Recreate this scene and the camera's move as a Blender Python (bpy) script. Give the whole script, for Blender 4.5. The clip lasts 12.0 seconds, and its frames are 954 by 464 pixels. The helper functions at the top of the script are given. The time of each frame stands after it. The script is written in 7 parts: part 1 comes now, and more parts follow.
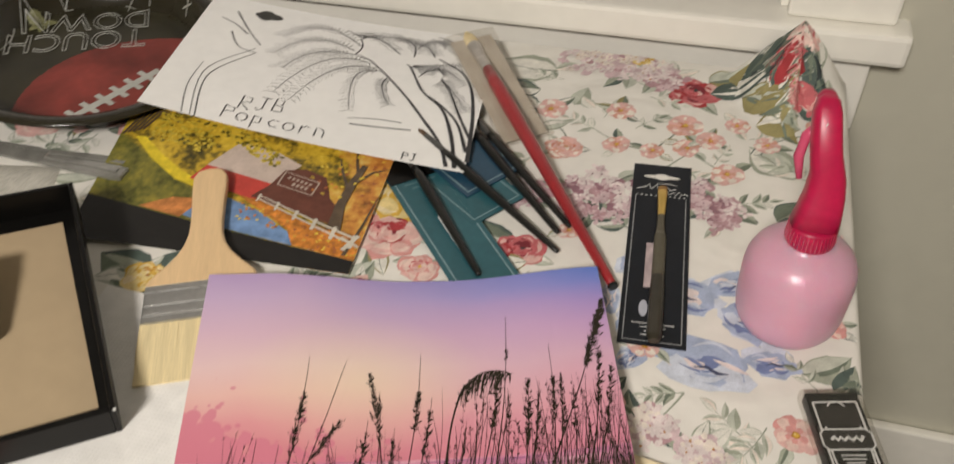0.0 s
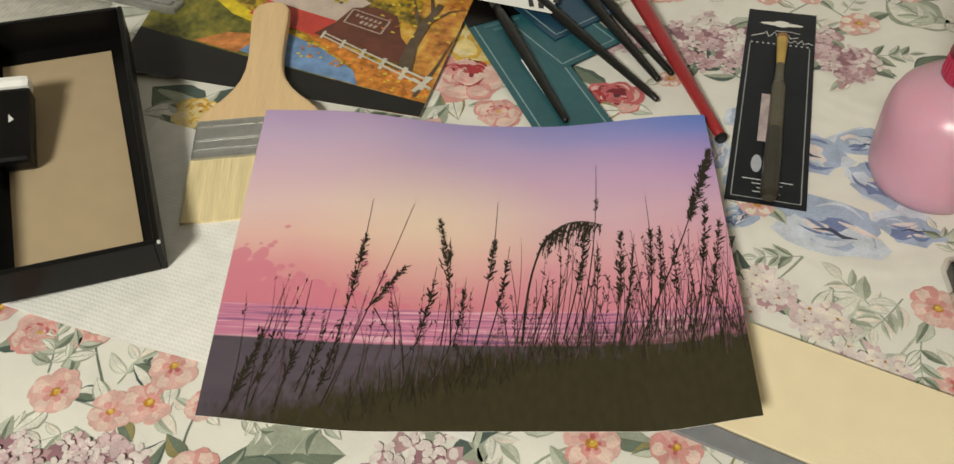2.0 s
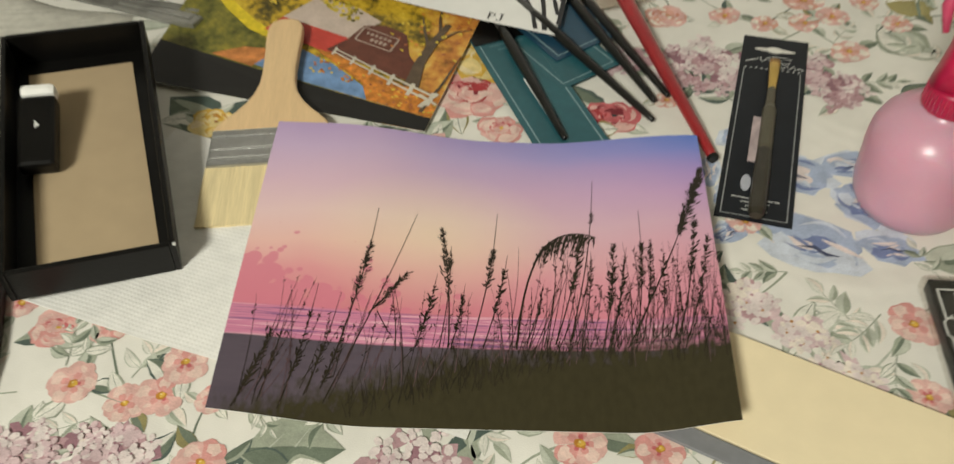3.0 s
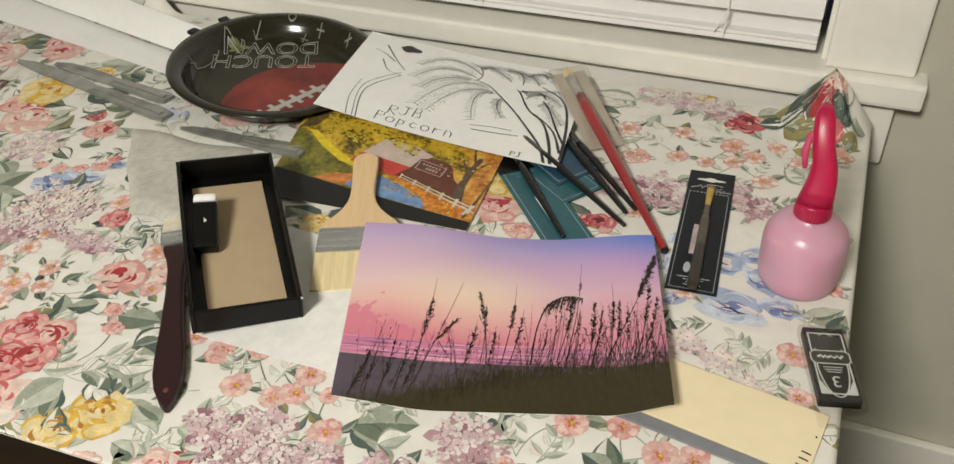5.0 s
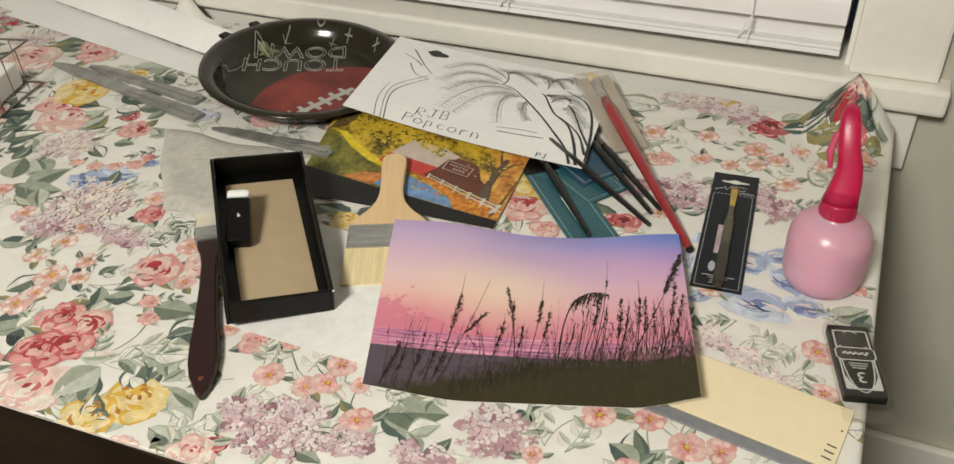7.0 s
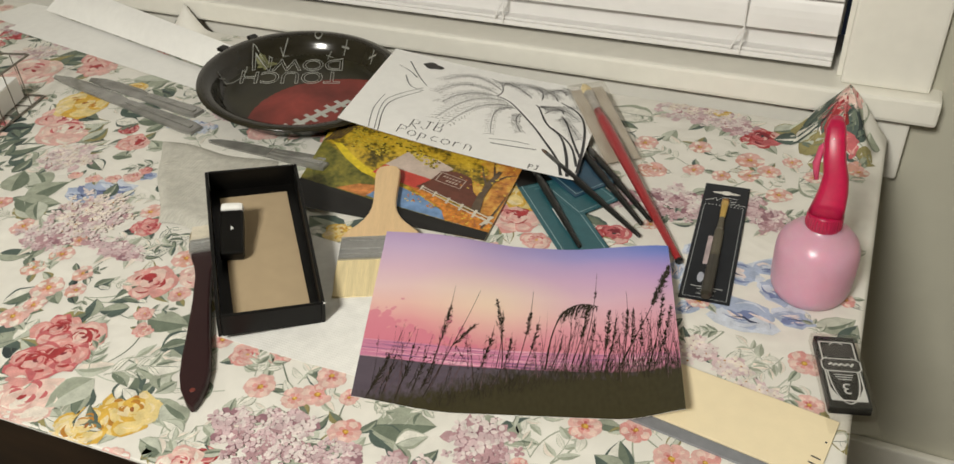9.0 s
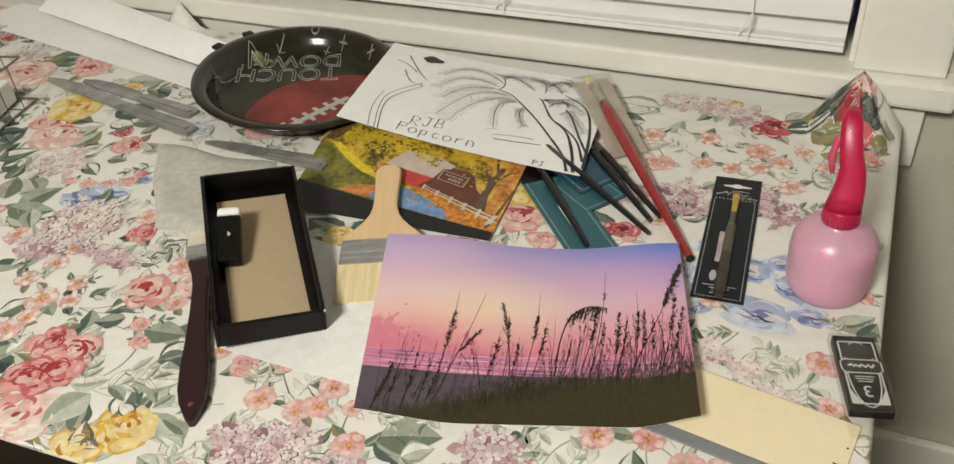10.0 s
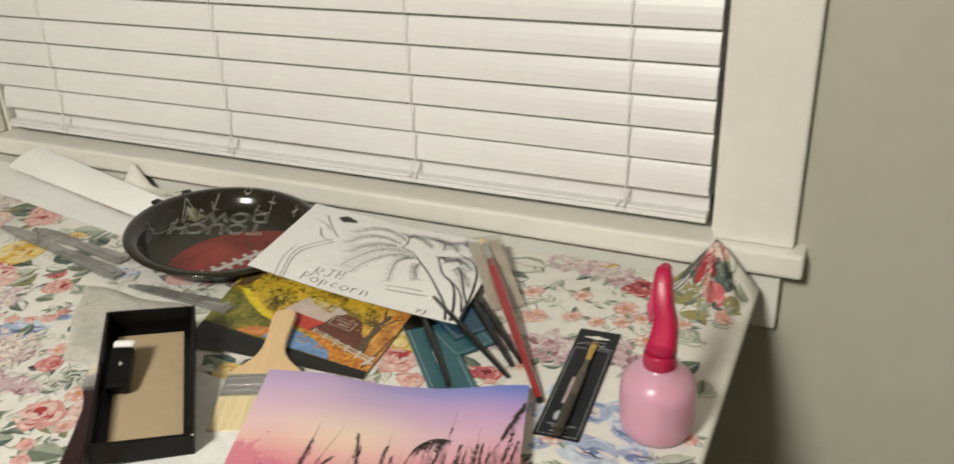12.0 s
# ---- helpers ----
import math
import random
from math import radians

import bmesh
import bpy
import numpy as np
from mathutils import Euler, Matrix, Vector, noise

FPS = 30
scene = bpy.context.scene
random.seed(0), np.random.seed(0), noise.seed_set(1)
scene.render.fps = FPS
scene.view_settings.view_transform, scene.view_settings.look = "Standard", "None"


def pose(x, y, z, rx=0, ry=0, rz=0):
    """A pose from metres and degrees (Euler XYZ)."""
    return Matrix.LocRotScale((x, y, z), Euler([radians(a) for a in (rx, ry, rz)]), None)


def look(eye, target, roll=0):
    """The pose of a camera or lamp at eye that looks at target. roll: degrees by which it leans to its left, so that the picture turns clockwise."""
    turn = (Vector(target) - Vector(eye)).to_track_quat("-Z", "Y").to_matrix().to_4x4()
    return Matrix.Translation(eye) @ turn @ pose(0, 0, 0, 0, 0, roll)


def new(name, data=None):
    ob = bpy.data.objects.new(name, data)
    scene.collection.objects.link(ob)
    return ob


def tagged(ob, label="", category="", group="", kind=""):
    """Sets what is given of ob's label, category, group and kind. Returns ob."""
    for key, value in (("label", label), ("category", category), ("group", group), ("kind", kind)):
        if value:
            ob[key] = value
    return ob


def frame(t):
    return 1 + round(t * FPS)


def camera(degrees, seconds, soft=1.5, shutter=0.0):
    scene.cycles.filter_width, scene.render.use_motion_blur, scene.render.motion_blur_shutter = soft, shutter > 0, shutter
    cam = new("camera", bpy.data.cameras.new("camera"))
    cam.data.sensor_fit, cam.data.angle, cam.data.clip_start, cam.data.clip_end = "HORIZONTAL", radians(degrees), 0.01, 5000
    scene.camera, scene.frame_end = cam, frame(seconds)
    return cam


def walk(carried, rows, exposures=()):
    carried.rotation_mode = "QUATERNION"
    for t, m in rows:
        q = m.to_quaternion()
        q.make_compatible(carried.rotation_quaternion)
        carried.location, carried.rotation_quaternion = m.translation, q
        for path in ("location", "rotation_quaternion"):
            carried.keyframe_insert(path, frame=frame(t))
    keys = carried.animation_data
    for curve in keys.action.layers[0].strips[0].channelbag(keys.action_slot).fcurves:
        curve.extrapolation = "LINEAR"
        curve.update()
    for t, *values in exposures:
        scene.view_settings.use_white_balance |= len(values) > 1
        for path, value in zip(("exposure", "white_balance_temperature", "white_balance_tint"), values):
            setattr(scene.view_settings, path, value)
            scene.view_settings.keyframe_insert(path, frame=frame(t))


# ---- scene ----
cam = camera(58.0, 12.0, shutter=0.5)
PATH = [
    (0, (0.106, 0.254, 1.217), (-0.326, 1.654, -0.144), -2.3),
    (0.5, (0.133, 0.243, 1.186), (-0.408, 1.563, -0.215), -4.6),
    (1, (0.105, 0.258, 1.139), (-0.42, 1.485, -0.35), -4.7),
    (1.5, (0.096, 0.261, 1.133), (-0.437, 1.484, -0.357), -4.8),
    (2, (0.089, 0.266, 1.131), (-0.456, 1.488, -0.356), -4.9),
    (2.5, (0.09, 0.267, 1.13), (-0.459, 1.489, -0.355), -4.4),
    (3, (0.1, 0.249, 1.146), (-0.466, 1.494, -0.313), -3.9),
    (3.2, (0.117, 0.214, 1.175), (-0.486, 1.575, -0.161), -2.7),
    (4.8, (0.172, 0.038, 1.287), (-0.474, 1.477, 0.057), -2.5),
    (5, (0.169, 0.037, 1.288), (-0.476, 1.478, 0.06), -2.7),
    (5.5, (0.168, 0.026, 1.289), (-0.487, 1.466, 0.065), -3.6),
    (6, (0.163, 0.017, 1.288), (-0.498, 1.452, 0.063), -3.6),
    (6.5, (0.162, 0.016, 1.287), (-0.513, 1.455, 0.074), -3.3),
    (7, (0.165, 0.012, 1.284), (-0.517, 1.459, 0.084), -2.8),
    (9, (0.183, 0.017, 1.292), (-0.521, 1.464, 0.105), -3.4),
    (9.5, (0.182, 0.029, 1.293), (-0.524, 1.465, 0.093), -3.9),
    (10, (0.173, 0.044, 1.287), (-0.538, 1.469, 0.077), -4.9),
    (10.5, (0.174, 0.051, 1.288), (-0.551, 1.476, 0.087), -5.4),
    (11, (0.212, 0.055, 1.297), (-0.543, 1.519, 0.163), -5.0),
    (11.5, (0.279, 0.036, 1.304), (-0.551, 1.583, 0.346), -3.8),
    (12, (0.337, 0.014, 1.303), (-0.444, 1.638, 0.437), -2.6),
]
# the camera's own exposure and white balance drift a little: warmer and darker close to the table
EXPOSURES = [(0, -0.03, 6600, 16), (0.6, -0.05, 6700, 12), (1, -0.12, 6650, 8), (2, -0.12, 6650, 6.5), (3, -0.12, 6600, 5.5), (4.8, 0.0, 6500, 10), (11, 0.0, 6500, 10), (11.5, -0.04, 6500, 10), (12, 0.06, 6500, 10)]
walk(cam, [(t, look(eye, target, roll)) for t, eye, target, roll in PATH], EXPOSURES)

# ---- light: one warm ceiling lamp behind the camera, dim night outside ----
world = bpy.data.worlds.new("world")
scene.world = world
world.use_nodes = True
world.node_tree.nodes["Background"].inputs[0].default_value = (0.02, 0.025, 0.04, 1)
world.node_tree.nodes["Background"].inputs[1].default_value = 0.3


def area_lamp(name, eye, target, size, watts, colour):
    data = bpy.data.lights.new(name, "AREA")
    data.shape, data.size, data.energy, data.color = "DISK", size, watts, colour
    ob = new(name, data)
    ob.matrix_world = look(eye, target)
    return ob


area_lamp("ceiling_lamp", (-0.22, -1.22, 2.40), (-0.20, -0.4, 0.0), 0.50, 67, (1.0, 0.975, 0.885))

# ---- materials ----
MATS = {}


def mat(name, col, rough=0.6, var=0.10, scale=30.0, bump=0.0, bscale=300.0, metal=0.0, spec=0.5, trans=0.0, coat=0.0, stretch=(1, 1, 1), fine=0.06, sss=0.0, folds=0.0):
    """Principled surface with two scales of colour variation and a fine relief."""
    if name in MATS:
        return MATS[name]
    m = bpy.data.materials.new(name)
    m.use_nodes = True
    nt = m.node_tree
    b = nt.nodes["Principled BSDF"]
    tc = nt.nodes.new("ShaderNodeTexCoord")
    mp = nt.nodes.new("ShaderNodeMapping")
    mp.inputs["Scale"].default_value = stretch
    nt.links.new(tc.outputs["Object"], mp.inputs["Vector"])
    big = nt.nodes.new("ShaderNodeTexNoise")
    big.inputs["Scale"].default_value, big.inputs["Detail"].default_value = scale, 3
    small = nt.nodes.new("ShaderNodeTexNoise")
    small.inputs["Scale"].default_value, small.inputs["Detail"].default_value = scale * 9, 2
    nt.links.new(mp.outputs[0], big.inputs["Vector"])
    nt.links.new(mp.outputs[0], small.inputs["Vector"])
    a = nt.nodes.new("ShaderNodeMapRange")
    a.inputs["From Min"].default_value, a.inputs["From Max"].default_value = 0.3, 0.7
    a.inputs["To Min"].default_value, a.inputs["To Max"].default_value = 1 - var, 1 + var
    c = nt.nodes.new("ShaderNodeMapRange")
    c.inputs["From Min"].default_value, c.inputs["From Max"].default_value = 0.3, 0.7
    c.inputs["To Min"].default_value, c.inputs["To Max"].default_value = 1 - fine, 1 + fine
    nt.links.new(big.outputs["Fac"], a.inputs["Value"])
    nt.links.new(small.outputs["Fac"], c.inputs["Value"])
    k = nt.nodes.new("ShaderNodeMath")
    k.operation = "MULTIPLY"
    nt.links.new(a.outputs[0], k.inputs[0])
    nt.links.new(c.outputs[0], k.inputs[1])
    v = nt.nodes.new("ShaderNodeVectorMath")
    v.operation = "SCALE"
    v.inputs[0].default_value = col
    nt.links.new(k.outputs[0], v.inputs["Scale"])
    nt.links.new(v.outputs[0], b.inputs["Base Color"])
    b.inputs["Roughness"].default_value = rough
    b.inputs["Metallic"].default_value = metal
    b.inputs["Specular IOR Level"].default_value = spec
    b.inputs["Transmission Weight"].default_value = trans
    b.inputs["Coat Weight"].default_value = coat
    if sss:
        b.inputs["Subsurface Weight"].default_value = sss
        b.inputs["Subsurface Radius"].default_value = (0.03, 0.015, 0.018)
    if bump:
        f = nt.nodes.new("ShaderNodeTexNoise")
        f.inputs["Scale"].default_value, f.inputs["Detail"].default_value = bscale, 3
        nt.links.new(mp.outputs[0], f.inputs["Vector"])
        h = nt.nodes.new("ShaderNodeBump")
        h.inputs["Strength"].default_value, h.inputs["Distance"].default_value = bump, 0.001
        nt.links.new(f.outputs["Fac"], h.inputs["Height"])
        nt.links.new(h.outputs[0], b.inputs["Normal"])
        if folds:
            w = nt.nodes.new("ShaderNodeTexNoise")
            w.inputs["Scale"].default_value, w.inputs["Detail"].default_value, w.inputs["Distortion"].default_value = 9, 2, 1.2
            nt.links.new(tc.outputs["Object"], w.inputs["Vector"])
            h2 = nt.nodes.new("ShaderNodeBump")
            h2.inputs["Strength"].default_value, h2.inputs["Distance"].default_value = folds, 0.012
            nt.links.new(w.outputs["Fac"], h2.inputs["Height"])
            nt.links.new(h2.outputs[0], h.inputs["Normal"])
    MATS[name] = m
    return m


def clear_mat(name, col, rough=0.05, weight=0.12):
    """Thin clear plastic: mostly see-through with a glossy skin."""
    m = bpy.data.materials.new(name)
    m.use_nodes = True
    nt = m.node_tree
    out = nt.nodes["Material Output"]
    nt.nodes.remove(nt.nodes["Principled BSDF"])
    t = nt.nodes.new("ShaderNodeBsdfTransparent")
    t.inputs[0].default_value = (*col, 1)
    g = nt.nodes.new("ShaderNodeBsdfGlossy")
    g.inputs["Roughness"].default_value = rough
    lw = nt.nodes.new("ShaderNodeLayerWeight")
    lw.inputs["Blend"].default_value = 0.25
    add = nt.nodes.new("ShaderNodeMath")
    add.operation = "MULTIPLY_ADD"
    add.inputs[1].default_value, add.inputs[2].default_value = 0.10 + weight, weight * 0.4
    nt.links.new(lw.outputs["Facing"], add.inputs[0])
    mx = nt.nodes.new("ShaderNodeMixShader")
    nt.links.new(add.outputs[0], mx.inputs[0])
    nt.links.new(t.outputs[0], mx.inputs[1])
    nt.links.new(g.outputs[0], mx.inputs[2])
    nt.links.new(mx.outputs[0], out.inputs[0])
    return m


WALL = mat("wall_paint", (0.49, 0.472, 0.385), 0.75, 0.03, 3, 0.15, 500, fine=0.02)
TRIM = mat("trim_paint", (0.80, 0.775, 0.70), 0.35, 0.03, 6, 0.05, 200, fine=0.02)
SLAT = mat("slat_white", (0.80, 0.78, 0.76), 0.4, 0.02, 5, 0.0, fine=0.015)
CLOTH = mat("cloth_white", (0.74, 0.715, 0.655), 0.62, 0.05, 7, 0.14, 1200, fine=0.03, folds=0.5)
WOOD_DARK = mat("floor_wood", (0.024, 0.011, 0.004), 0.5, 0.35, 4, 0.1, 80, stretch=(1, 6, 1))
TABLE = mat("table_wood", (0.045, 0.022, 0.012), 0.5, 0.2, 6, 0.05, 90)
BLACK_PAPER = mat("black_card", (0.0045, 0.0042, 0.0038), 0.34, 0.2, 40, 0.1, 400, spec=0.22)
KRAFT = mat("kraft_card", (0.41, 0.31, 0.19), 0.85, 0.02, 6, 0.1, 900, fine=0.03)
WHITE_PAPER = mat("white_paper", (0.83, 0.82, 0.79), 0.6, 0.03, 9, 0.05, 500, fine=0.02)
INK = mat("black_ink", (0.02, 0.02, 0.022), 0.5, 0.3, 60)
INK_SOFT = mat("grey_ink", (0.075, 0.072, 0.07), 0.6, 0.5, 90)
CREAM = mat("cream_board", (0.82, 0.70, 0.47), 0.55, 0.03, 8, 0.08, 300, fine=0.02)
RULER_GREY = mat("grey_strip", (0.21, 0.215, 0.23), 0.5, 0.08, 20)
TEAL = mat("teal_card", (0.02, 0.095, 0.115), 0.4, 0.1, 20, 0.05)
NAVY = mat("navy_card", (0.015, 0.055, 0.095), 0.4, 0.1, 20, 0.05)
CARD_LINE = mat("card_line", (0.25, 0.36, 0.38), 0.5, 0.1)
BEECH = mat("beech_wood", (0.70, 0.49, 0.27), 0.5, 0.06, 10, 0.08, 120, stretch=(14, 1.2, 1), fine=0.04)
STEEL = mat("ferrule_metal", (0.50, 0.50, 0.49), 0.32, 0.08, 30, 0.05, metal=0.9)
BRISTLE = mat("pale_bristle", (0.74, 0.61, 0.35), 0.7, 0.10, 8, 0.25, 100, stretch=(30, 1, 1), fine=0.10)
BRISTLE_DARK = mat("dark_bristle", (0.10, 0.06, 0.035), 0.7, 0.3, 10, stretch=(30, 1, 1))
WINE_WOOD = mat("wine_lacquer", (0.024, 0.007, 0.008), 0.42, 0.10, 8, fine=0.03, spec=0.35)
RED_LACQ = mat("red_lacquer", (0.30, 0.018, 0.022), 0.28, 0.12, 25, coat=0.3)
BLACK_LACQ = mat("black_lacquer", (0.010, 0.010, 0.009), 0.3, 0.3, 30, spec=0.4)
OLIVE = mat("olive_handle", (0.085, 0.075, 0.05), 0.4, 0.15, 50)
GOLD = mat("gold_ferrule", (0.62, 0.42, 0.12), 0.3, 0.1, 40, metal=0.7)
RAG = mat("grey_rag", (0.52, 0.50, 0.44), 0.9, 0.08, 12, fine=0.10)
# the rag's knitted ribs
rn = RAG.node_tree
ribs = rn.nodes.new("ShaderNodeTexWave")
ribs.inputs["Scale"].default_value, ribs.inputs["Distortion"].default_value, ribs.inputs["Detail Scale"].default_value = 75.0, 4.0, 0.4
rn.links.new(rn.nodes["Texture Coordinate"].outputs["Object"], ribs.inputs["Vector"])
rib_bump = rn.nodes.new("ShaderNodeBump")
rib_bump.inputs["Strength"].default_value, rib_bump.inputs["Distance"].default_value = 0.6, 0.0012
rn.links.new(ribs.outputs["Fac"], rib_bump.inputs["Height"])
rn.links.new(rib_bump.outputs[0], rn.nodes["Principled BSDF"].inputs["Normal"])
TOWEL = mat("paper_towel", (0.78, 0.765, 0.73), 0.9, 0.03, 10, fine=0.05)
# the towel's pressed rows of dots: two crossing sets of wavy bands
tn = TOWEL.node_tree
rows_of = []
for band, warp_by in (("X", 1.6), ("Y", 2.2)):
    wv = tn.nodes.new("ShaderNodeTexWave")
    wv.bands_direction = band
    wv.inputs["Scale"].default_value, wv.inputs["Distortion"].default_value = 110.0, warp_by * 3
    wv.inputs["Detail"].default_value, wv.inputs["Detail Scale"].default_value = 0.0, 0.12
    tn.links.new(tn.nodes["Texture Coordinate"].outputs["Object"], wv.inputs["Vector"])
    rows_of.append(wv.outputs["Fac"])
cross = tn.nodes.new("ShaderNodeMath")
cross.operation = "MULTIPLY"
tn.links.new(rows_of[0], cross.inputs[0])
tn.links.new(rows_of[1], cross.inputs[1])
dots = tn.nodes.new("ShaderNodeBump")
dots.inputs["Strength"].default_value, dots.inputs["Distance"].default_value = 0.30, 0.0006
tn.links.new(cross.outputs[0], dots.inputs["Height"])
tn.links.new(dots.outputs[0], tn.nodes["Principled BSDF"].inputs["Normal"])
PLATE_BLACK = mat("plate_black", (0.020, 0.017, 0.010), 0.16, 0.25, 12, spec=0.5)
PLATE_GREEN = mat("plate_dark_green", (0.024, 0.021, 0.010), 0.30, 0.5, 16, spec=0.3)
PLATE_RED = mat("plate_red", (0.19, 0.032, 0.024), 0.35, 0.5, 14, spec=0.25)
PLATE_WHITE = mat("plate_white_line", (0.42, 0.42, 0.38), 0.4, 0.1)
DRIED = mat("dried_paint", (0.22, 0.22, 0.10), 0.6, 0.4, 60, 0.5, 200)
PINK_BODY = mat("pink_plastic", (0.98, 0.58, 0.73), 0.30, 0.03, 8, 0.05, 80, trans=0.50, sss=0.9, fine=0.02, spec=0.4)
RED_SPRAY = mat("red_plastic", (0.72, 0.012, 0.10), 0.36, 0.06, 20, trans=0.5)
SILVER_CLEAR = clear_mat("clear_plastic", (0.93, 0.93, 0.91), 0.12, 0.10)
SMOKE_CLEAR = clear_mat("blister_plastic", (0.93, 0.92, 0.90), 0.10, 0.10)
GLASS = clear_mat("window_glass", (0.97, 0.98, 0.98), 0.02, 0.02)
KNIFE = mat("knife_plastic", (0.24, 0.235, 0.215), 0.07, 0.25, 40, 0.25, 70, trans=0.3, spec=0.9, coat=0.5)
WIRE = mat("dark_wire", (0.20, 0.18, 0.15), 0.40, 0.1, 40, metal=0.6)
WHITE_LINE = mat("white_print", (0.62, 0.62, 0.60), 0.5, 0.05)


# ---- building helpers ----
def finish(ob_name, bm, material, parent=None, label="", smooth=False):
    me = bpy.data.meshes.new(ob_name)
    bm.normal_update()
    bm.to_mesh(me)
    bm.free()
    for mm in material if isinstance(material, (list, tuple)) else [material]:
        me.materials.append(mm)
    if smooth:
        for p in me.polygons:
            p.use_smooth = True
    ob = new(ob_name, me)
    if parent is not None:
        ob.parent = parent
    if label:
        ob["label"] = label
    return ob


def part(name, bm, material, parent, label="", smooth=False):
    return finish(name, bm, material, parent, label, smooth)


def thing(name, m, label, category, group="", kind=""):
    ob = new(name)
    ob.empty_display_size = 0.02
    ob.matrix_world = m
    return tagged(ob, label, category, group, kind)


def box(bm, x0, y0, z0, x1, y1, z1, bevel=0.0, mi=0):
    r = bmesh.ops.create_cube(bm, size=1)
    vs = r["verts"]
    for v in vs:
        v.co = Vector((x0 + (v.co.x + 0.5) * (x1 - x0), y0 + (v.co.y + 0.5) * (y1 - y0), z0 + (v.co.z + 0.5) * (z1 - z0)))
    fs = {f for v in vs for f in v.link_faces}
    for f in fs:
        f.material_index = mi
    if bevel:
        es = list({e for v in vs for e in v.link_edges})
        bmesh.ops.bevel(bm, geom=es, offset=bevel, segments=2, affect="EDGES", profile=0.6)


def boxed(x0, y0, z0, x1, y1, z1, bevel=0.0):
    bm = bmesh.new()
    box(bm, x0, y0, z0, x1, y1, z1, bevel)
    return bm


def prism(bm, pts, z0, z1, bevel=0.0, mi=0):
    """An upright prism on a closed outline in the xy plane."""
    lo = [bm.verts.new((x, y, z0)) for x, y in pts]
    hi = [bm.verts.new((x, y, z1)) for x, y in pts]
    n = len(pts)
    fs = [bm.faces.new(hi), bm.faces.new(lo[::-1])]
    for i in range(n):
        fs.append(bm.faces.new((lo[i], lo[(i + 1) % n], hi[(i + 1) % n], hi[i])))
    for f in fs:
        f.material_index = mi
    bmesh.ops.recalc_face_normals(bm, faces=fs)
    if bevel:
        es = list(fs[0].edges)
        bmesh.ops.bevel(bm, geom=es, offset=bevel, segments=2, affect="EDGES", profile=0.5)


def prismed(pts, z0, z1, bevel=0.0):
    bm = bmesh.new()
    prism(bm, pts, z0, z1, bevel)
    return bm


def lathe(bm, profile, n=48, mi=0, centre=(0, 0), squash=1.0):
    """Turn a (radius, height) profile round z."""
    rings = []
    for r, z in profile:
        if r < 1e-6:
            rings.append([bm.verts.new((centre[0], centre[1], z))])
        else:
            rings.append([bm.verts.new((centre[0] + r * math.cos(2 * math.pi * i / n), centre[1] + squash * r * math.sin(2 * math.pi * i / n), z)) for i in range(n)])
    for a, b in zip(rings, rings[1:]):
        for i in range(n):
            j = (i + 1) % n
            q = [a[i % len(a)], a[j % len(a)], b[j % len(b)], b[i % len(b)]]
            q = [v for k, v in enumerate(q) if v not in q[:k]]
            if len(q) > 2:
                bm.faces.new(q).material_index = mi


def lathed(profile, n=48, squash=1.0):
    bm = bmesh.new()
    lathe(bm, profile, n, squash=squash)
    return bm


def rod(bm, pts, radii, n=12, flat=1.0, mi=0):
    """A tube along a line of points, with a radius at each; flat squashes it in height."""
    pts = [Vector(p) for p in pts]
    rings = []
    for i, p in enumerate(pts):
        d = (pts[min(i + 1, len(pts) - 1)] - pts[max(i - 1, 0)]).normalized()
        side = d.cross(Vector((0, 0, 1)))
        side = side.normalized() if side.length > 1e-4 else Vector((1, 0, 0))
        up = side.cross(d).normalized()
        rings.append([bm.verts.new(p + radii[i] * (side * math.cos(2 * math.pi * k / n) + flat * up * math.sin(2 * math.pi * k / n))) for k in range(n)])
    for a, b in zip(rings, rings[1:]):
        for k in range(n):
            bm.faces.new((a[k], a[(k + 1) % n], b[(k + 1) % n], b[k])).material_index = mi
    bm.faces.new(rings[0][::-1]).material_index = mi
    bm.faces.new(rings[-1]).material_index = mi


def rodded(pts, radii, n=12, flat=1.0):
    bm = bmesh.new()
    rod(bm, pts, radii, n, flat)
    bmesh.ops.recalc_face_normals(bm, faces=bm.faces)
    return bm


def stroke(bm, pts, widths, place, mi=0, lift=0.0003):
    """A flat ribbon along 2D points, laid on a sheet by place(x, y) -> point."""
    n = len(pts)
    left, right = [], []
    for i in range(n):
        a, b = pts[max(i - 1, 0)], pts[min(i + 1, n - 1)]
        dx, dy = b[0] - a[0], b[1] - a[1]
        s = math.hypot(dx, dy) or 1.0
        w = widths[i] / 2
        for sign, row in ((1, left), (-1, right)):
            p = place(pts[i][0] - sign * dy / s * w, pts[i][1] + sign * dx / s * w)
            row.append(bm.verts.new((p[0], p[1], p[2] + lift)))
    for i in range(n - 1):
        bm.faces.new((right[i], right[i + 1], left[i + 1], left[i])).material_index = mi


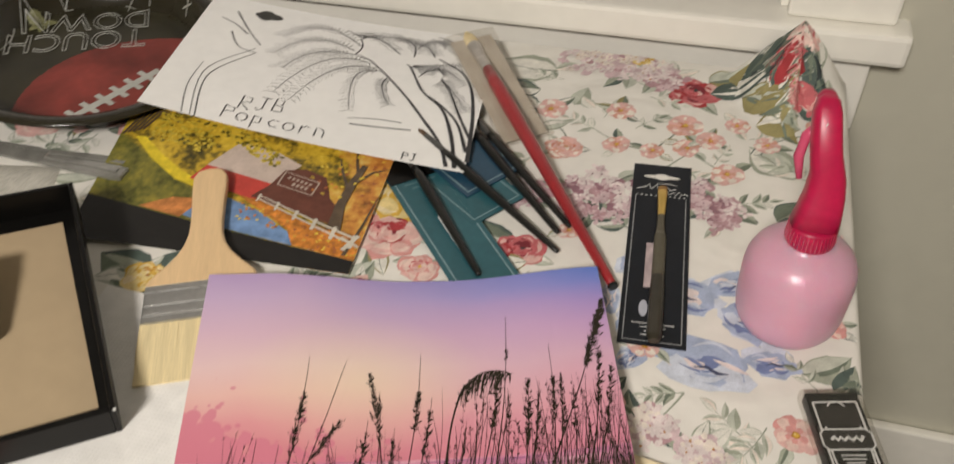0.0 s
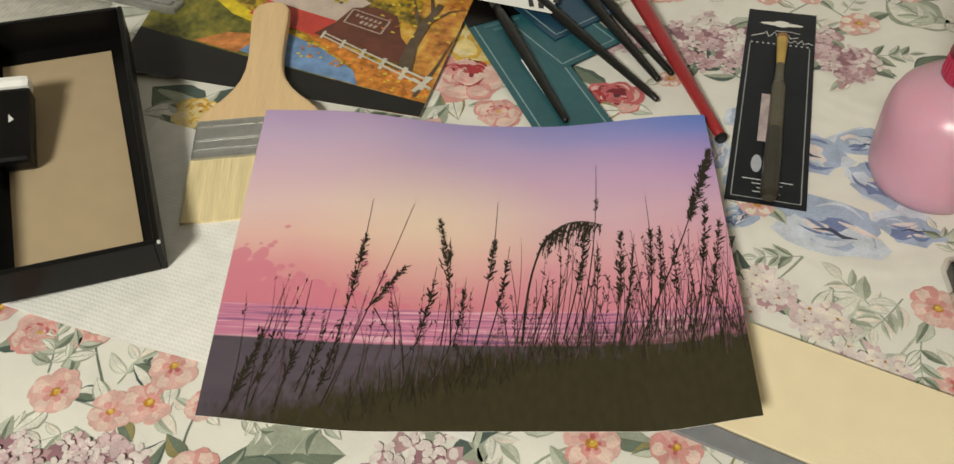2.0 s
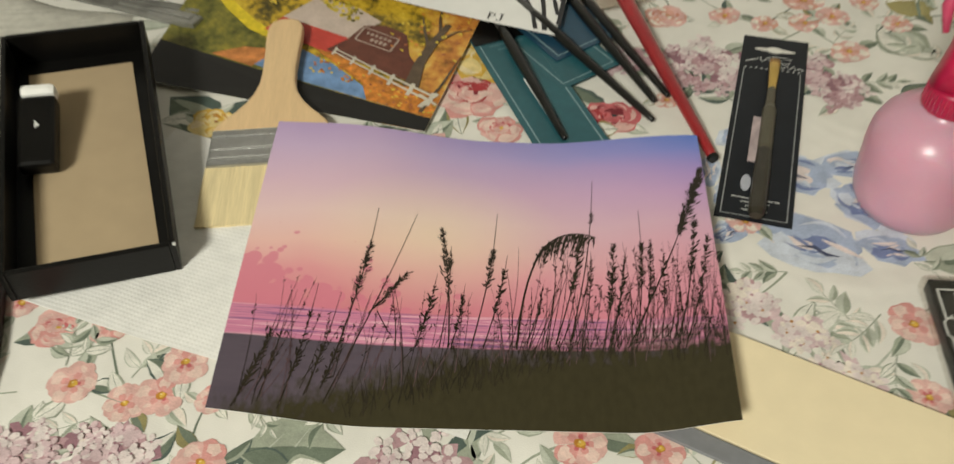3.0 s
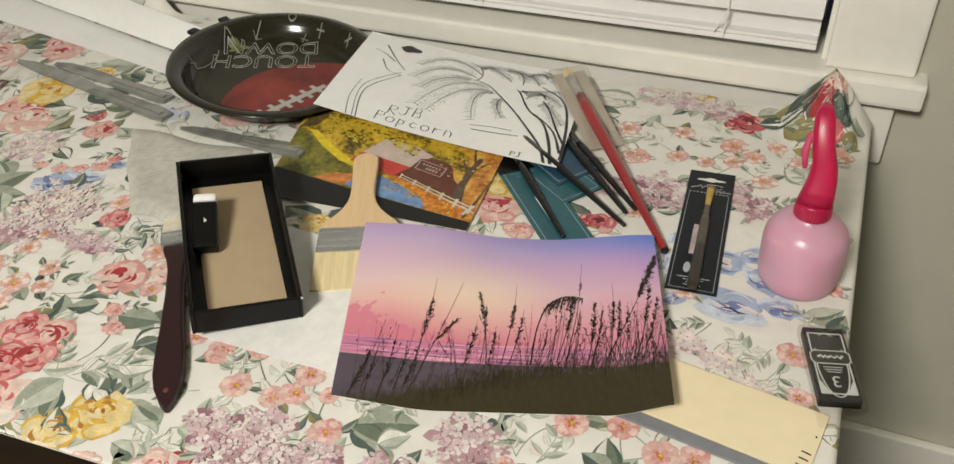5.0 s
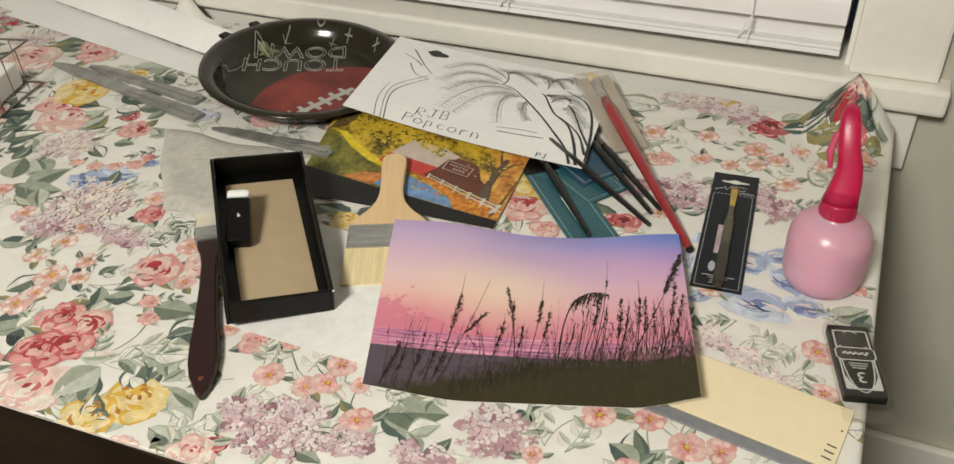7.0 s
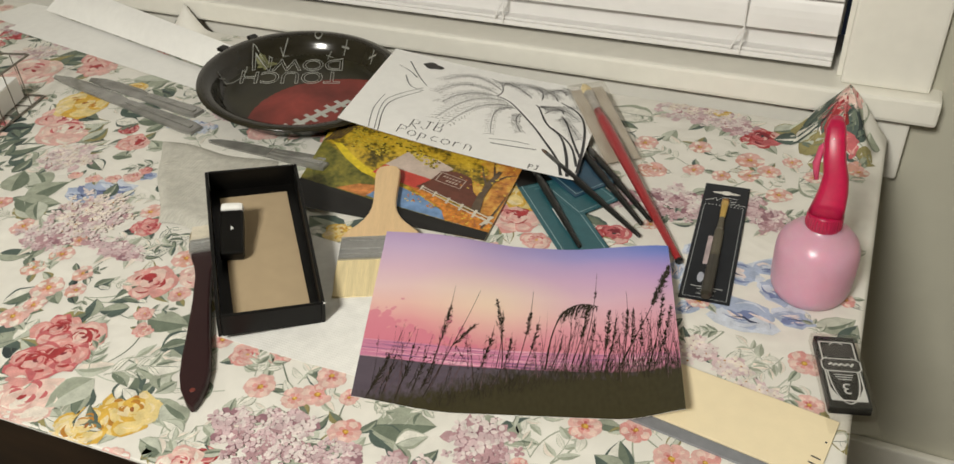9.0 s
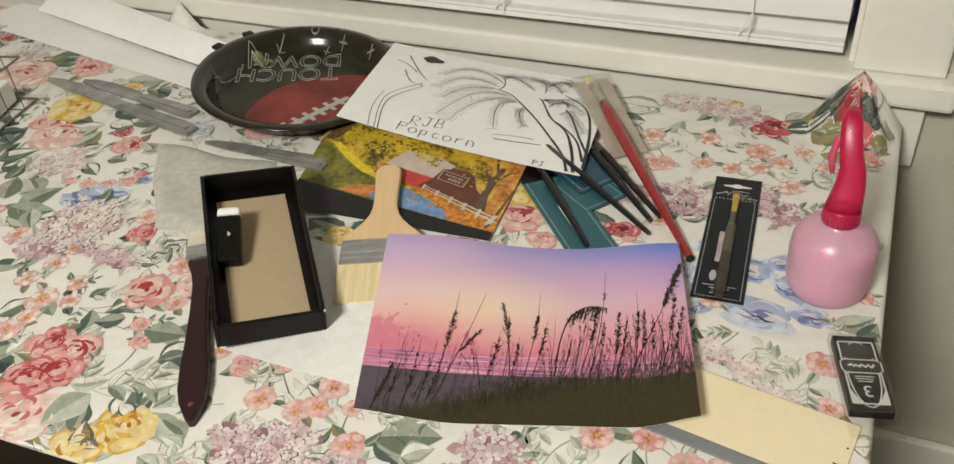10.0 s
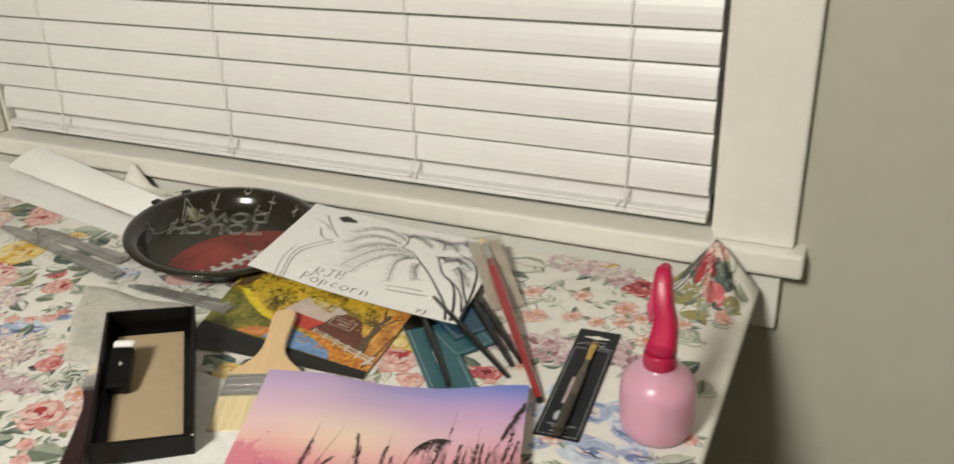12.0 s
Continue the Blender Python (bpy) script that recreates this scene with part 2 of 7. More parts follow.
def patch(bm, pts, place, mi=0, lift=0.0003):
    """A filled outline laid on a sheet, as a fan from its middle."""
    cx, cy = sum(p[0] for p in pts) / len(pts), sum(p[1] for p in pts) / len(pts)
    def put(x, y):
        p = place(x, y)
        return bm.verts.new((p[0], p[1], p[2] + lift))
    c = put(cx, cy)
    ring = [put(x, y) for x, y in pts]
    for i in range(len(ring)):
        bm.faces.new((c, ring[i], ring[(i + 1) % len(ring)])).material_index = mi


def arc(x, y, rx, ry, a0, a1, n):
    return [(x + rx * math.cos(radians(a0 + (a1 - a0) * i / (n - 1))), y + ry * math.sin(radians(a0 + (a1 - a0) * i / (n - 1)))) for i in range(n)]


def blob(x, y, rx, ry, ang, n=12, rough=0.12):
    ca, sa = math.cos(radians(ang)), math.sin(radians(ang))
    out = []
    for i in range(n):
        t = 2 * math.pi * i / n
        k = 1 + random.uniform(-rough, rough)
        u, v = rx * k * math.cos(t), ry * k * math.sin(t)
        out.append((x + u * ca - v * sa, y + u * sa + v * ca))
    return out


def words(name, text, size, m, material, parent, outline=0.0, lift=0.0, label=""):
    """Writing in the built-in font as a mesh."""
    cu = bpy.data.curves.new(name, "FONT")
    cu.body, cu.size, cu.align_x, cu.align_y = text, size, "CENTER", "CENTER"
    if outline:
        cu.fill_mode, cu.bevel_depth, cu.bevel_resolution = "NONE", outline, 0
    tmp = new(name, cu)
    dg = bpy.context.evaluated_depsgraph_get()
    me = bpy.data.meshes.new_from_object(tmp.evaluated_get(dg))
    bpy.data.objects.remove(tmp)
    me.materials.clear()
    me.materials.append(material)
    ob = new(name, me)
    ob.parent = parent
    ob.matrix_local = m
    if label:
        ob["label"] = label
    return ob


TOP = 0.75  # table top

# ---- room ----
WY = 1.068
OX0, OX1, OZ0, OZ1 = -1.165, 0.182, 0.79, 2.05
bm = bmesh.new()
box(bm, -2.6, WY, 0, OX0, WY + 0.14, 2.5)
box(bm, OX1, WY, 0, 2.2, WY + 0.14, 2.5)
box(bm, OX0, WY, 0, OX1, WY + 0.14, OZ0)
box(bm, OX0, WY, OZ1, OX1, WY + 0.14, 2.5)
tagged(finish("wall_north", bm, WALL), "grey-green painted wall around the window", "wall", kind="structure")
tagged(finish("wall_east", boxed(2.2, -3.2, 0, 2.34, WY + 0.14, 2.5), WALL), "plain grey-green painted wall", "wall", kind="structure")
tagged(finish("wall_west", boxed(-2.74, -3.2, 0, -2.6, WY + 0.14, 2.5), WALL), "plain grey-green painted wall", "wall", kind="structure")
tagged(finish("wall_south", boxed(-2.74, -3.34, 0, 2.34, -3.2, 2.5), WALL), "plain grey-green painted wall", "wall", kind="structure")
tagged(finish("floor", boxed(-2.74, -3.34, -0.1, 2.34, WY + 0.14, 0), WOOD_DARK), "dark brown wooden floor", "floor", kind="structure")
# out of view; near-white so that it bounces more fill light into the room
tagged(finish("ceiling", boxed(-2.74, -3.34, 2.5, 2.34, WY + 0.14, 2.6), mat("ceiling_paint", (0.86, 0.85, 0.81), 0.8, 0.03, 3, 0.15, 300, fine=0.02)), "plain unseen ceiling, near-white to bounce the lamp's light", "ceiling", kind="structure")
tagged(finish("baseboard", boxed(-2.6, WY - 0.016, 0, 2.2, WY - 0.002, 0.20, 0.004), TRIM), "white painted baseboard along the wall", "baseboard", kind="structure")

# window: casing, stool, apron, jambs, sash with glass
win = thing("window_1", pose(0, 0, 0), "white-trimmed window with closed horizontal blinds", "window", kind="structure")
part("casing", boxed(OX1 - 0.002, 1.050, 0.7975, 0.279, WY - 0.002, 2.05, 0.004), TRIM, win)
part("casing", boxed(-1.262, 1.050, 0.7975, OX0 + 0.002, WY - 0.002, 2.05, 0.004), TRIM, win)
part("casing", boxed(-1.274, 1.044, 2.053, 0.291, WY - 0.002, 2.16, 0.004), TRIM, win)
part("window_sill", boxed(-1.285, 1.032, 0.764, 0.294, 1.20, 0.797, 0.005), TRIM, win)
part("apron", boxed(-1.262, 1.049, 0.678, 0.268, WY - 0.002, 0.7635, 0.003), TRIM, win)
part("jamb", boxed(OX1 - 0.008, 1.070, 0.7975, OX1 - 0.001, 1.20, 2.04, 0.001), TRIM, win)
part("jamb", boxed(OX0 + 0.001, 1.070, 0.7975, OX0 + 0.008, 1.20, 2.04, 0.001), TRIM, win)
part("jamb", boxed(OX0 + 0.014, 1.075, 2.03, OX1 - 0.014, 1.20, 2.046, 0.001), TRIM, win)
bm = bmesh.new()
for x0, z0, x1, z1 in ((OX0 + 0.014, 0.815, OX0 + 0.06, 2.02), (OX1 - 0.06, 0.815, OX1 - 0.014, 2.02), (OX0 + 0.06, 0.815, OX1 - 0.06, 0.87), (OX0 + 0.06, 1.97, OX1 - 0.06, 2.02)):
    box(bm, x0, 1.15, z0, x1, 1.18, z1, 0.002)
part("window_frame", bm, TRIM, win)
pane = part("pane", boxed(OX0 + 0.06, 1.162, 0.87, OX1 - 0.06, 1.167, 1.97), GLASS, win)

# blinds: bottom rail, slats, ladder cords
blind = thing("window_blind", pose(0, 1.092, 0.80), "closed white horizontal slat blind with ladder cords", "blind")
BX0, BX1 = OX0 + 0.018, OX1 - 0.016
part("valance", boxed(BX0, -0.010, 0.012, BX1, -0.002, 0.048, 0.001), SLAT, blind, "upright back strip of the bottom rail")
part("rail_lip", boxed(BX0, -0.026, 0.0168, BX1, -0.0102, 0.0210, 0.0012), SLAT, blind)
bm = boxed(BX0, -0.029, 0.010, BX1, -0.0102, 0.0165, 0.0012)
part("bottom_rail", bm, SLAT, blind, "white bottom rail of the blind")
bm = bmesh.new()
n = 6
prof = [(-0.0030 * math.sin(math.pi * i / n) + 0.0145 * (i / n), 0.050 * i / n) for i in range(n + 1)]
front = [[bm.verts.new((x, y, z)) for y, z in prof] for x in (BX0, BX1)]
back = [[bm.verts.new((x, y + 0.0026, z)) for y, z in prof] for x in (BX0, BX1)]
for i in range(n):
    bm.faces.new((front[0][i], front[1][i], front[1][i + 1], front[0][i + 1]))
    bm.faces.new((back[0][i + 1], back[1][i + 1], back[1][i], back[0][i]))
    for s in (0, 1):
        bm.faces.new((front[s][i], front[s][i + 1], back[s][i + 1], back[s][i]))
bm.faces.new((front[0][0], back[0][0], back[1][0], front[1][0]))
bm.faces.new((front[0][n], front[1][n], back[1][n], back[0][n]))
bmesh.ops.recalc_face_normals(bm, faces=bm.faces)
slat = part("slat", bm, SLAT, blind)
slat.location = (0, -0.026, 0.0482)
for i in range(1, 27):
    o = slat.copy()
    scene.collection.objects.link(o)
    o.location = (0, -0.026 + random.uniform(-0.0006, 0.0006), 0.0482 + 0.0432 * i)
    o.rotation_euler = (radians(random.uniform(-0.7, 0.7)), 0, 0)
for x in (-0.995, -0.610, -0.266, 0.056):
    bm = bmesh.new()
    rod(bm, [(x, -0.031, 0.013), (x + 0.002, -0.030, 0.047), (x, -0.0305, 0.5), (x, -0.0305, 1.2)], [0.0011] * 4, 6)
    rod(bm, [(x - 0.012, -0.031, 0.018), (x + 0.001, -0.0300, 0.047)], [0.0011] * 2, 6)
    part("ladder_cord", bm, SLAT, blind)
part("head_rail", boxed(BX0, -0.035, 1.19, BX1, 0.03, 1.235, 0.003), SLAT, blind)

# ---- table and cloth ----
FX0, FX1, FY0, FY1 = -1.21, 0.240, 0.2970, 1.024
table = thing("table", pose(-0.48, 0.66, 0), "wooden table pushed against the window wall", "table")
part("tabletop", boxed(FX0 + 0.486, FY0 - 0.642, TOP - 0.032, FX1 + 0.474, FY1 - 0.665, TOP - 0.003, 0.003), TABLE, table)
for lx in (-0.66, 0.66):
    for ly in (-0.28, 0.30):
        part("leg", boxed(lx - 0.025, ly - 0.025, 0, lx + 0.025, ly + 0.025, TOP - 0.0325, 0.004), TABLE, table)

cloth = thing("tablecloth", pose(0, 0, TOP), "white floral tablecloth with pink roses and lilac, draped over the table", "tablecloth")


def cloth_point(s, t):
    """The cloth's surface: flat on the table, rounded over the edges, tucked in below, gathered up at two spots."""
    x, y, z = s, t, 0.0
    r = 0.0015 if t < FY0 else 0.006
    dr, df = s - FX1, FY0 - t
    if dr > 0:
        a = min(dr / r, 2.2)
        fall = max(dr - r * 2.2, 0)
        x = FX1 + r * math.sin(a) - 0.75 * fall
        z -= r * (1 - math.cos(a)) + 0.6 * fall
    if df > 0:
        a = min(df / r, math.pi / 2)
        fall = max(df - r * math.pi / 2, 0)
        y = FY0 - r * math.sin(a) + 0.1 * fall
        z -= r * (1 - math.cos(a)) + fall
    # the near hem runs a little askew
    if t < FY0 + 0.1:
        y += min(max(0.055 * (s + 0.40), -0.02), 0.02) * min(1.0, (FY0 + 0.1 - t) / 0.1)
    # the bunched corner beside the window sill
    u, v = (s - 0.192) / 0.052, (t - 1.006) / 0.085
    d = math.hypot(u, v)
    if d < 1:
        k = (1 - d) ** 1.25
        crease = math.sin(7 * math.atan2(v, u) + 0.7) * d * (1 - d) * 3
        z += max(0.072 * k + 0.007 * crease, 0.0)
        x += 0.004 * crease
        y -= 0.010 * k
    d = math.hypot((s + 0.80) / 0.035, (t - 1.022) / 0.03)
    if d < 1:
        z += 0.045 * (1 - d) ** 1.3
    return Vector((x, y, z))


def axis(a, b, fine):
    out = [a]
    while out[-1] < b - 1e-6:
        out.append(min(out[-1] + fine(out[-1]), b))
    return out


xs = axis(FX0, FX1 + 0.040, lambda v: (0.0025 if v > FX1 - 0.002 else 0.004) if v > 0.12 else (0.010 if -0.86 < v < -0.74 else 0.03))
ys = axis(FY0 - 0.0045, FY1, lambda v: 0.0008 if v < FY0 + 0.004 else (0.02 if v < 0.90 else 0.005))
bm = bmesh.new()
grid = [[bm.verts.new(cloth_point(s, t)) for s in xs] for t in ys]
for j in range(len(ys) - 1):
    for i in range(len(xs) - 1):
        bm.faces.new((grid[j][i], grid[j][i + 1], grid[j + 1][i + 1], grid[j + 1][i]))
fabric = part("fabric", bm, CLOTH, cloth, smooth=True)


# ---- papers and sheets ----
def lerp(a, b, k):
    return a + (b - a) * k


class Sheet:
    """A sheet of paper or card between four corners, with a bend of its own; u runs along its foot, v up."""

    def __init__(self, bl, br, tr, tl, bend=lambda u, v: (0, 0, 0)):
        self.c, self.bend = [Vector(p) for p in (bl, br, tr, tl)], bend

    def at(self, u, v):
        a = self.c[0].lerp(self.c[1], u)
        b = self.c[3].lerp(self.c[2], u)
        return a.lerp(b, v) + Vector(self.bend(u, v))

    def mesh(self, nu, nv, thick):
        bm = bmesh.new()
        uv = bm.loops.layers.uv.new("uv")
        up = [[bm.verts.new(self.at(i / nu, j / nv)) for i in range(nu + 1)] for j in range(nv + 1)]
        lo = [[bm.verts.new(self.at(i / nu, j / nv) - Vector((0, 0, thick))) for i in range(nu + 1)] for j in range(nv + 1)]
        for j in range(nv):
            for i in range(nu):
                f = bm.faces.new((up[j][i], up[j][i + 1], up[j + 1][i + 1], up[j + 1][i]))
                for l, (a, b) in zip(f.loops, ((i, j), (i + 1, j), (i + 1, j + 1), (i, j + 1))):
                    l[uv].uv = (a / nu, b / nv)
                bm.faces.new((lo[j + 1][i], lo[j + 1][i + 1], lo[j][i + 1], lo[j][i])).material_index = 1
        for i in range(nu):
            bm.faces.new((lo[0][i], lo[0][i + 1], up[0][i + 1], up[0][i])).material_index = 1
            bm.faces.new((up[nv][i], up[nv][i + 1], lo[nv][i + 1], lo[nv][i])).material_index = 1
        for j in range(nv):
            bm.faces.new((up[j][0], up[j + 1][0], lo[j + 1][0], lo[j][0])).material_index = 1
            bm.faces.new((lo[j][nu], lo[j + 1][nu], up[j + 1][nu], up[j][nu])).material_index = 1
        return bm


def uv_material(name, rough=0.45):
    """A print: returns the material, its tree, the uv socket's two parts and the surface node."""
    m = bpy.data.materials.new(name)
    m.use_nodes = True
    nt = m.node_tree
    b = nt.nodes["Principled BSDF"]
    b.inputs["Roughness"].default_value = rough
    uv = nt.nodes.new("ShaderNodeUVMap")
    sep = nt.nodes.new("ShaderNodeSeparateXYZ")
    nt.links.new(uv.outputs[0], sep.inputs[0])
    return m, nt, uv.outputs[0], sep.outputs[0], sep.outputs[1], b


def ramp(nt, value, stops):
    r = nt.nodes.new("ShaderNodeValToRGB")
    e = r.color_ramp.elements
    while len(e) < len(stops):
        e.new(0.5)
    for el, (p, c) in zip(e, stops):
        el.position, el.color = p, (*c, 1)
    nt.links.new(value, r.inputs[0])
    return r.outputs[0]


def math_node(nt, op, a, b):
    k = nt.nodes.new("ShaderNodeMath")
    k.operation = op
    for i, q in enumerate((a, b)):
        if isinstance(q, (int, float)):
            k.inputs[i].default_value = q
        else:
            nt.links.new(q, k.inputs[i])
    return k.outputs[0]


def mix(nt, fac, a, b):
    k = nt.nodes.new("ShaderNodeMix")
    k.data_type = "RGBA"
    for i, q in ((0, fac), (6, a), (7, b)):
        if isinstance(q, tuple):
            k.inputs[i].default_value = (*q, 1)
        elif isinstance(q, (int, float)):
            k.inputs[i].default_value = q
        else:
            nt.links.new(q, k.inputs[i])
    return k.outputs[2]


def noise_uv(nt, uv, sx, sy, detail=4, shift=0.0):
    mp = nt.nodes.new("ShaderNodeMapping")
    mp.inputs["Scale"].default_value = (sx, sy, 1)
    mp.inputs["Location"].default_value = (shift, shift * 0.7, 0)
    nt.links.new(uv, mp.inputs[0])
    n = nt.nodes.new("ShaderNodeTexNoise")
    n.inputs["Scale"].default_value, n.inputs["Detail"].default_value = 1.0, detail
    nt.links.new(mp.outputs[0], n.inputs["Vector"])
    return n.outputs["Fac"]


def step(nt, value, lo, hi):
    k = nt.nodes.new("ShaderNodeMapRange")
    k.inputs["From Min"].default_value, k.inputs["From Max"].default_value = lo, hi
    nt.links.new(value, k.inputs["Value"])
    return k.outputs[0]


# seascape print: sunset sky, sea, dark dune
m, nt, uvo, U, V, B = uv_material("seascape_print", 0.38)
warp = noise_uv(nt, uvo, 3, 3, 3)
vv = math_node(nt, "ADD", V, math_node(nt, "MULTIPLY", math_node(nt, "SUBTRACT", warp, 0.5), 0.10))
left = ramp(nt, vv, ((0.28, (0.62, 0.20, 0.24)), (0.42, (0.74, 0.32, 0.34)), (0.52, (0.81, 0.50, 0.45)), (0.62, (0.79, 0.56, 0.56)), (0.74, (0.70, 0.48, 0.59)), (0.90, (0.57, 0.42, 0.62)), (1.0, (0.47, 0.34, 0.57))))
right = ramp(nt, vv, ((0.28, (0.66, 0.22, 0.31)), (0.45, (0.72, 0.34, 0.42)), (0.62, (0.66, 0.40, 0.53)), (0.75, (0.55, 0.34, 0.58)), (0.86, (0.38, 0.28, 0.60)), (0.93, (0.20, 0.24, 0.62)), (1.0, (0.11, 0.20, 0.58))))
sky = mix(nt, step(nt, U, 0.25, 1.0), left, right)
# sun glow
du = math_node(nt, "SUBTRACT", U, 0.40)
dv = math_node(nt, "MULTIPLY", math_node(nt, "SUBTRACT", V, 0.57), 1.1)
dist = math_node(nt, "SQRT", math_node(nt, "ADD", math_node(nt, "MULTIPLY", du, du), math_node(nt, "MULTIPLY", dv, dv)), 0)
glow = math_node(nt, "SUBTRACT", 1.0, step(nt, dist, 0.0, 0.29))
sky = mix(nt, math_node(nt, "MULTIPLY", glow, 0.60), sky, (0.88, 0.74, 0.52))
# pink cloud bank low at one side, with rounded heads
vor = nt.nodes.new("ShaderNodeTexVoronoi")
vor.feature = "SMOOTH_F1"
vor.inputs["Scale"].default_value, vor.inputs["Smoothness"].default_value = 34.0, 0.10
nt.links.new(uvo, vor.inputs["Vector"])
puffs = math_node(nt, "SUBTRACT", math_node(nt, "ADD", noise_uv(nt, uvo, 9, 6, 2, 3.1), 0.10), math_node(nt, "MULTIPLY", vor.outputs["Distance"], 0.28))
cl = math_node(nt, "ADD", puffs, math_node(nt, "MULTIPLY", math_node(nt, "SUBTRACT", 0.46, V), 1.7))
cl = math_node(nt, "SUBTRACT", cl, math_node(nt, "MULTIPLY", U, 0.62))
cloud = step(nt, cl, 0.47, 0.50)
sky = mix(nt, math_node(nt, "MULTIPLY", cloud, 0.75), sky, (0.66, 0.20, 0.28))
# sea with thin wave lines
waves = noise_uv(nt, uvo, 5, 130, 3, 7.0)
sea = ramp(nt, waves, ((0.36, (0.28, 0.12, 0.26)), (0.46, (0.58, 0.21, 0.33)), (0.55, (0.60, 0.22, 0.34)), (0.63, (0.72, 0.40, 0.48))))
pic = mix(nt, step(nt, V, 0.300, 0.293), sky, sea)
# wet sand and dune
sand_n = noise_uv(nt, uvo, 9, 40, 4, 2.0)
sand = ramp(nt, sand_n, ((0.30, (0.088, 0.068, 0.090)), (0.70, (0.108, 0.084, 0.108))))
pic = mix(nt, step(nt, V, 0.207, 0.202), pic, sand)
dn = noise_uv(nt, uvo, 70, 30, 5, 5.0)
edge = math_node(nt, "ADD", math_node(nt, "MULTIPLY", U, 0.42), -0.005)
edge = math_node(nt, "MINIMUM", edge, math_node(nt, "ADD", math_node(nt, "MULTIPLY", U, 0.10), 0.150))
edge = math_node(nt, "ADD", edge, math_node(nt, "MULTIPLY", math_node(nt, "SUBTRACT", dn, 0.5), 0.16))
dune = step(nt, math_node(nt, "SUBTRACT", edge, V), -0.035, 0.045)
dune_col = ramp(nt, dn, ((0.3, (0.034, 0.029, 0.013)), (0.7, (0.044, 0.037, 0.017))))
pic = mix(nt, dune, pic, dune_col)
nt.links.new(pic, B.inputs["Base Color"])
B.inputs["Specular IOR Level"].default_value = 0.25
SEASCAPE = m
REED = mat("reed_print", (0.026, 0.020, 0.012), 0.45, 0.3, 80, spec=0.25)
REED_SOFT = mat("reed_print_pale", (0.085, 0.045, 0.050), 0.45, 0.3, 80)

photo = thing("photo_print", pose(0, 0, 0), "glossy print of a pink sunset beach with dark sea oats", "photo print")


def photo_bend(u, v):
    ease = lambda a, b, q: (lambda k: k * k * (3 - 2 * k))(min(max((q - a) / (b - a), 0.0), 1.0))
    top = -0.012 * ease(0.14, 0.52, u) * ease(1.0, 0.62, u) * v
    foot = -0.0175 * (1 - v) ** 3.5 * ease(-0.08, 0.32, u) * ease(1.06, 0.80, u)
    return (0, 0, top + foot)


ps = Sheet((-0.131, 0.409, 0.7740), (0.1235, 0.4945, 0.7740), (0.0585, 0.703, 0.7660), (-0.216, 0.6245, 0.768), photo_bend)
part("paper", ps.mesh(90, 44, 0.0003), [SEASCAPE, WHITE_PAPER], photo)


def on_photo(x, y):
    return ps.at(min(max(x, 0.001), 0.999), min(max(y, 0.001), 0.999))


def reed(bm, x, y, tx, ty, w, heads, droop=0.0, mi=0, span=(0.45, 0.8), size=0.010):
    """A sea oat: a thin stem from (x, y) to (tx, ty) with dark seed tufts on its upper part."""
    n = 9
    size *= 1.35
    heads = int(heads * 1.25)
    pts = []
    for i in range(n):
        k = i / (n - 1)
        pts.append((lerp(x, tx, k) + 0.02 * (ty - y) * math.sin(math.pi * k) + droop * k * k * k, lerp(y, ty, k) - abs(droop) * 0.5 * k ** 3))
    stroke(bm, pts, [0.72 * w * (1 - 0.75 * i / (n - 1)) for i in range(n)], on_photo, mi)
    lean = math.degrees(math.atan2(ty - y, (tx - x) * 1.35)) - 90
    for _ in range(heads):
        k = random.uniform(*span)
        i = min(int(k * (n - 1)), n - 2)
        f = k * (n - 1) - i
        px, py = lerp(pts[i][0], pts[i + 1][0], f), lerp(pts[i][1], pts[i + 1][1], f)
        # spikelets: fullest in the lower part of the head, closing towards its tip
        q = (k - span[0]) / (span[1] - span[0])
        full = 0.35 + 0.65 * math.sin(math.pi * min(max(q, 0.0), 1.0) ** 0.7)
        s = size * random.uniform(0.35, 0.75)
        side = random.gauss(0, size * 0.26 * full)
        swing = lean - math.copysign(random.uniform(8, 48), side)
        patch(bm, blob(px + side, py + random.gauss(0, size * 0.25), s * 0.15, s * random.uniform(0.55, 1.0), swing, 7, 0.45), on_photo, mi, 0.00045)


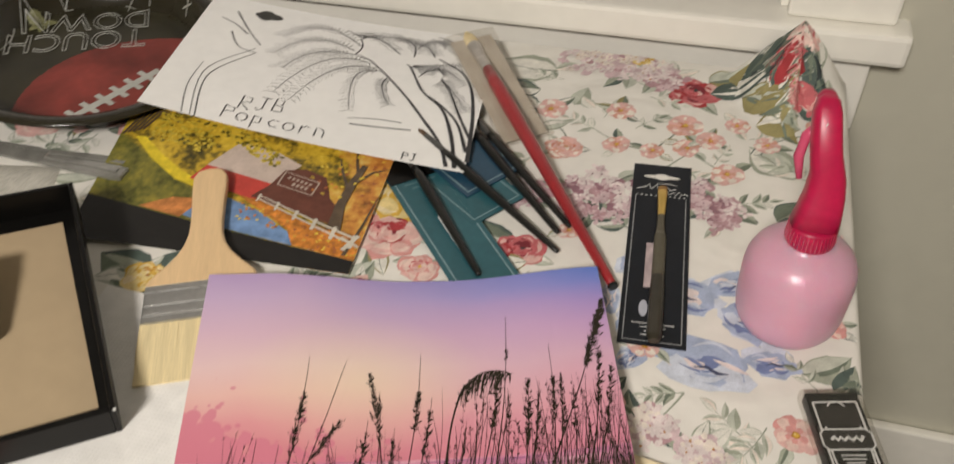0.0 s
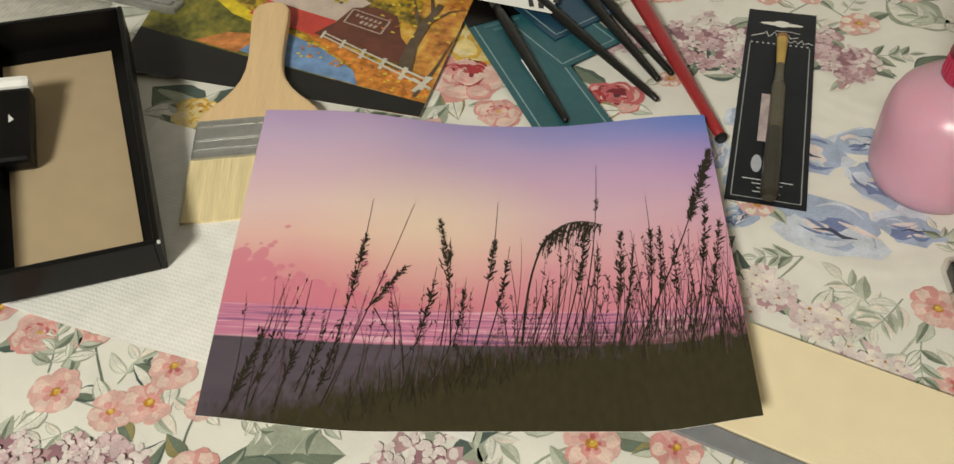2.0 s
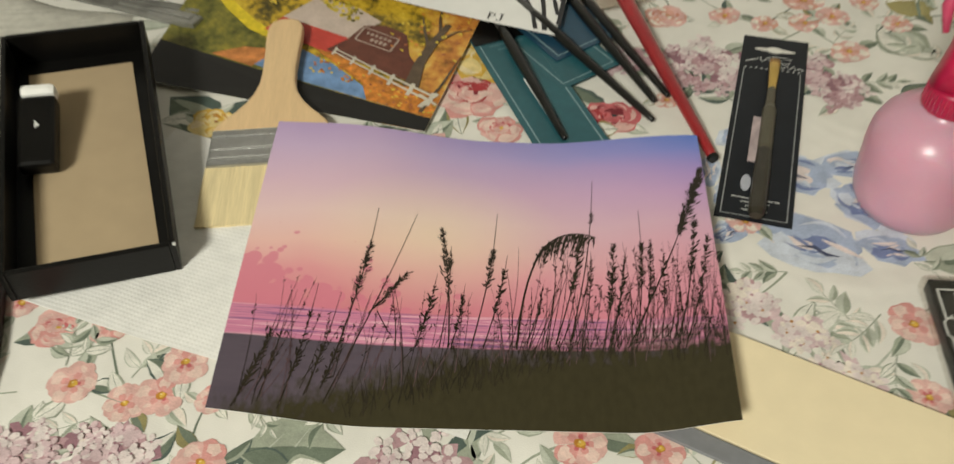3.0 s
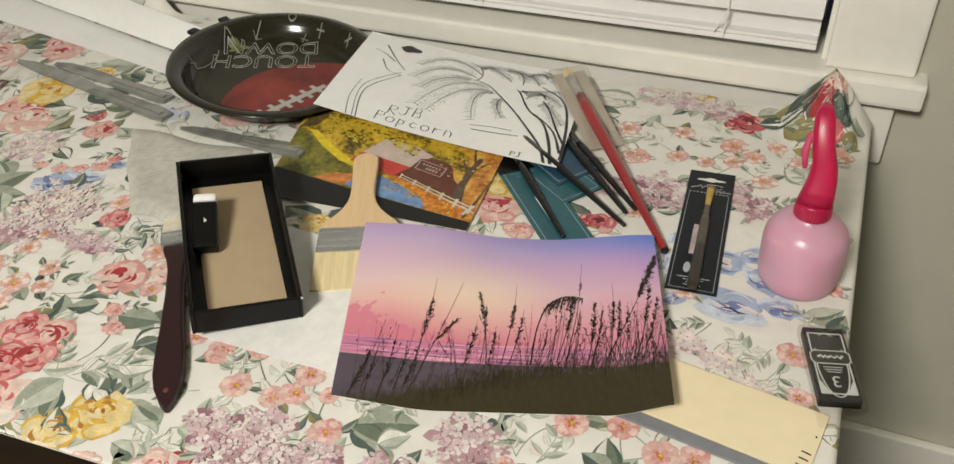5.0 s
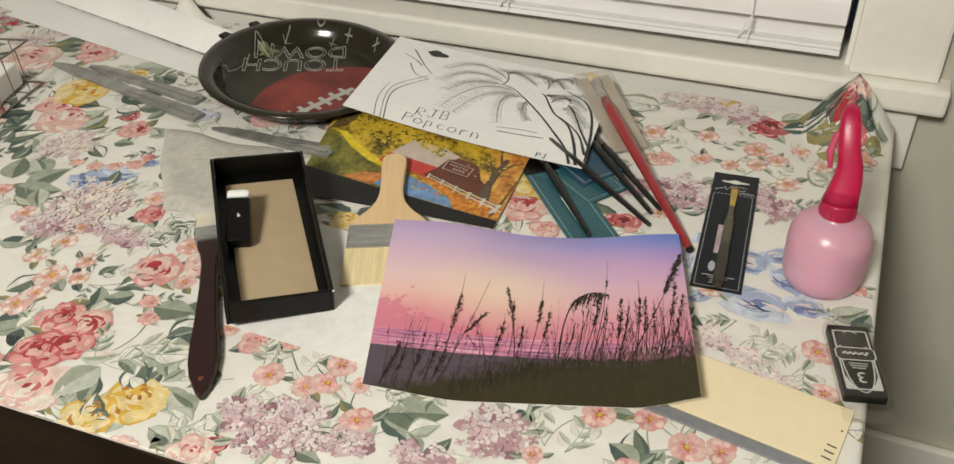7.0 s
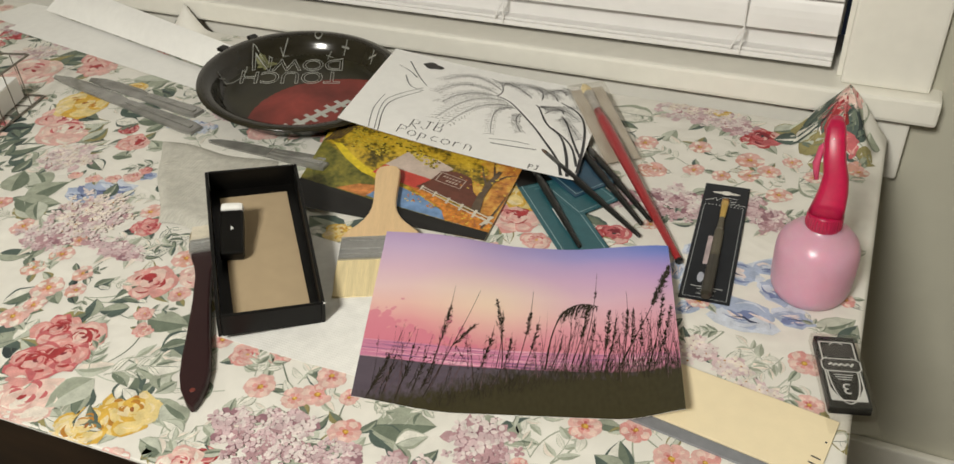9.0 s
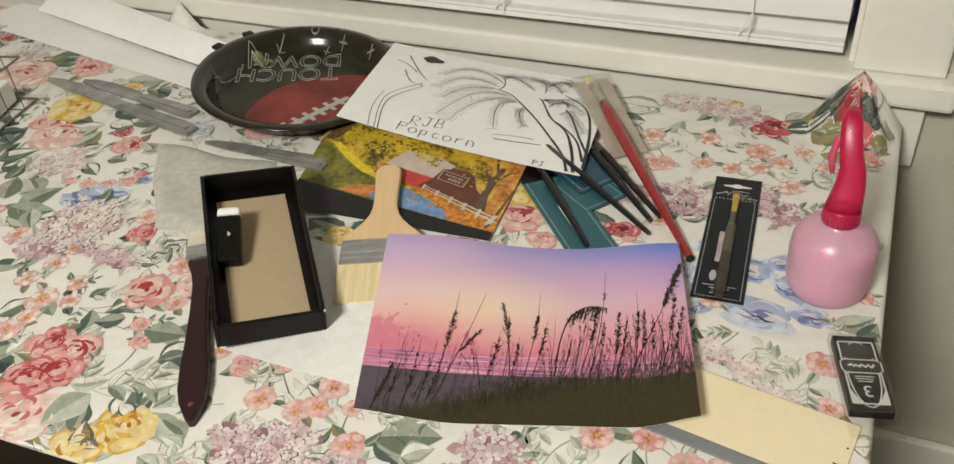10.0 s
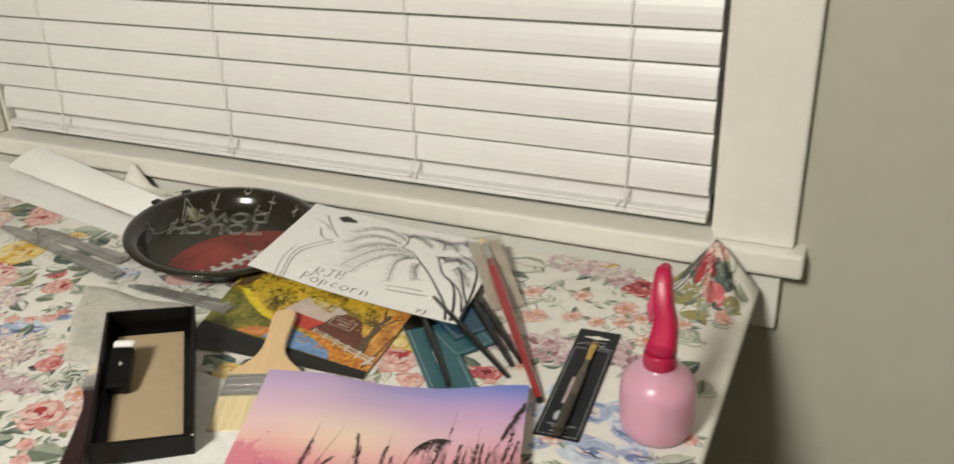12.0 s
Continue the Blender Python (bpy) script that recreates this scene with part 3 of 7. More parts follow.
def plume(bm, x, y, tx, ty, reach, count):
    """An arched plume whose tufts hang from a curved stem."""
    n = 16
    pts = []
    for i in range(n):
        k = i / (n - 1)
        pts.append(((1 - k) ** 2 * x + 2 * k * (1 - k) * (x + 0.15 * (tx - x)) + k * k * tx, (1 - k) ** 2 * y + 2 * k * (1 - k) * (ty + 0.10) + k * k * ty))
    stroke(bm, pts, [lerp(0.0045, 0.003, i / (n - 1)) for i in range(n)], on_photo)
    for c in range(count):
        k = lerp(0.50, 1.0, c / count)
        i = min(int(k * (n - 1)), n - 2)
        f = k * (n - 1) - i
        px, py = lerp(pts[i][0], pts[i + 1][0], f), lerp(pts[i][1], pts[i + 1][1], f)
        ln = reach * random.uniform(0.25, 1.0) * (1.15 - 0.5 * abs(k - 0.75) * 2)
        sw = random.uniform(0.1, 0.9)
        q = [(px - ln * 0.5 * sw * s, py - ln * (0.25 * s + 0.75 * s * s)) for s in (0, 0.25, 0.5, 0.75, 1.0)]
        stroke(bm, q, [0.0014, 0.0024, 0.0028, 0.0022, 0.0008], on_photo, 0, 0.0004)
        for s in (0.35, 0.55, 0.75, 0.95):
            if random.random() < 0.7:
                patch(bm, blob(px - ln * 0.5 * sw * s + random.gauss(0, 0.002), py - ln * (0.25 * s + 0.75 * s * s), 0.0022, 0.0060, random.uniform(-40, 40), 6, 0.4), on_photo, 0, 0.00045)


random.seed(11)
bm = bmesh.new()
# the tall stems that stand out one by one
reed(bm, 0.224, 0.160, 0.276, 0.649, 0.0042, 58, size=0.013, span=(0.32, 0.74))
reed(bm, 0.213, 0.046, 0.363, 0.642, 0.0042, 6, size=0.010, span=(0.45, 0.62))
reed(bm, 0.282, 0.290, 0.356, 0.425, 0.0036, 46, size=0.013, span=(0.15, 1.0))
reed(bm, 0.300, 0.300, 0.345, 0.210, 0.0032, 6, size=0.009, span=(0.2, 0.8))
reed(bm, 0.451, 0.204, 0.418, 0.600, 0.0042, 62, size=0.013, span=(0.46, 0.98))
reed(bm, 0.432, 0.200, 0.443, 0.530, 0.0032, 24, size=0.010, span=(0.45, 0.95))
reed(bm, 0.496, 0.204, 0.540, 0.664, 0.0040, 44, size=0.012, span=(0.40, 0.70))
reed(bm, 0.520, 0.204, 0.565, 0.504, 0.0038, 44, size=0.012, span=(0.36, 0.82))
reed(bm, 0.385, 0.203, 0.418, 0.430, 0.0038, 40, size=0.012, span=(0.20, 0.85))
reed(bm, 0.455, 0.200, 0.478, 0.400, 0.0032, 30, size=0.011, span=(0.25, 0.80))
reed(bm, 0.345, 0.190, 0.325, 0.370, 0.0030, 10, size=0.009, span=(0.4, 0.9))
reed(bm, 0.130, 0.020, 0.172, 0.370, 0.0038, 34, size=0.012, span=(0.25, 0.75))
reed(bm, 0.175, 0.060, 0.222, 0.350, 0.0034, 26, size=0.011, span=(0.15, 0.6))
reed(bm, 0.045, 0.010, 0.100, 0.268, 0.0040, 50, size=0.014, span=(0.15, 0.80))
reed(bm, 0.090, 0.030, 0.118, 0.330, 0.0032, 24, size=0.011, span=(0.2, 0.65))
reed(bm, 0.205, 0.080, 0.240, 0.270, 0.0032, 30, size=0.011, span=(0.1, 0.9))
reed(bm, 0.690, 0.200, 0.753, 0.806, 0.0042, 10, size=0.011, span=(0.70, 0.78))
reed(bm, 0.665, 0.220, 0.724, 0.590, 0.0044, 90, size=0.0125, span=(0.45, 0.98))
plume(bm, 0.587, 0.204, 0.755, 0.572, 0.095, 40)
reed(bm, 0.757, 0.200, 0.790, 0.550, 0.0044, 90, size=0.0125, span=(0.36, 0.98))
reed(bm, 0.770, 0.200, 0.812, 0.500, 0.0040, 60, size=0.0115, span=(0.35, 0.98))
reed(bm, 0.822, 0.200, 0.848, 0.671, 0.0040, 60, size=0.0115, span=(0.42, 0.74))
reed(bm, 0.835, 0.220, 0.868, 0.560, 0.0040, 60, size=0.0115, span=(0.40, 0.98))
reed(bm, 0.868, 0.200, 0.890, 0.500, 0.0036, 40, size=0.0110, span=(0.45, 0.98))
reed(bm, 0.809, 0.214, 0.997, 0.850, 0.0052, 190, size=0.0160, span=(0.58, 0.99))
reed(bm, 0.900, 0.200, 0.966, 0.650, 0.0042, 80, size=0.0125, span=(0.52, 0.98))
reed(bm, 0.915, 0.200, 0.990, 0.580, 0.0042, 70, size=0.0120, span=(0.35, 0.98))
reed(bm, 0.715, 0.200, 0.742, 0.520, 0.0036, 30, size=0.010, span=(0.5, 0.95))
reed(bm, 0.610, 0.200, 0.640, 0.400, 0.0034, 20, size=0.010, span=(0.5, 0.95))
# the tangle behind them
for _ in range(120):
    x = 0.56 + 0.44 * random.random() ** 0.8
    h = random.uniform(0.10, 0.34)
    reed(bm, x, 0.20 + random.uniform(-0.04, 0.04), x + random.gauss(0.02, 0.03), 0.22 + h, random.uniform(0.0016, 0.0032), random.choice((0, 0, 4, 8)), size=0.009, mi=random.choice((0, 0, 1)), span=(0.5, 1.0))
for _ in range(60):
    x = random.uniform(0.04, 0.62)
    reed(bm, x, 0.02 + 0.22 * x + random.uniform(-0.02, 0.05), x + random.gauss(0.03, 0.035), 0.16 + random.uniform(0.05, 0.24), random.uniform(0.0014, 0.0026), random.choice((0, 3, 8)), size=0.008, mi=random.choice((0, 1)), span=(0.3, 1.0))
for _ in range(240):
    x = random.uniform(0.25, 1.0)
    y = min(0.34 * x - 0.05, 0.24) + random.uniform(-0.03, 0.02)
    reed(bm, x, y, x + random.gauss(0, 0.012), y + random.uniform(0.03, 0.09), 0.0022, 0, mi=0)
part("sea_oats_print", bm, [REED, REED_SOFT], photo, "dark printed silhouettes of sea oats")

# autumn barn print with a black border
m, nt, uvo, U, V, B = uv_material("autumn_print", 0.33)
n1 = noise_uv(nt, uvo, 8, 6, 6)
n2 = noise_uv(nt, uvo, 40, 30, 5, 4.0)
both = math_node(nt, "ADD", math_node(nt, "MULTIPLY", n1, 0.6), math_node(nt, "MULTIPLY", n2, 0.4))
foliage = ramp(nt, both, ((0.36, (0.04, 0.035, 0.012)), (0.44, (0.20, 0.14, 0.02)), (0.50, (0.50, 0.33, 0.03)), (0.60, (0.66, 0.46, 0.05))))
orange = ramp(nt, both, ((0.36, (0.32, 0.11, 0.03)), (0.46, (0.54, 0.22, 0.05)), (0.54, (0.64, 0.34, 0.07)), (0.64, (0.70, 0.52, 0.16))))
dark = ramp(nt, both, ((0.35, (0.018, 0.018, 0.008)), (0.65, (0.09, 0.075, 0.02))))
pic = mix(nt, step(nt, math_node(nt, "ADD", U, math_node(nt, "MULTIPLY", n1, 0.5)), 1.06, 1.16), foliage, orange)
pic = mix(nt, step(nt, math_node(nt, "SUBTRACT", math_node(nt, "ADD", V, math_node(nt, "MULTIPLY", n1, 0.25)), math_node(nt, "MULTIPLY", U, 0.30)), 0.92, 0.98), pic, dark)
grass = ramp(nt, both, ((0.36, (0.05, 0.055, 0.012)), (0.5, (0.15, 0.14, 0.03)), (0.65, (0.30, 0.25, 0.04))))
low = math_node(nt, "ADD", V, math_node(nt, "MULTIPLY", U, 0.75))
pic = mix(nt, step(nt, low, 0.66, 0.62), pic, grass)
nt.links.new(pic, B.inputs["Base Color"])
AUTUMN = m
B.inputs["Specular IOR Level"].default_value = 0.22
art = thing("art_print", pose(0, 0, 0), "autumn barn and stream art print with a black border", "art print")
az = Sheet((-0.362, 0.648, 0.7535), (-0.123, 0.662, 0.7535), (-0.139, 0.838, 0.7560), (-0.401, 0.846, 0.768))
part("paper", az.mesh(16, 12, 0.0004), [AUTUMN, WHITE_PAPER], art)


def on_art(u, v):
    return az.at(min(max(u, 0.0), 1.0), min(max(v, 0.0), 1.0))


def colour_patch(name, col, pts, lift, var=0.15, scale=60):
    bm = bmesh.new()
    # split the outline's fan so that it follows the sheet
    patch(bm, pts, on_art, 0, lift)
    part(name, bm, mat("art_" + name, col, 0.38, var, scale, spec=0.22), art)


colour_patch("border", (0.016, 0.015, 0.014), [(0, 0), (0.25, 0), (0.5, 0), (0.75, 0), (1, 0), (1, 0.08), (0.78, 0.115), (0.55, 0.15), (0.3, 0.19), (0.0, 0.24)], 0.0003, 0.1)
colour_patch("stream", (0.16, 0.27, 0.47), [(0.36, 0.20), (0.55, 0.155), (0.78, 0.118), (0.86, 0.105), (0.74, 0.20), (0.62, 0.29), (0.50, 0.34), (0.42, 0.34), (0.40, 0.28)], 0.0004, 0.25, 90)
colour_patch("bank", (0.55, 0.20, 0.035), [(0.78, 0.118), (1.0, 0.083), (1.0, 0.20), (0.80, 0.27), (0.62, 0.36), (0.52, 0.37), (0.62, 0.30), (0.74, 0.21)], 0.0005, 0.5, 150)
colour_patch("near_bank", (0.52, 0.20, 0.06), [(0.20, 0.215), (0.36, 0.185), (0.39, 0.25), (0.40, 0.31), (0.30, 0.29)], 0.0005, 0.35, 150)
colour_patch("sunlit_path", (0.66, 0.50, 0.03), [(0.06, 0.62), (0.10, 0.63), (0.20, 0.53), (0.30, 0.45), (0.40, 0.40), (0.40, 0.36), (0.28, 0.40), (0.16, 0.50)], 0.0004, 0.2, 120)
colour_patch("red_wall", (0.50, 0.060, 0.045), [(0.33, 0.42), (0.60, 0.35), (0.62, 0.47), (0.55, 0.49), (0.37, 0.52)], 0.0005, 0.15, 60)
colour_patch("barn_roof", (0.52, 0.42, 0.36), [(0.37, 0.52), (0.62, 0.47), (0.70, 0.62), (0.60, 0.68), (0.45, 0.70)], 0.0006, 0.12, 60)
colour_patch("barn_front", (0.13, 0.045, 0.030), [(0.57, 0.37), (0.75, 0.31), (0.90, 0.27), (0.895, 0.36), (0.84, 0.44), (0.80, 0.57), (0.72, 0.60), (0.65, 0.57), (0.62, 0.46)], 0.0007, 0.2, 80)
random.seed(5)
bm = bmesh.new()
# sign frame on the barn with unreadable bars
for a, b in (((0.645, 0.47), (0.655, 0.56)), ((0.655, 0.56), (0.785, 0.525)), ((0.785, 0.525), (0.775, 0.435)), ((0.775, 0.435), (0.645, 0.47))):
    stroke(bm, [a, b], [0.006, 0.006], on_art, 0, 0.0010)
for i in range(6):
    stroke(bm, [(0.672 + 0.016 * i, 0.527 - 0.0045 * i), (0.681 + 0.016 * i, 0.524 - 0.0045 * i)], [0.016, 0.016], on_art, 0, 0.0010)
for i in range(4):
    stroke(bm, [(0.695 + 0.016 * i, 0.487 - 0.004 * i), (0.705 + 0.016 * i, 0.484 - 0.004 * i)], [0.020, 0.020], on_art, 0, 0.0010)
part("barn_sign", bm, mat("art_sign", (0.42, 0.33, 0.27), 0.4, 0.1), art, "pale lettered sign on the barn")
bm = bmesh.new()
for i in range(6):
    x, y = 0.60 + 0.074 * i, 0.372 - 0.036 * i
    s = 0.75 + 0.12 * i
    stroke(bm, [(x, y - 0.035 * s), (x + 0.004, y + 0.028 * s)], [0.011 * s] * 2, on_art, 0, 0.0011)
    if i < 5:
        for d in (-0.012, 0.014):
            stroke(bm, [(x, y + d * s), (x + 0.076, y - 0.036 + d * s * 1.1)], [0.009 * s] * 2, on_art, 0, 0.0011)
stroke(bm, [(0.95, 0.13), (0.985, 0.23)], [0.016] * 2, on_art, 0, 0.0011)
stroke(bm, [(0.93, 0.205), (1.0, 0.16)], [0.014] * 2, on_art, 0, 0.0011)
part("rail_fence", bm, mat("art_fence", (0.58, 0.53, 0.44), 0.4, 0.1), art, "white painted rail fence in the print")["kind"] = "stuff"
bm = bmesh.new()
stroke(bm, [(0.895, 0.24), (0.885, 0.40), (0.895, 0.55), (0.915, 0.70)], [0.050, 0.034, 0.030, 0.020], on_art, 0, 0.0010)
for a, b, c in (((0.895, 0.55), (0.95, 0.66), (1.0, 0.70)), ((0.893, 0.50), (0.85, 0.62), (0.82, 0.72)), ((0.905, 0.62), (0.88, 0.72), (0.87, 0.80)), ((0.96, 0.10), (0.985, 0.30), (1.0, 0.50))):
    stroke(bm, [a, b, c], [0.014, 0.009, 0.004], on_art, 0, 0.0010)
for i in range(5):
    stroke(bm, [(0.01 + 0.016 * i, 0.62 + 0.012 * i), (0.05 + 0.016 * i, 0.80), (0.13 + 0.016 * i, 0.84 - 0.02 * i)], [0.010] * 3, on_art, 0, 0.0006)
part("tree_trunk", bm, mat("art_bark", (0.095, 0.062, 0.035), 0.4, 0.3, 120), art, "dark painted tree trunk and branches")["kind"] = "stuff"
bm = bmesh.new()
for _ in range(130):
    u, v = random.uniform(0.70, 1.0), random.uniform(0.45, 0.98)
    if random.random() < (u - 0.6) * 2:
        patch(bm, blob(u, v, 0.006, 0.008, random.uniform(0, 180), 6, 0.4), on_art, random.choice((0, 1, 2)), 0.0013)
for _ in range(260):
    u = random.uniform(0.12, 0.62)
    patch(bm, blob(u, 0.60 + 0.10 * math.sin(u * 7) - 0.12 * (u - 0.4) + random.uniform(-0.10, 0.10) * (1 if u < 0.34 else 0.5) + (0.14 if u > 0.36 else 0), 0.008, 0.009, random.uniform(0, 180), 6, 0.4), on_art, random.choice((1, 3, 3, 4)), 0.0008)
for _ in range(80):
    u = random.uniform(0.55, 1.0)
    patch(bm, blob(u, 0.46 - 0.33 * u + random.uniform(-0.05, 0.05), 0.006, 0.006, 0, 6, 0.4), on_art, random.choice((0, 2, 1)), 0.0009)
dabs = part("painted_foliage", bm, [mat("art_orange", (0.55, 0.20, 0.03), 0.4, 0.2), mat("art_yellow", (0.66, 0.48, 0.05), 0.4, 0.2), mat("art_rust", (0.34, 0.10, 0.03), 0.4, 0.2), mat("art_gold", (0.50, 0.38, 0.04), 0.4, 0.2), mat("art_olive", (0.12, 0.10, 0.015), 0.4, 0.2)], art, "dabbed autumn leaves")
dabs["kind"] = "stuff"

# white card with an ink drawing, its far corner on the plate's rim
card = thing("drawing_card", pose(0, 0, 0), "white card with an ink drawing of drooping palms", "drawing")
cs = Sheet((-0.377, 0.7945, 0.7835), (-0.069, 0.790, 0.762), (-0.092, 0.997, 0.766), (-0.400, 0.991, 0.7865), lambda u, v: (0, 0, -0.005 * math.sin(math.pi * u)))
part("paper", cs.mesh(24, 16, 0.0004), [WHITE_PAPER, WHITE_PAPER], card)


def on_card(u, v):
    return cs.at(u, v)


def curve(a, b, c, n=14):
    """A quadratic curve from a to c, drawn towards b."""
    return [((1 - t) ** 2 * a[0] + 2 * t * (1 - t) * b[0] + t * t * c[0], (1 - t) ** 2 * a[1] + 2 * t * (1 - t) * b[1] + t * t * c[1]) for t in [i / (n - 1) for i in range(n)]]


def taper(w0, w1, n=14):
    return [lerp(w0, w1, i / (n - 1)) for i in range(n)]


random.seed(9)
bm = bmesh.new()
def smooth_line(pts, n=22):
    """A smooth line through a few points."""
    out = []
    for i in range(n):
        t = i / (n - 1) * (len(pts) - 1)
        j = min(int(t), len(pts) - 2)
        f = t - j
        p0, p1, p2, p3 = pts[max(j - 1, 0)], pts[j], pts[j + 1], pts[min(j + 2, len(pts) - 1)]
        out.append(tuple(0.5 * (2 * p1[k] + (p2[k] - p0[k]) * f + (2 * p0[k] - 5 * p1[k] + 4 * p2[k] - p3[k]) * f * f + (3 * p1[k] - p0[k] - 3 * p2[k] + p3[k]) * f ** 3) for k in (0, 1)))
    return out


trunks = (
    ([(0.947, 0.013), (0.909, 0.155), (0.832, 0.312), (0.762, 0.445), (0.678, 0.581), (0.61, 0.674), (0.553, 0.702)], 0.013, 0.005),
    ([(0.971, 0.014), (0.936, 0.216), (0.886, 0.389), (0.811, 0.496), (0.75, 0.66), (0.73, 0.687)], 0.014, 0.006),
    ([(0.99, 0.125), (0.947, 0.294), (0.895, 0.393), (0.835, 0.468)], 0.012, 0.006),
    ([(0.99, 0.218), (0.941, 0.365), (0.894, 0.523), (0.856, 0.613)], 0.011, 0.005),
    ([(1.001, 0.063), (0.984, 0.36), (0.954, 0.577), (0.908, 0.692), (0.828, 0.769)], 0.014, 0.006),
    ([(0.799, 0.958), (0.843, 0.938), (0.891, 0.885)], 0.005, 0.011),
    ([(0.553, 0.702), (0.566, 0.77), (0.545, 0.852), (0.493, 0.902)], 0.006, 0.003),
)
for pts, w0, w1 in trunks:
    stroke(bm, smooth_line(pts), [w * random.uniform(0.85, 1.12) for w in taper(w0, w1, 22)], on_card, 0, 0.0004)


def frond(a, b, c, ln, mi=0, turn=-1):
    s = curve(a, b, c, 26)
    stroke(bm, s, taper(0.004, 0.0018, 26), on_card, mi, 0.0004)
    for i in range(2, 26):
        dx, dy = s[i][0] - s[i - 1][0], s[i][1] - s[i - 1][1]
        d = math.hypot(dx, dy)
        for side in (1, -1):
            l = ln * random.uniform(0.6, 1.1) * (1 if side == turn else 0.6)
            ex = s[i][0] - side * dy / d * l + dx / d * l * 0.4
            ey = s[i][1] + side * dx / d * l + dy / d * l * 0.4 - 0.25 * l
            stroke(bm, [s[i], ((s[i][0] + ex) / 2 + 0.004, (s[i][1] + ey) / 2 + 0.006), (ex, ey)], [0.0028, 0.0022, 0.0010], on_card, 1 if random.random() < 0.6 else mi, 0.0004)


frond((0.559, 0.782), (0.391, 1.004), (0.298, 0.745), 0.042)
frond((0.548, 0.73), (0.38, 0.873), (0.301, 0.589), 0.042)
frond((0.548, 0.7), (0.4, 0.719), (0.352, 0.487), 0.042)
frond((0.615, 0.648), (0.444, 0.743), (0.365, 0.294), 0.05, 1)
frond((0.641, 0.618), (0.49, 0.649), (0.424, 0.264), 0.05, 1)
frond((0.66, 0.599), (0.536, 0.627), (0.612, 0.272), 0.034)
frond((0.687, 0.557), (0.661, 0.486), (0.723, 0.359), 0.03)
frond((0.697, 0.764), (0.591, 0.923), (0.542, 0.866), 0.042)
frond((0.744, 0.758), (0.749, 0.958), (0.581, 0.887), 0.042)
frond((0.747, 0.834), (0.789, 0.997), (0.895, 0.857), 0.042, 1)
frond((0.748, 0.673), (0.765, 0.683), (0.919, 0.753), 0.042)
frond((0.784, 0.606), (0.822, 0.778), (0.932, 0.594), 0.042)
frond((0.852, 0.611), (0.9, 0.549), (0.96, 0.399), 0.042)
frond((0.812, 0.776), (0.784, 0.902), (0.663, 0.899), 0.042, 1)
# pencil rings, scratches and the ground strokes
stroke(bm, smooth_line([(0.14, 0.005), (0.105, 0.205), (0.106, 0.4)], 14), taper(0.0035, 0.002), on_card, 1)
stroke(bm, smooth_line([(0.167, -0.001), (0.127, 0.34), (0.236, 0.59)], 14), taper(0.003, 0.003), on_card, 1)
stroke(bm, smooth_line([(0.183, -0.002), (0.146, 0.31), (0.245, 0.556)], 14), taper(0.0045, 0.003), on_card, 0)
stroke(bm, smooth_line([(0.106, 0.876), (0.181, 0.728), (0.244, 0.627)], 14), taper(0.007, 0.004), on_card, 0)
stroke(bm, smooth_line([(0.069, 0.796), (0.13, 0.757), (0.183, 0.696)], 14), taper(0.003, 0.007), on_card, 0)
stroke(bm, smooth_line([(0.129, 0.69), (0.179, 0.58), (0.245, 0.556)], 14), taper(0.006, 0.003), on_card, 0)
stroke(bm, smooth_line([(0.618, 0.218), (0.701, 0.243), (0.781, 0.248)], 14), taper(0.004, 0.005), on_card, 1)
stroke(bm, smooth_line([(0.631, 0.179), (0.72, 0.191), (0.816, 0.209)], 14), taper(0.008, 0.006), on_card, 1)
part("ink_drawing", bm, [INK, INK_SOFT], card, "black ink palm fronds and stems")["kind"] = "stuff"
bm = bmesh.new()
patch(bm, arc(0.216, 0.887, 0.050, 0.030, 0, 360, 22), on_card, 0, 0.0005)
patch(bm, arc(0.206, 0.887, 0.030, 0.045, 0, 360, 16), on_card, 0, 0.0006)
part("hang_slot", bm, mat("slot_dark", (0.04, 0.038, 0.034), 0.7, 0.3, 60), card, "dark punched hang slot")


def pen(letters, x, y, s, slant, w):
    """Hand lettering from short pen strokes; each letter is a list of lines in a unit box."""
    bm = bmesh.new()
    for i, lines in enumerate(letters):
        for ln in lines:
            pts = [(x + (i * 0.85 + px) * s * 0.62, y + py * s + slant * i) for px, py in ln]
            stroke(bm, pts, [w] * len(pts), on_card, 0, 0.0005)
    return bm


O_ = [[(0.35 + 0.3 * math.cos(a * 0.7), 0.32 + 0.3 * math.sin(a * 0.7)) for a in range(10)]]
P_ = [[(0.1, 1.0), (0.12, 0.0)], [(0.1, 0.95), (0.6, 0.9), (0.65, 0.6), (0.1, 0.5)]]
p_ = [[(0.1, 0.6), (0.12, -0.3)], [(0.1, 0.6), (0.5, 0.55), (0.5, 0.15), (0.12, 0.1)]]
C_ = [[(0.6, 0.55), (0.3, 0.6), (0.1, 0.3), (0.3, 0.05), (0.62, 0.1)]]
R_ = [[(0.1, 0.0), (0.12, 1.0), (0.6, 0.9), (0.6, 0.6), (0.12, 0.5), (0.65, 0.0)]]
J_ = [[(0.2, 1.0), (0.7, 1.0)], [(0.45, 1.0), (0.45, 0.15), (0.25, 0.0), (0.05, 0.15)]]
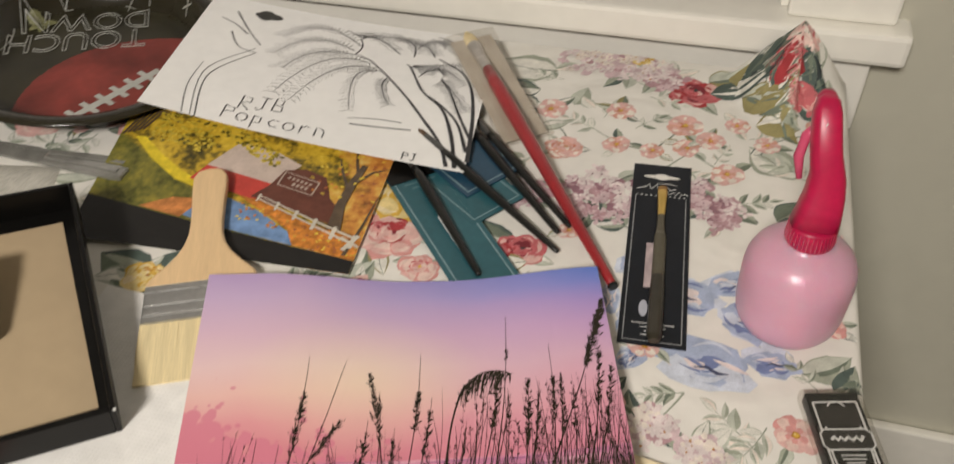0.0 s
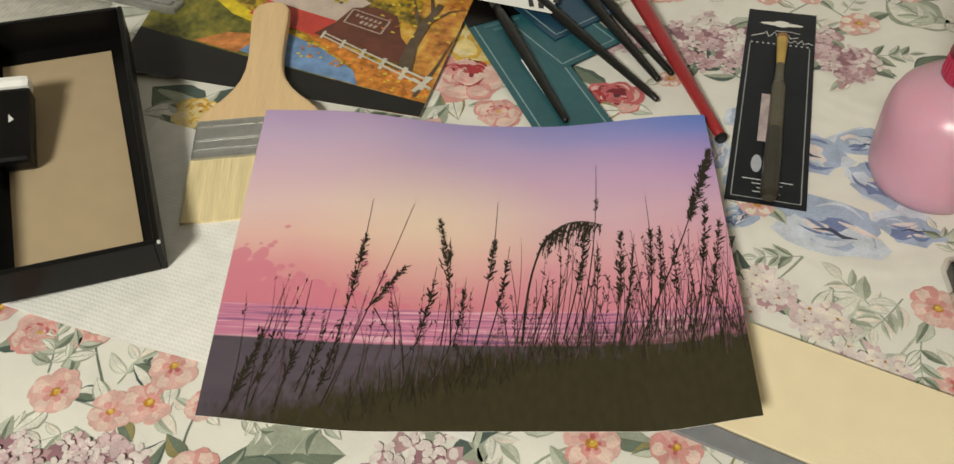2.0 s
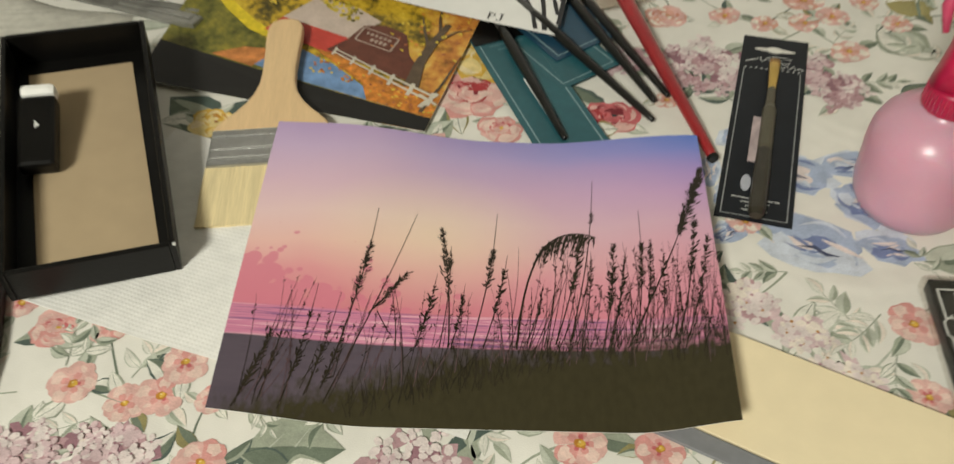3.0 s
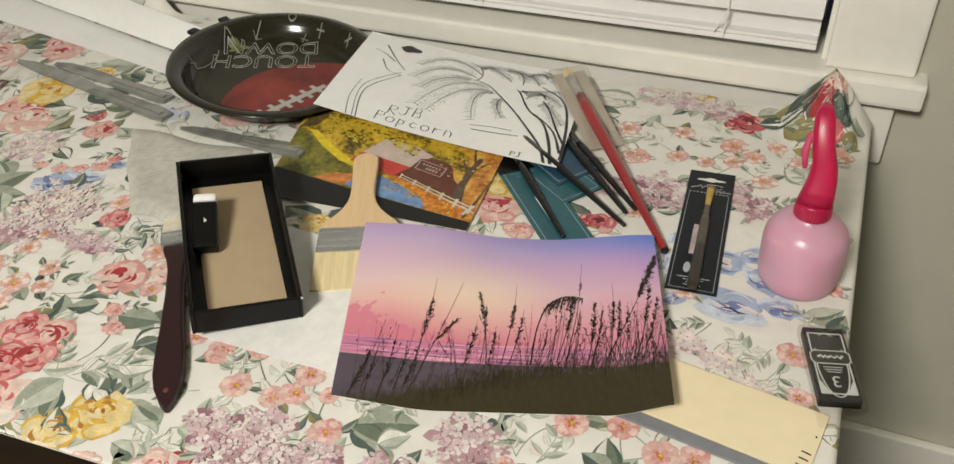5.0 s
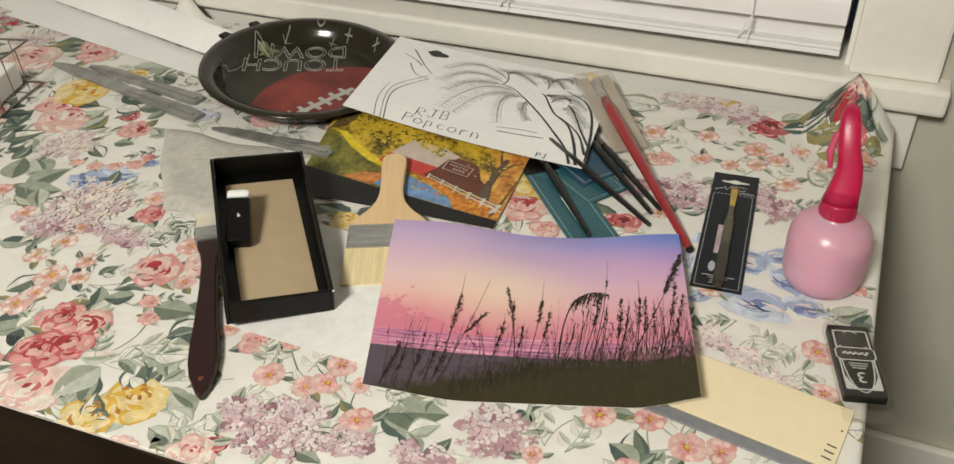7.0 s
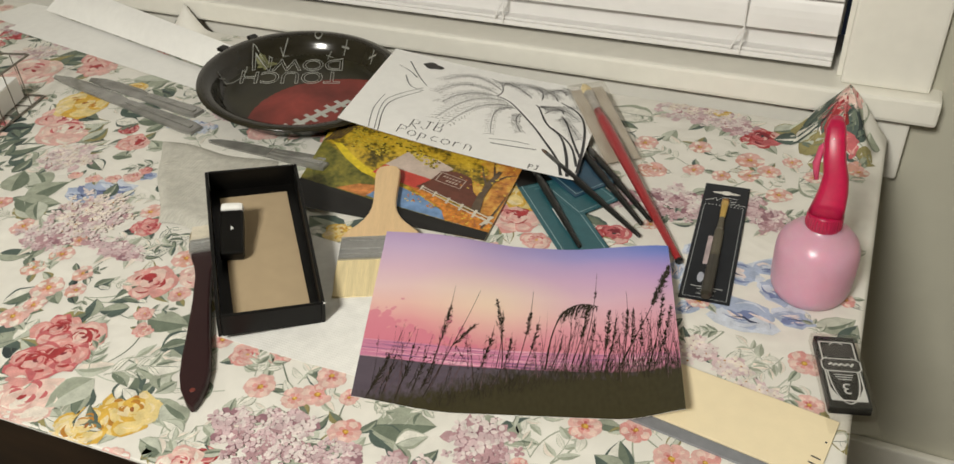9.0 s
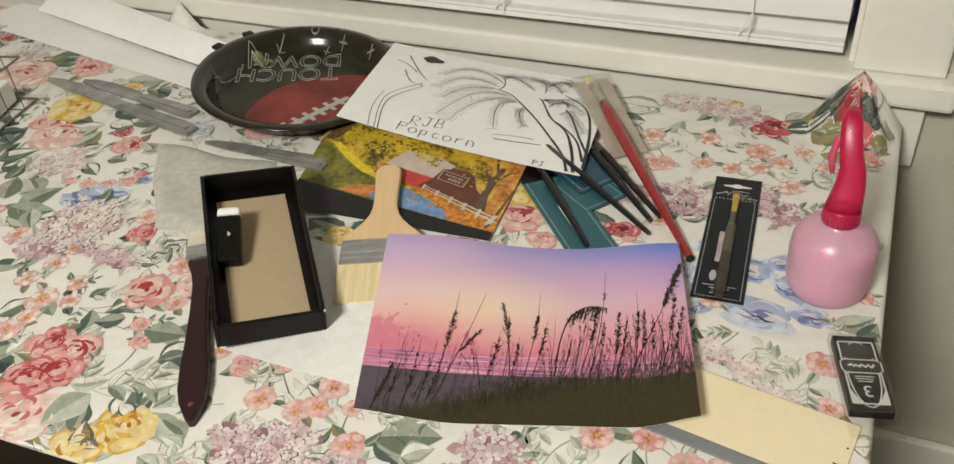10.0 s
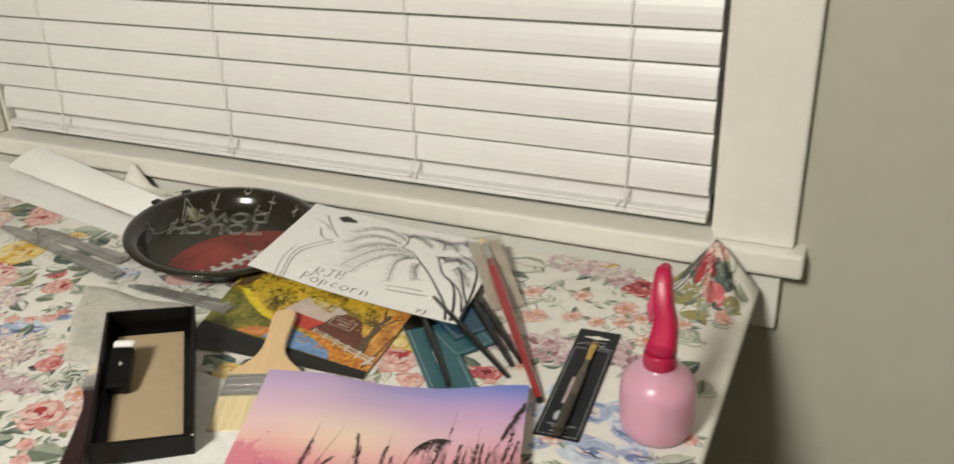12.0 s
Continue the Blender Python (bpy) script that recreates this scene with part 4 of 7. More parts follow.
B_ = [[(0.1, 0.0), (0.12, 1.0), (0.55, 0.9), (0.5, 0.55), (0.12, 0.5), (0.6, 0.4), (0.6, 0.05), (0.1, 0.0)]]
r_ = [[(0.15, 0.0), (0.15, 0.6)], [(0.15, 0.4), (0.4, 0.6), (0.6, 0.55)]]
n_ = [[(0.1, 0.0), (0.1, 0.6), (0.4, 0.6), (0.55, 0.4), (0.55, 0.0)]]
part("handwriting", pen([R_, J_, B_], 0.283, 0.122, 0.095, 0.016, 0.0040), INK, card, "handwritten RJB")
part("handwriting", pen([P_, O_, p_, C_, O_, r_, n_], 0.248, 0.036, 0.092, 0.002, 0.0040), INK, card, "handwritten Popcorn")
part("handwriting", pen([P_, J_], 0.814, 0.012, 0.045, 0.0, 0.004), INK_SOFT, card, "small initials")

# paper towel under the photo and the box
towel = thing("paper_towel", pose(0, 0, 0), "white embossed paper towel sheet lying under the photo", "paper towel")
ts = Sheet((-0.300, 0.4435, 0.7512), (-0.0045, 0.449, 0.7512), (-0.012, 0.605, 0.7512), (-0.298, 0.610, 0.7512), lambda u, v: (0, -0.0015 * math.sin(7 * u), 0.0012 * (1 + math.sin(9 * u + 4 * v)) * 0.5))
part("sheet", ts.mesh(48, 32, 0.0004), [TOWEL, TOWEL], towel)

# grey folded rag, partly under the box
rag = thing("cleaning_rag", pose(0, 0, TOP), "grey ribbed folded cleaning cloth tucked under the black tray", "rag")
rs = Sheet((-0.478, 0.570, 0.0055), (-0.37, 0.575, 0.0055), (-0.425, 0.722, 0.0055), (-0.600, 0.716, 0.0055))
bm = bmesh.new()
nu, nv = 60, 14
tops = []
for j in range(nv + 1):
    row = []
    for i in range(nu + 1):
        u, v = i / nu, j / nv
        p = rs.at(u, v)
        e = min(u, 1 - u, v, 1 - v) * 12
        h = 0.0062 * min(1.0, e) ** 0.5 + 0.0011 * (i % 2) + 0.0010 * math.sin(7 * u + 5 * v)
        row.append(bm.verts.new((p.x + 0.003 * math.sin(9 * v), p.y + 0.004 * math.sin(8 * u), max(h, 0.0003) + 0.026 * math.exp(-((p.x + 0.402) / 0.022) ** 2 - ((p.y - 0.622) / 0.026) ** 2))))
    tops.append(row)
for j in range(nv):
    for i in range(nu):
        bm.faces.new((tops[j][i], tops[j][i + 1], tops[j + 1][i + 1], tops[j + 1][i]))
part("folded_cloth", bm, RAG, rag, smooth=True)

# ---- black tray box with kraft insert ----
TRAY_AT = pose(-0.3187, 0.5486, 0.7686, 6.66, 6.45, 40.2)
tray = thing("card_tray", TRAY_AT, "glossy black open cardboard tray with a brown insert", "tray")
W, L, H = 0.0970, 0.2157, 0.0256
part("tray_floor", boxed(-W / 2 + 0.002, -L / 2 + 0.002, 0, W / 2 - 0.002, L / 2 - 0.002, 0.0015), BLACK_PAPER, tray)
for n_side, (x0, y0, x1, y1) in enumerate(((-W / 2, -L / 2, -W / 2 + 0.0035, L / 2), (W / 2 - 0.0035, -L / 2, W / 2, L / 2), (-W / 2 + 0.0036, -L / 2, W / 2 - 0.0036, -L / 2 + 0.0035), (-W / 2 + 0.0036, L / 2 - 0.0035, W / 2 - 0.0036, L / 2))):
    part("side_wall", boxed(x0, y0, 0, x1, y1, H + 0.0005 * (n_side % 2), 0.0008), BLACK_PAPER, tray)
# a small pale block set on the rim's near corner
part("pale_corner", boxed(W / 2 - 0.0016, -L / 2 - 0.0003, H - 0.0008, W / 2 + 0.0003, -L / 2 + 0.0014, H + 0.0008, 0.0003), WHITE_LINE, tray, "small pale spot on the rim")
insert = thing("kraft_insert", TRAY_AT @ pose(0.0006, 0.0010, 0.0018, 0, 0, 0.8), "plain brown kraft card lying in the black tray", "card")
part("card", boxed(-0.0353, -0.0885, 0, 0.0353, 0.0885, 0.0012), KRAFT, insert)
eraser = thing("eraser", TRAY_AT @ pose(-0.0290, -0.0125, 0.0036, 13, 0, -5), "white eraser in a black sleeve propped in the tray", "eraser")
part("sleeve", boxed(-0.0117, 0.0, 0, 0.0117, 0.054, 0.0135, 0.003), BLACK_PAPER, eraser)
part("rubber", boxed(-0.0114, 0.0542, 0.0004, 0.0114, 0.064, 0.0137, 0.0046), WHITE_PAPER, eraser, "white rounded eraser end")
bm = bmesh.new()
prism(bm, [(-0.001, 0.028), (0.002, 0.030), (-0.001, 0.034)], 0.0136, 0.0139)
part("sleeve_mark", bm, WHITE_LINE, eraser)


# ---- brushes ----
def flat_brush(name, m, outline, handle_mat, ferrule, bristle, bristle_mat, label, thick, hole):
    """A flat brush along y: handle outline, metal ferrule with pressed ribs and rivets, a block of bristles."""
    t = thing(name, m, label, "brush")
    right_side = outline
    pts = [(-x, y) for x, y in right_side] + [(x, y) for x, y in reversed(right_side)]
    part("handle", prismed(pts, 0.001, thick, 0.0022), handle_mat, t, smooth=False)
    w, y0, y1 = ferrule
    bm = boxed(-w, y0, 0, w, y1, thick + 0.002, 0.0015)
    for k in (0.18, 0.45, 0.82):
        yk = lerp(y0, y1, k)
        rod(bm, [(-w * 0.97, yk, thick + 0.002), (w * 0.97, yk, thick + 0.002)], [0.0011, 0.0011], 8)
    f = part("ferrule", bm, STEEL, t, "pressed silver metal ferrule")
    for sx in (-0.75, 0, 0.75):
        bm = lathed([(0, 0.0012), (0.0012, 0.0009), (0.0018, 0)], 10)
        r = part("rivet", bm, STEEL, f)
        r.location = (sx * w, lerp(y0, y1, 0.82), thick + 0.0022)
    b0, bw = bristle
    random.seed(len(name) * 7)
    bm = bmesh.new()
    nx = 90
    for layer in range(4):
        z = 0.0015 + (thick - 0.002) * layer / 3
        for i in range(nx):
            x = lerp(-w * 0.98, w * 0.98, (i + random.random()) / nx)
            ex = x * bw / w + random.gauss(0, 0.0012)
            ln = b0 + random.uniform(-0.0012, 0.0040)
            d = 0.0017
            zz = z + random.uniform(-0.0006, 0.0006)
            a = [bm.verts.new(q) for q in ((x - d, y0 + 0.002, zz), (x + d, y0 + 0.002, zz), ((x + ex) / 2 + d, (y0 + ln) / 2, zz * 0.92 + 0.0004), (ex, ln, zz * 0.6 + 0.0005), ((x + ex) / 2 - d, (y0 + ln) / 2, zz * 0.92))]
            bm.faces.new(a)
    block = [(-w * 0.97, y0 + 0.001), (w * 0.97, y0 + 0.001), (bw * 0.98, b0 + 0.0015), (-bw * 0.98, b0 + 0.0015)]
    prism(bm, block, 0.0006, thick - 0.0002)
    part("bristles", bm, bristle_mat, t, "pale natural bristles" if bristle_mat is BRISTLE else "")
    if hole:
        bm = lathed([(0.0, 0.0006), (0.0022, 0.0005), (0.0026, 0)], 16)
        h = part("hang_hole", bm, hole, t, "round hang hole")
        h.location = (0, outline[-1][1] - 0.018, thick)
    return t


hake_shape = [(0.0412, -0.0005), (0.0412, 0.003), (0.0395, 0.0075), (0.0345, 0.0135), (0.0275, 0.0210), (0.0208, 0.0300), (0.0160, 0.0400), (0.0134, 0.0510), (0.0127, 0.0640), (0.0131, 0.082), (0.0141, 0.103), (0.0138, 0.116), (0.0101, 0.1230), (0.0035, 0.1255)]
flat_brush("wide_brush", pose(-0.2245, 0.6233, 0.7530, 4.5, 0, 24.0), hake_shape, BEECH, (0.0402, -0.0345, 0.0), (-0.0870, 0.0410), BRISTLE, "wide flat brush with a pale beech handle and cream bristles", 0.0072, None)
dark_shape = [(0.0145, -0.001), (0.0140, 0.006), (0.0100, 0.020), (0.0082, 0.035), (0.0085, 0.070), (0.0105, 0.110), (0.0128, 0.140), (0.0132, 0.160), (0.0110, 0.176), (0.0060, 0.190), (0.0015, 0.197)]
flat_brush("varnish_brush", pose(-0.3848, 0.5376, 0.7505, 0, 0, 215.3), [(x, y * 1.105) for x, y in dark_shape], WINE_WOOD, (0.0165, -0.022, 0.0), (-0.050, 0.0165), mat("white_bristle", (0.66, 0.60, 0.48), 0.6, 0.15, 60), "flat brush with a dark wine lacquered handle, partly under the tray", 0.0090, mat("hole_red", (0.16, 0.03, 0.02), 0.5, 0.2))


def round_brush(name, tip, end, z0, z1, radius, handle_mat, label, ferrule_mat, hair_mat, hair=0.012, ferrule=0.028, wide=1.0, group=""):
    """A thin artist's brush lying along a line from its hair tip to its handle end."""
    a, b = Vector((*tip, z0)), Vector((*end, z1))
    d = (b - a).normalized()
    length = (b - a).length
    t = thing(name, Matrix.Translation(a), label, "paint brush", group)
    p = lambda k: d * k
    h0, f0 = hair, hair + ferrule
    part("hair", rodded([p(0), p(h0 * 0.4), p(h0 + 0.001)], [radius * 0.25 * wide, radius * 0.8 * wide, radius * 0.85 * wide], 10, 0.7 if wide == 1 else 0.4), hair_mat, t)
    part("ferrule", rodded([p(h0), p(lerp(h0, f0, 0.55)), p(lerp(h0, f0, 0.62)), p(f0)], [radius * 0.9 * wide, radius * 0.95, radius * 1.05, radius * 0.95], 12, 0.8), ferrule_mat, t)
    rest = length - f0
    part("handle", rodded([p(f0 - 0.001), p(f0 + rest * 0.08), p(f0 + rest * 0.22), p(f0 + rest * 0.6), p(f0 + rest * 0.93), p(length - 0.001), p(length)], [radius * 0.95, radius * 1.15, radius * 1.25, radius * 0.95, radius * 0.72, radius * 0.6, radius * 0.3], 14), handle_mat, t, smooth=True)
    return t


red = round_brush("red_brush", (-0.122, 0.984), (0.0725, 0.6965), 0.7790, 0.7550, 0.0054, RED_LACQ, "long brush with a red lacquered handle lying across papers", mat("ferrule_grey", (0.45, 0.42, 0.38), 0.3, 0.2, 60, metal=0.5), BRISTLE, 0.024, 0.042, 1.5)
bm = rodded([(0, 0, 0), (0.0012, -0.0018, -0.0001)], [0.0043, 0.0036], 12)
cap = part("end_cap", bm, BLACK_LACQ, red, "black dipped handle end")
cap.location = (0.1935, -0.2865, -0.0239)
round_brush("liner_brush", (-0.141, 0.826), (-0.026, 0.683), 0.7595, 0.7560, 0.0036, BLACK_LACQ, "black-handled liner brush mounted on a teal card", mat("ferrule_dark", (0.10, 0.10, 0.095), 0.3, 0.2, 60, metal=0.5), mat("grey_hair", (0.42, 0.38, 0.33), 0.6, 0.2), 0.016, 0.030, group="black brushes")
round_brush("detail_brush", (-0.125, 0.838), (0.0255, 0.7235), 0.7635, 0.7540, 0.0034, BLACK_LACQ, "black-handled detail brush lying on the cards", MATS["ferrule_dark"], BRISTLE_DARK, group="black brushes")
round_brush("detail_brush", (-0.100, 0.878), (0.0215, 0.7440), 0.7590, 0.7545, 0.0036, BLACK_LACQ, "black-handled detail brush lying on the cards", MATS["ferrule_dark"], BRISTLE_DARK, group="black brushes")
round_brush("detail_brush", (-0.090, 0.884), (0.0290, 0.7530), 0.7560, 0.7545, 0.0034, BLACK_LACQ, "black-handled detail brush lying beside its twin", MATS["ferrule_dark"], BRISTLE_DARK, group="black brushes")


def lined_card(name, m, w, l, card_mat, label, z=0.0012):
    t = thing(name, m, label, "brush card")
    part("card", boxed(-w / 2, -l / 2, 0, w / 2, l / 2, z, 0.0003), card_mat, t)
    bm = bmesh.new()
    i = 0.0045
    for a, b in (((-w / 2 + i, -l / 2 + i), (w / 2 - i, -l / 2 + i)), ((w / 2 - i, -l / 2 + i), (w / 2 - i, l / 2 - i)), ((w / 2 - i, l / 2 - i), (-w / 2 + i, l / 2 - i)), ((-w / 2 + i, l / 2 - i), (-w / 2 + i, -l / 2 + i))):
        stroke(bm, [a, b], [0.0009, 0.0009], lambda x, y: (x, y, z), 0, 0.0002)
    part("printed_line", bm, CARD_LINE, t, "pale printed border line")
    return t


c1 = lined_card("brush_card", pose(-0.070, 0.739, 0.7528, 0, 0, 41.0), 0.050, 0.190, TEAL, "teal printed brush packaging card with a pale border")
part("card_window", boxed(-0.0045, -0.050, 0.0013, -0.0015, 0.005, 0.0016), WHITE_PAPER, c1, "pale die-cut window")
part("dark_header", boxed(-0.0245, 0.058, 0.0013, 0.0245, 0.094, 0.0017), BLACK_PAPER, c1, "black card header")
bm = bmesh.new()
for i, w in enumerate((0.028, 0.018)):
    box(bm, -w / 2, 0.052 - 0.006 * i, 0.0013, w / 2, 0.0545 - 0.006 * i, 0.0016)
part("print_bars", bm, mat("teal_bar", (0.07, 0.16, 0.18), 0.5, 0.1), c1)
lined_card("brush_card", pose(-0.086, 0.825, 0.7552, 1, 0, 54.0), 0.062, 0.110, NAVY, "dark blue brush packaging card with a pale border")
lined_card("brush_card", pose(-0.078, 0.795, 0.7530, 0, 0, 54.0), 0.056, 0.120, TEAL, "teal brush packaging card under the blue one")

# clear sleeve with a beige card by the sill
sleeve = thing("clear_sleeve", pose(-0.0315, 0.860, 0.7535, 9.5, 0, 36) @ pose(0, 0.072, 0), "clear plastic brush sleeve with a beige card inside", "plastic sleeve")
part("card", boxed(-0.021, -0.072, 0, 0.021, 0.072, 0.0010), mat("beige_card", (0.50, 0.44, 0.36), 0.6, 0.06), sleeve)
part("cover", boxed(-0.025, -0.078, 0.0012, 0.025, 0.078, 0.0060, 0.002), SMOKE_CLEAR, sleeve, "clear plastic cover")

# black blister card with a gold-ferruled brush
pack = thing("brush_pack", pose(0.0985, 0.7495, 0.7515, 0.6, 0, 4.4), "black brush pack with silver script and a short gold-tipped brush", "brush pack")
PW, PL = 0.0475, 0.199
part("card", boxed(-PW / 2, -PL / 2, 0, PW / 2, PL / 2, 0.0012, 0.0004), mat("pack_black", (0.008, 0.010, 0.014), 0.4, 0.2, 30, spec=0.25), pack)
flat = lambda x, y: (x, y, 0.0012)
bm = bmesh.new()
patch(bm, arc(0, 0.083, 0.015, 0.0022, 0, 360, 20), flat, 0, 0.0004)
patch(bm, arc(0, 0.083, 0.006, 0.0040, 0, 360, 16), flat, 0, 0.0006)
part("hang_slot", bm, CLOTH, pack, "white hang slot showing the cloth")
bm = bmesh.new()
i = 0.0035
for a, b in (((-PW / 2 + i, -PL / 2 + i), (PW / 2 - i, -PL / 2 + i)), ((PW / 2 - i, -PL / 2 + i), (PW / 2 - i, 0.058)), ((-PW / 2 + i, 0.058), (-PW / 2 + i, -PL / 2 + i))):
    stroke(bm, [a, b], [0.0006, 0.0006], flat, 0, 0.0002)
part("printed_line", bm, mat("silver_line", (0.33, 0.34, 0.34), 0.4, 0.1), pack)
bm = bmesh.new()
# script-like swash in place of the maker's name
stroke(bm, [(-0.020, 0.066), (-0.012, 0.070), (-0.010, 0.073), (-0.008, 0.067), (-0.004, 0.073), (-0.002, 0.067), (0.001, 0.070), (0.003, 0.067), (0.005, 0.071), (0.007, 0.067), (0.012, 0.069)], [0.0010] * 11, flat, 0, 0.0003)
stroke(bm, [(-0.004, 0.0745), (0.006, 0.0750), (0.013, 0.0735)], [0.0007] * 3, flat, 0, 0.0003)
stroke(bm, [(0.003, 0.062), (0.005, 0.065), (0.007, 0.062), (0.010, 0.065), (0.012, 0.062), (0.015, 0.066), (0.016, 0.062), (0.019, 0.064), (0.022, 0.062)], [0.0010] * 9, flat, 0, 0.0003)
for k in range(11):
    stroke(bm, [(-0.020 + 0.0038 * k, 0.0590), (-0.0185 + 0.0038 * k, 0.0590)], [0.0012] * 2, flat, 0, 0.0003)
for k, w in enumerate((0.030, 0.018, 0.012, 0.016)):
    stroke(bm, [(-w / 2, -0.080 - 0.0035 * k), (w / 2, -0.080 - 0.0035 * k)], [0.0008] * 2, flat, 0, 0.0003)
part("silver_print", bm, WHITE_LINE, pack, "silver script strokes and small print bars")["kind"] = "stuff"
part("side_window", boxed(-0.0085, -0.045, 0.0014, -0.0030, 0.002, 0.0018, 0.0001), mat("window_pink", (0.50, 0.40, 0.40), 0.5, 0.3, 80), pack, "narrow die-cut window")
bm = bmesh.new()
patch(bm, arc(-0.0075, -0.066, 0.0032, 0.0080, 0, 360, 18), flat, 0, 0.0004)
part("round_window", bm, mat("window_grey", (0.45, 0.46, 0.52), 0.5, 0.2), pack)
bm = rodded([(0.001, 0.061, 0.005), (0.001, 0.052, 0.006), (0.001, 0.030, 0.0055)], [0.0040, 0.0037, 0.0027], 12, 0.6)
part("ferrule", bm, GOLD, pack, "gold metal ferrule")
part("hair", rodded([(0.001, 0.066, 0.005), (0.001, 0.0605, 0.005)], [0.0038, 0.0040], 12, 0.5), mat("amber_hair", (0.30, 0.16, 0.05), 0.6, 0.2), pack)
part("handle", rodded([(0.001, 0.0305, 0.0055), (0.001, 0.018, 0.0058), (0.001, 0.010, 0.0058), (0.0012, 0.006, 0.0062), (0.0012, -0.034, 0.0062), (0.0012, -0.037, 0.0060)], [0.0028, 0.0030, 0.0036, 0.0046, 0.0048, 0.0044], 14, 0.8), OLIVE, pack, "dull olive brush handle")
part("handle_end", rodded([(0.0012, -0.0372, 0.0060), (0.0012, -0.060, 0.0062), (0.0012, -0.095, 0.0062), (0.0012, -0.099, 0.0060)], [0.0048, 0.0054, 0.0054, 0.0040], 14, 0.8), mat("dark_olive", (0.028, 0.024, 0.016), 0.3, 0.2, 40), pack, "darker brush handle end")

# cream board with a grey edge strip
board = thing("cream_board", pose(0, 0, TOP), "cream painted board with a grey edge strip, under the photo", "board")
part("board", prismed([(-0.02, 0.5115), (0.104, 0.4945), (0.226, 0.4765), (0.2365, 0.5415), (0.109, 0.5600), (-0.02, 0.5785)], 0.0008, 0.0036, 0.0003), CREAM, board)
part("edge_strip", prismed([(0.040, 0.4920), (0.088, 0.4845), (0.2246, 0.4655), (0.2258, 0.4755), (0.104, 0.4936), (0.040, 0.5022)], 0.0008, 0.0030, 0.0003), RULER_GREY, board, "grey edge strip")
bm = bmesh.new()
for k in range(3):
    prism(bm, [(0.2195 - 0.0015 * k, 0.4990 - 0.0065 * k), (0.2265 - 0.0015 * k, 0.4972 - 0.0065 * k), (0.2268 - 0.0015 * k, 0.4984 - 0.0065 * k), (0.2198 - 0.0015 * k, 0.5002 - 0.0065 * k)], 0.0037, 0.0039)
prism(bm, arc(0.2288, 0.5165, 0.0009, 0.0009, 0, 330, 10), 0.0037, 0.0039)
part("pencil_marks", bm, INK, board, "three short dark marks")

# small black boxed set in a clear wrapper
small = thing("charcoal_box", pose(0.2318, 0.5920, 0.7518, 0, 0, 15.3), "black printed charcoal box with a white frame in a clear wrapper", "box")
part("carton", boxed(-0.0165, -0.0405, 0.0008, 0.0165, 0.0405, 0.0100, 0.0010), mat("carton_black", (0.008, 0.008, 0.007), 0.4, 0.2, 40, spec=0.25), small)
part("wrapper", boxed(-0.0195, -0.0470, 0.0, 0.0195, 0.0435, 0.0114, 0.003), SMOKE_CLEAR, small, "clear plastic wrapper")
flap = part("wrapper_flap", prismed([(-0.019, -0.0625), (0.021, -0.060), (0.0195, -0.0473), (-0.0195, -0.0473)], 0.0012, 0.0020), SMOKE_CLEAR, small, "loose clear wrapper end")
f15 = lambda x, y: (x, y, 0.0100)
bm = bmesh.new()
for a, b in (((-0.0135, -0.034), (0.0135, -0.034)), ((0.0135, -0.034), (0.0135, 0.033)), ((0.0135, 0.033), (-0.0135, 0.033)), ((-0.0135, 0.033), (-0.0135, -0.034))):
    stroke(bm, [a, b], [0.0013, 0.0013], f15, 0, 0.0003)
stroke(bm, arc(0, -0.002, 0.0118, 0.0355, 0, 360, 40), [0.0011] * 40, f15, 0, 0.0004)
for sx in (-1, 1):
    patch(bm, [(sx * 0.0130, -0.0335), (sx * 0.0060, -0.0335), (sx * 0.0095, -0.0270), (sx * 0.0130, -0.0190)], f15, 0, 0.0003)
plaque = [(0.0155, 0.0010), (0.0155, 0.0095), (0.0125, 0.0125), (-0.0125, 0.0125), (-0.0155, 0.0095), (-0.0155, 0.0010), (-0.0125, -0.0020), (0.0125, -0.0020), (0.0155, 0.0010)]
stroke(bm, plaque, [0.0012] * 9, f15, 0, 0.0008)
stroke(bm, [(-0.0100, 0.0050), (-0.0075, 0.0072), (-0.0060, 0.0045), (-0.0040, 0.0068), (-0.0020, 0.0045), (0.0005, 0.0068), (0.0030, 0.0045), (0.0055, 0.0068), (0.0075, 0.0040), (0.0100, 0.0075)], [0.0022] * 10, f15, 0, 0.0009)
for k, w in enumerate((0.015, 0.014, 0.011)):
    stroke(bm, [(-w / 2, -0.0058 - 0.0026 * k), (w / 2, -0.0058 - 0.0026 * k)], [0.0009] * 2, f15, 0, 0.0006)
part("white_print", bm, WHITE_LINE, small, "white printed frame and bars")
words("number", "3", 0.0165, pose(0, -0.0205, 0.0104, 0, 0, 180), WHITE_LINE, small, label="white printed figure 3")
panel_mat = mat("panel_dark", (0.016, 0.014, 0.013), 0.4, 0.3, 60)
bm = bmesh.new()
patch(bm, [(-0.0115, 0.0150), (-0.0125, 0.0220), (-0.0105, 0.0290), (0.0, 0.0300), (0.0105, 0.0290), (0.0125, 0.0220), (0.0115, 0.0150)], f15, 0, 0.0006)
part("dark_panel", bm, panel_mat, small)
bm = bmesh.new()
patch(bm, [(x * 0.97, y) for x, y in plaque[:-1]], f15, 0, 0.0006)
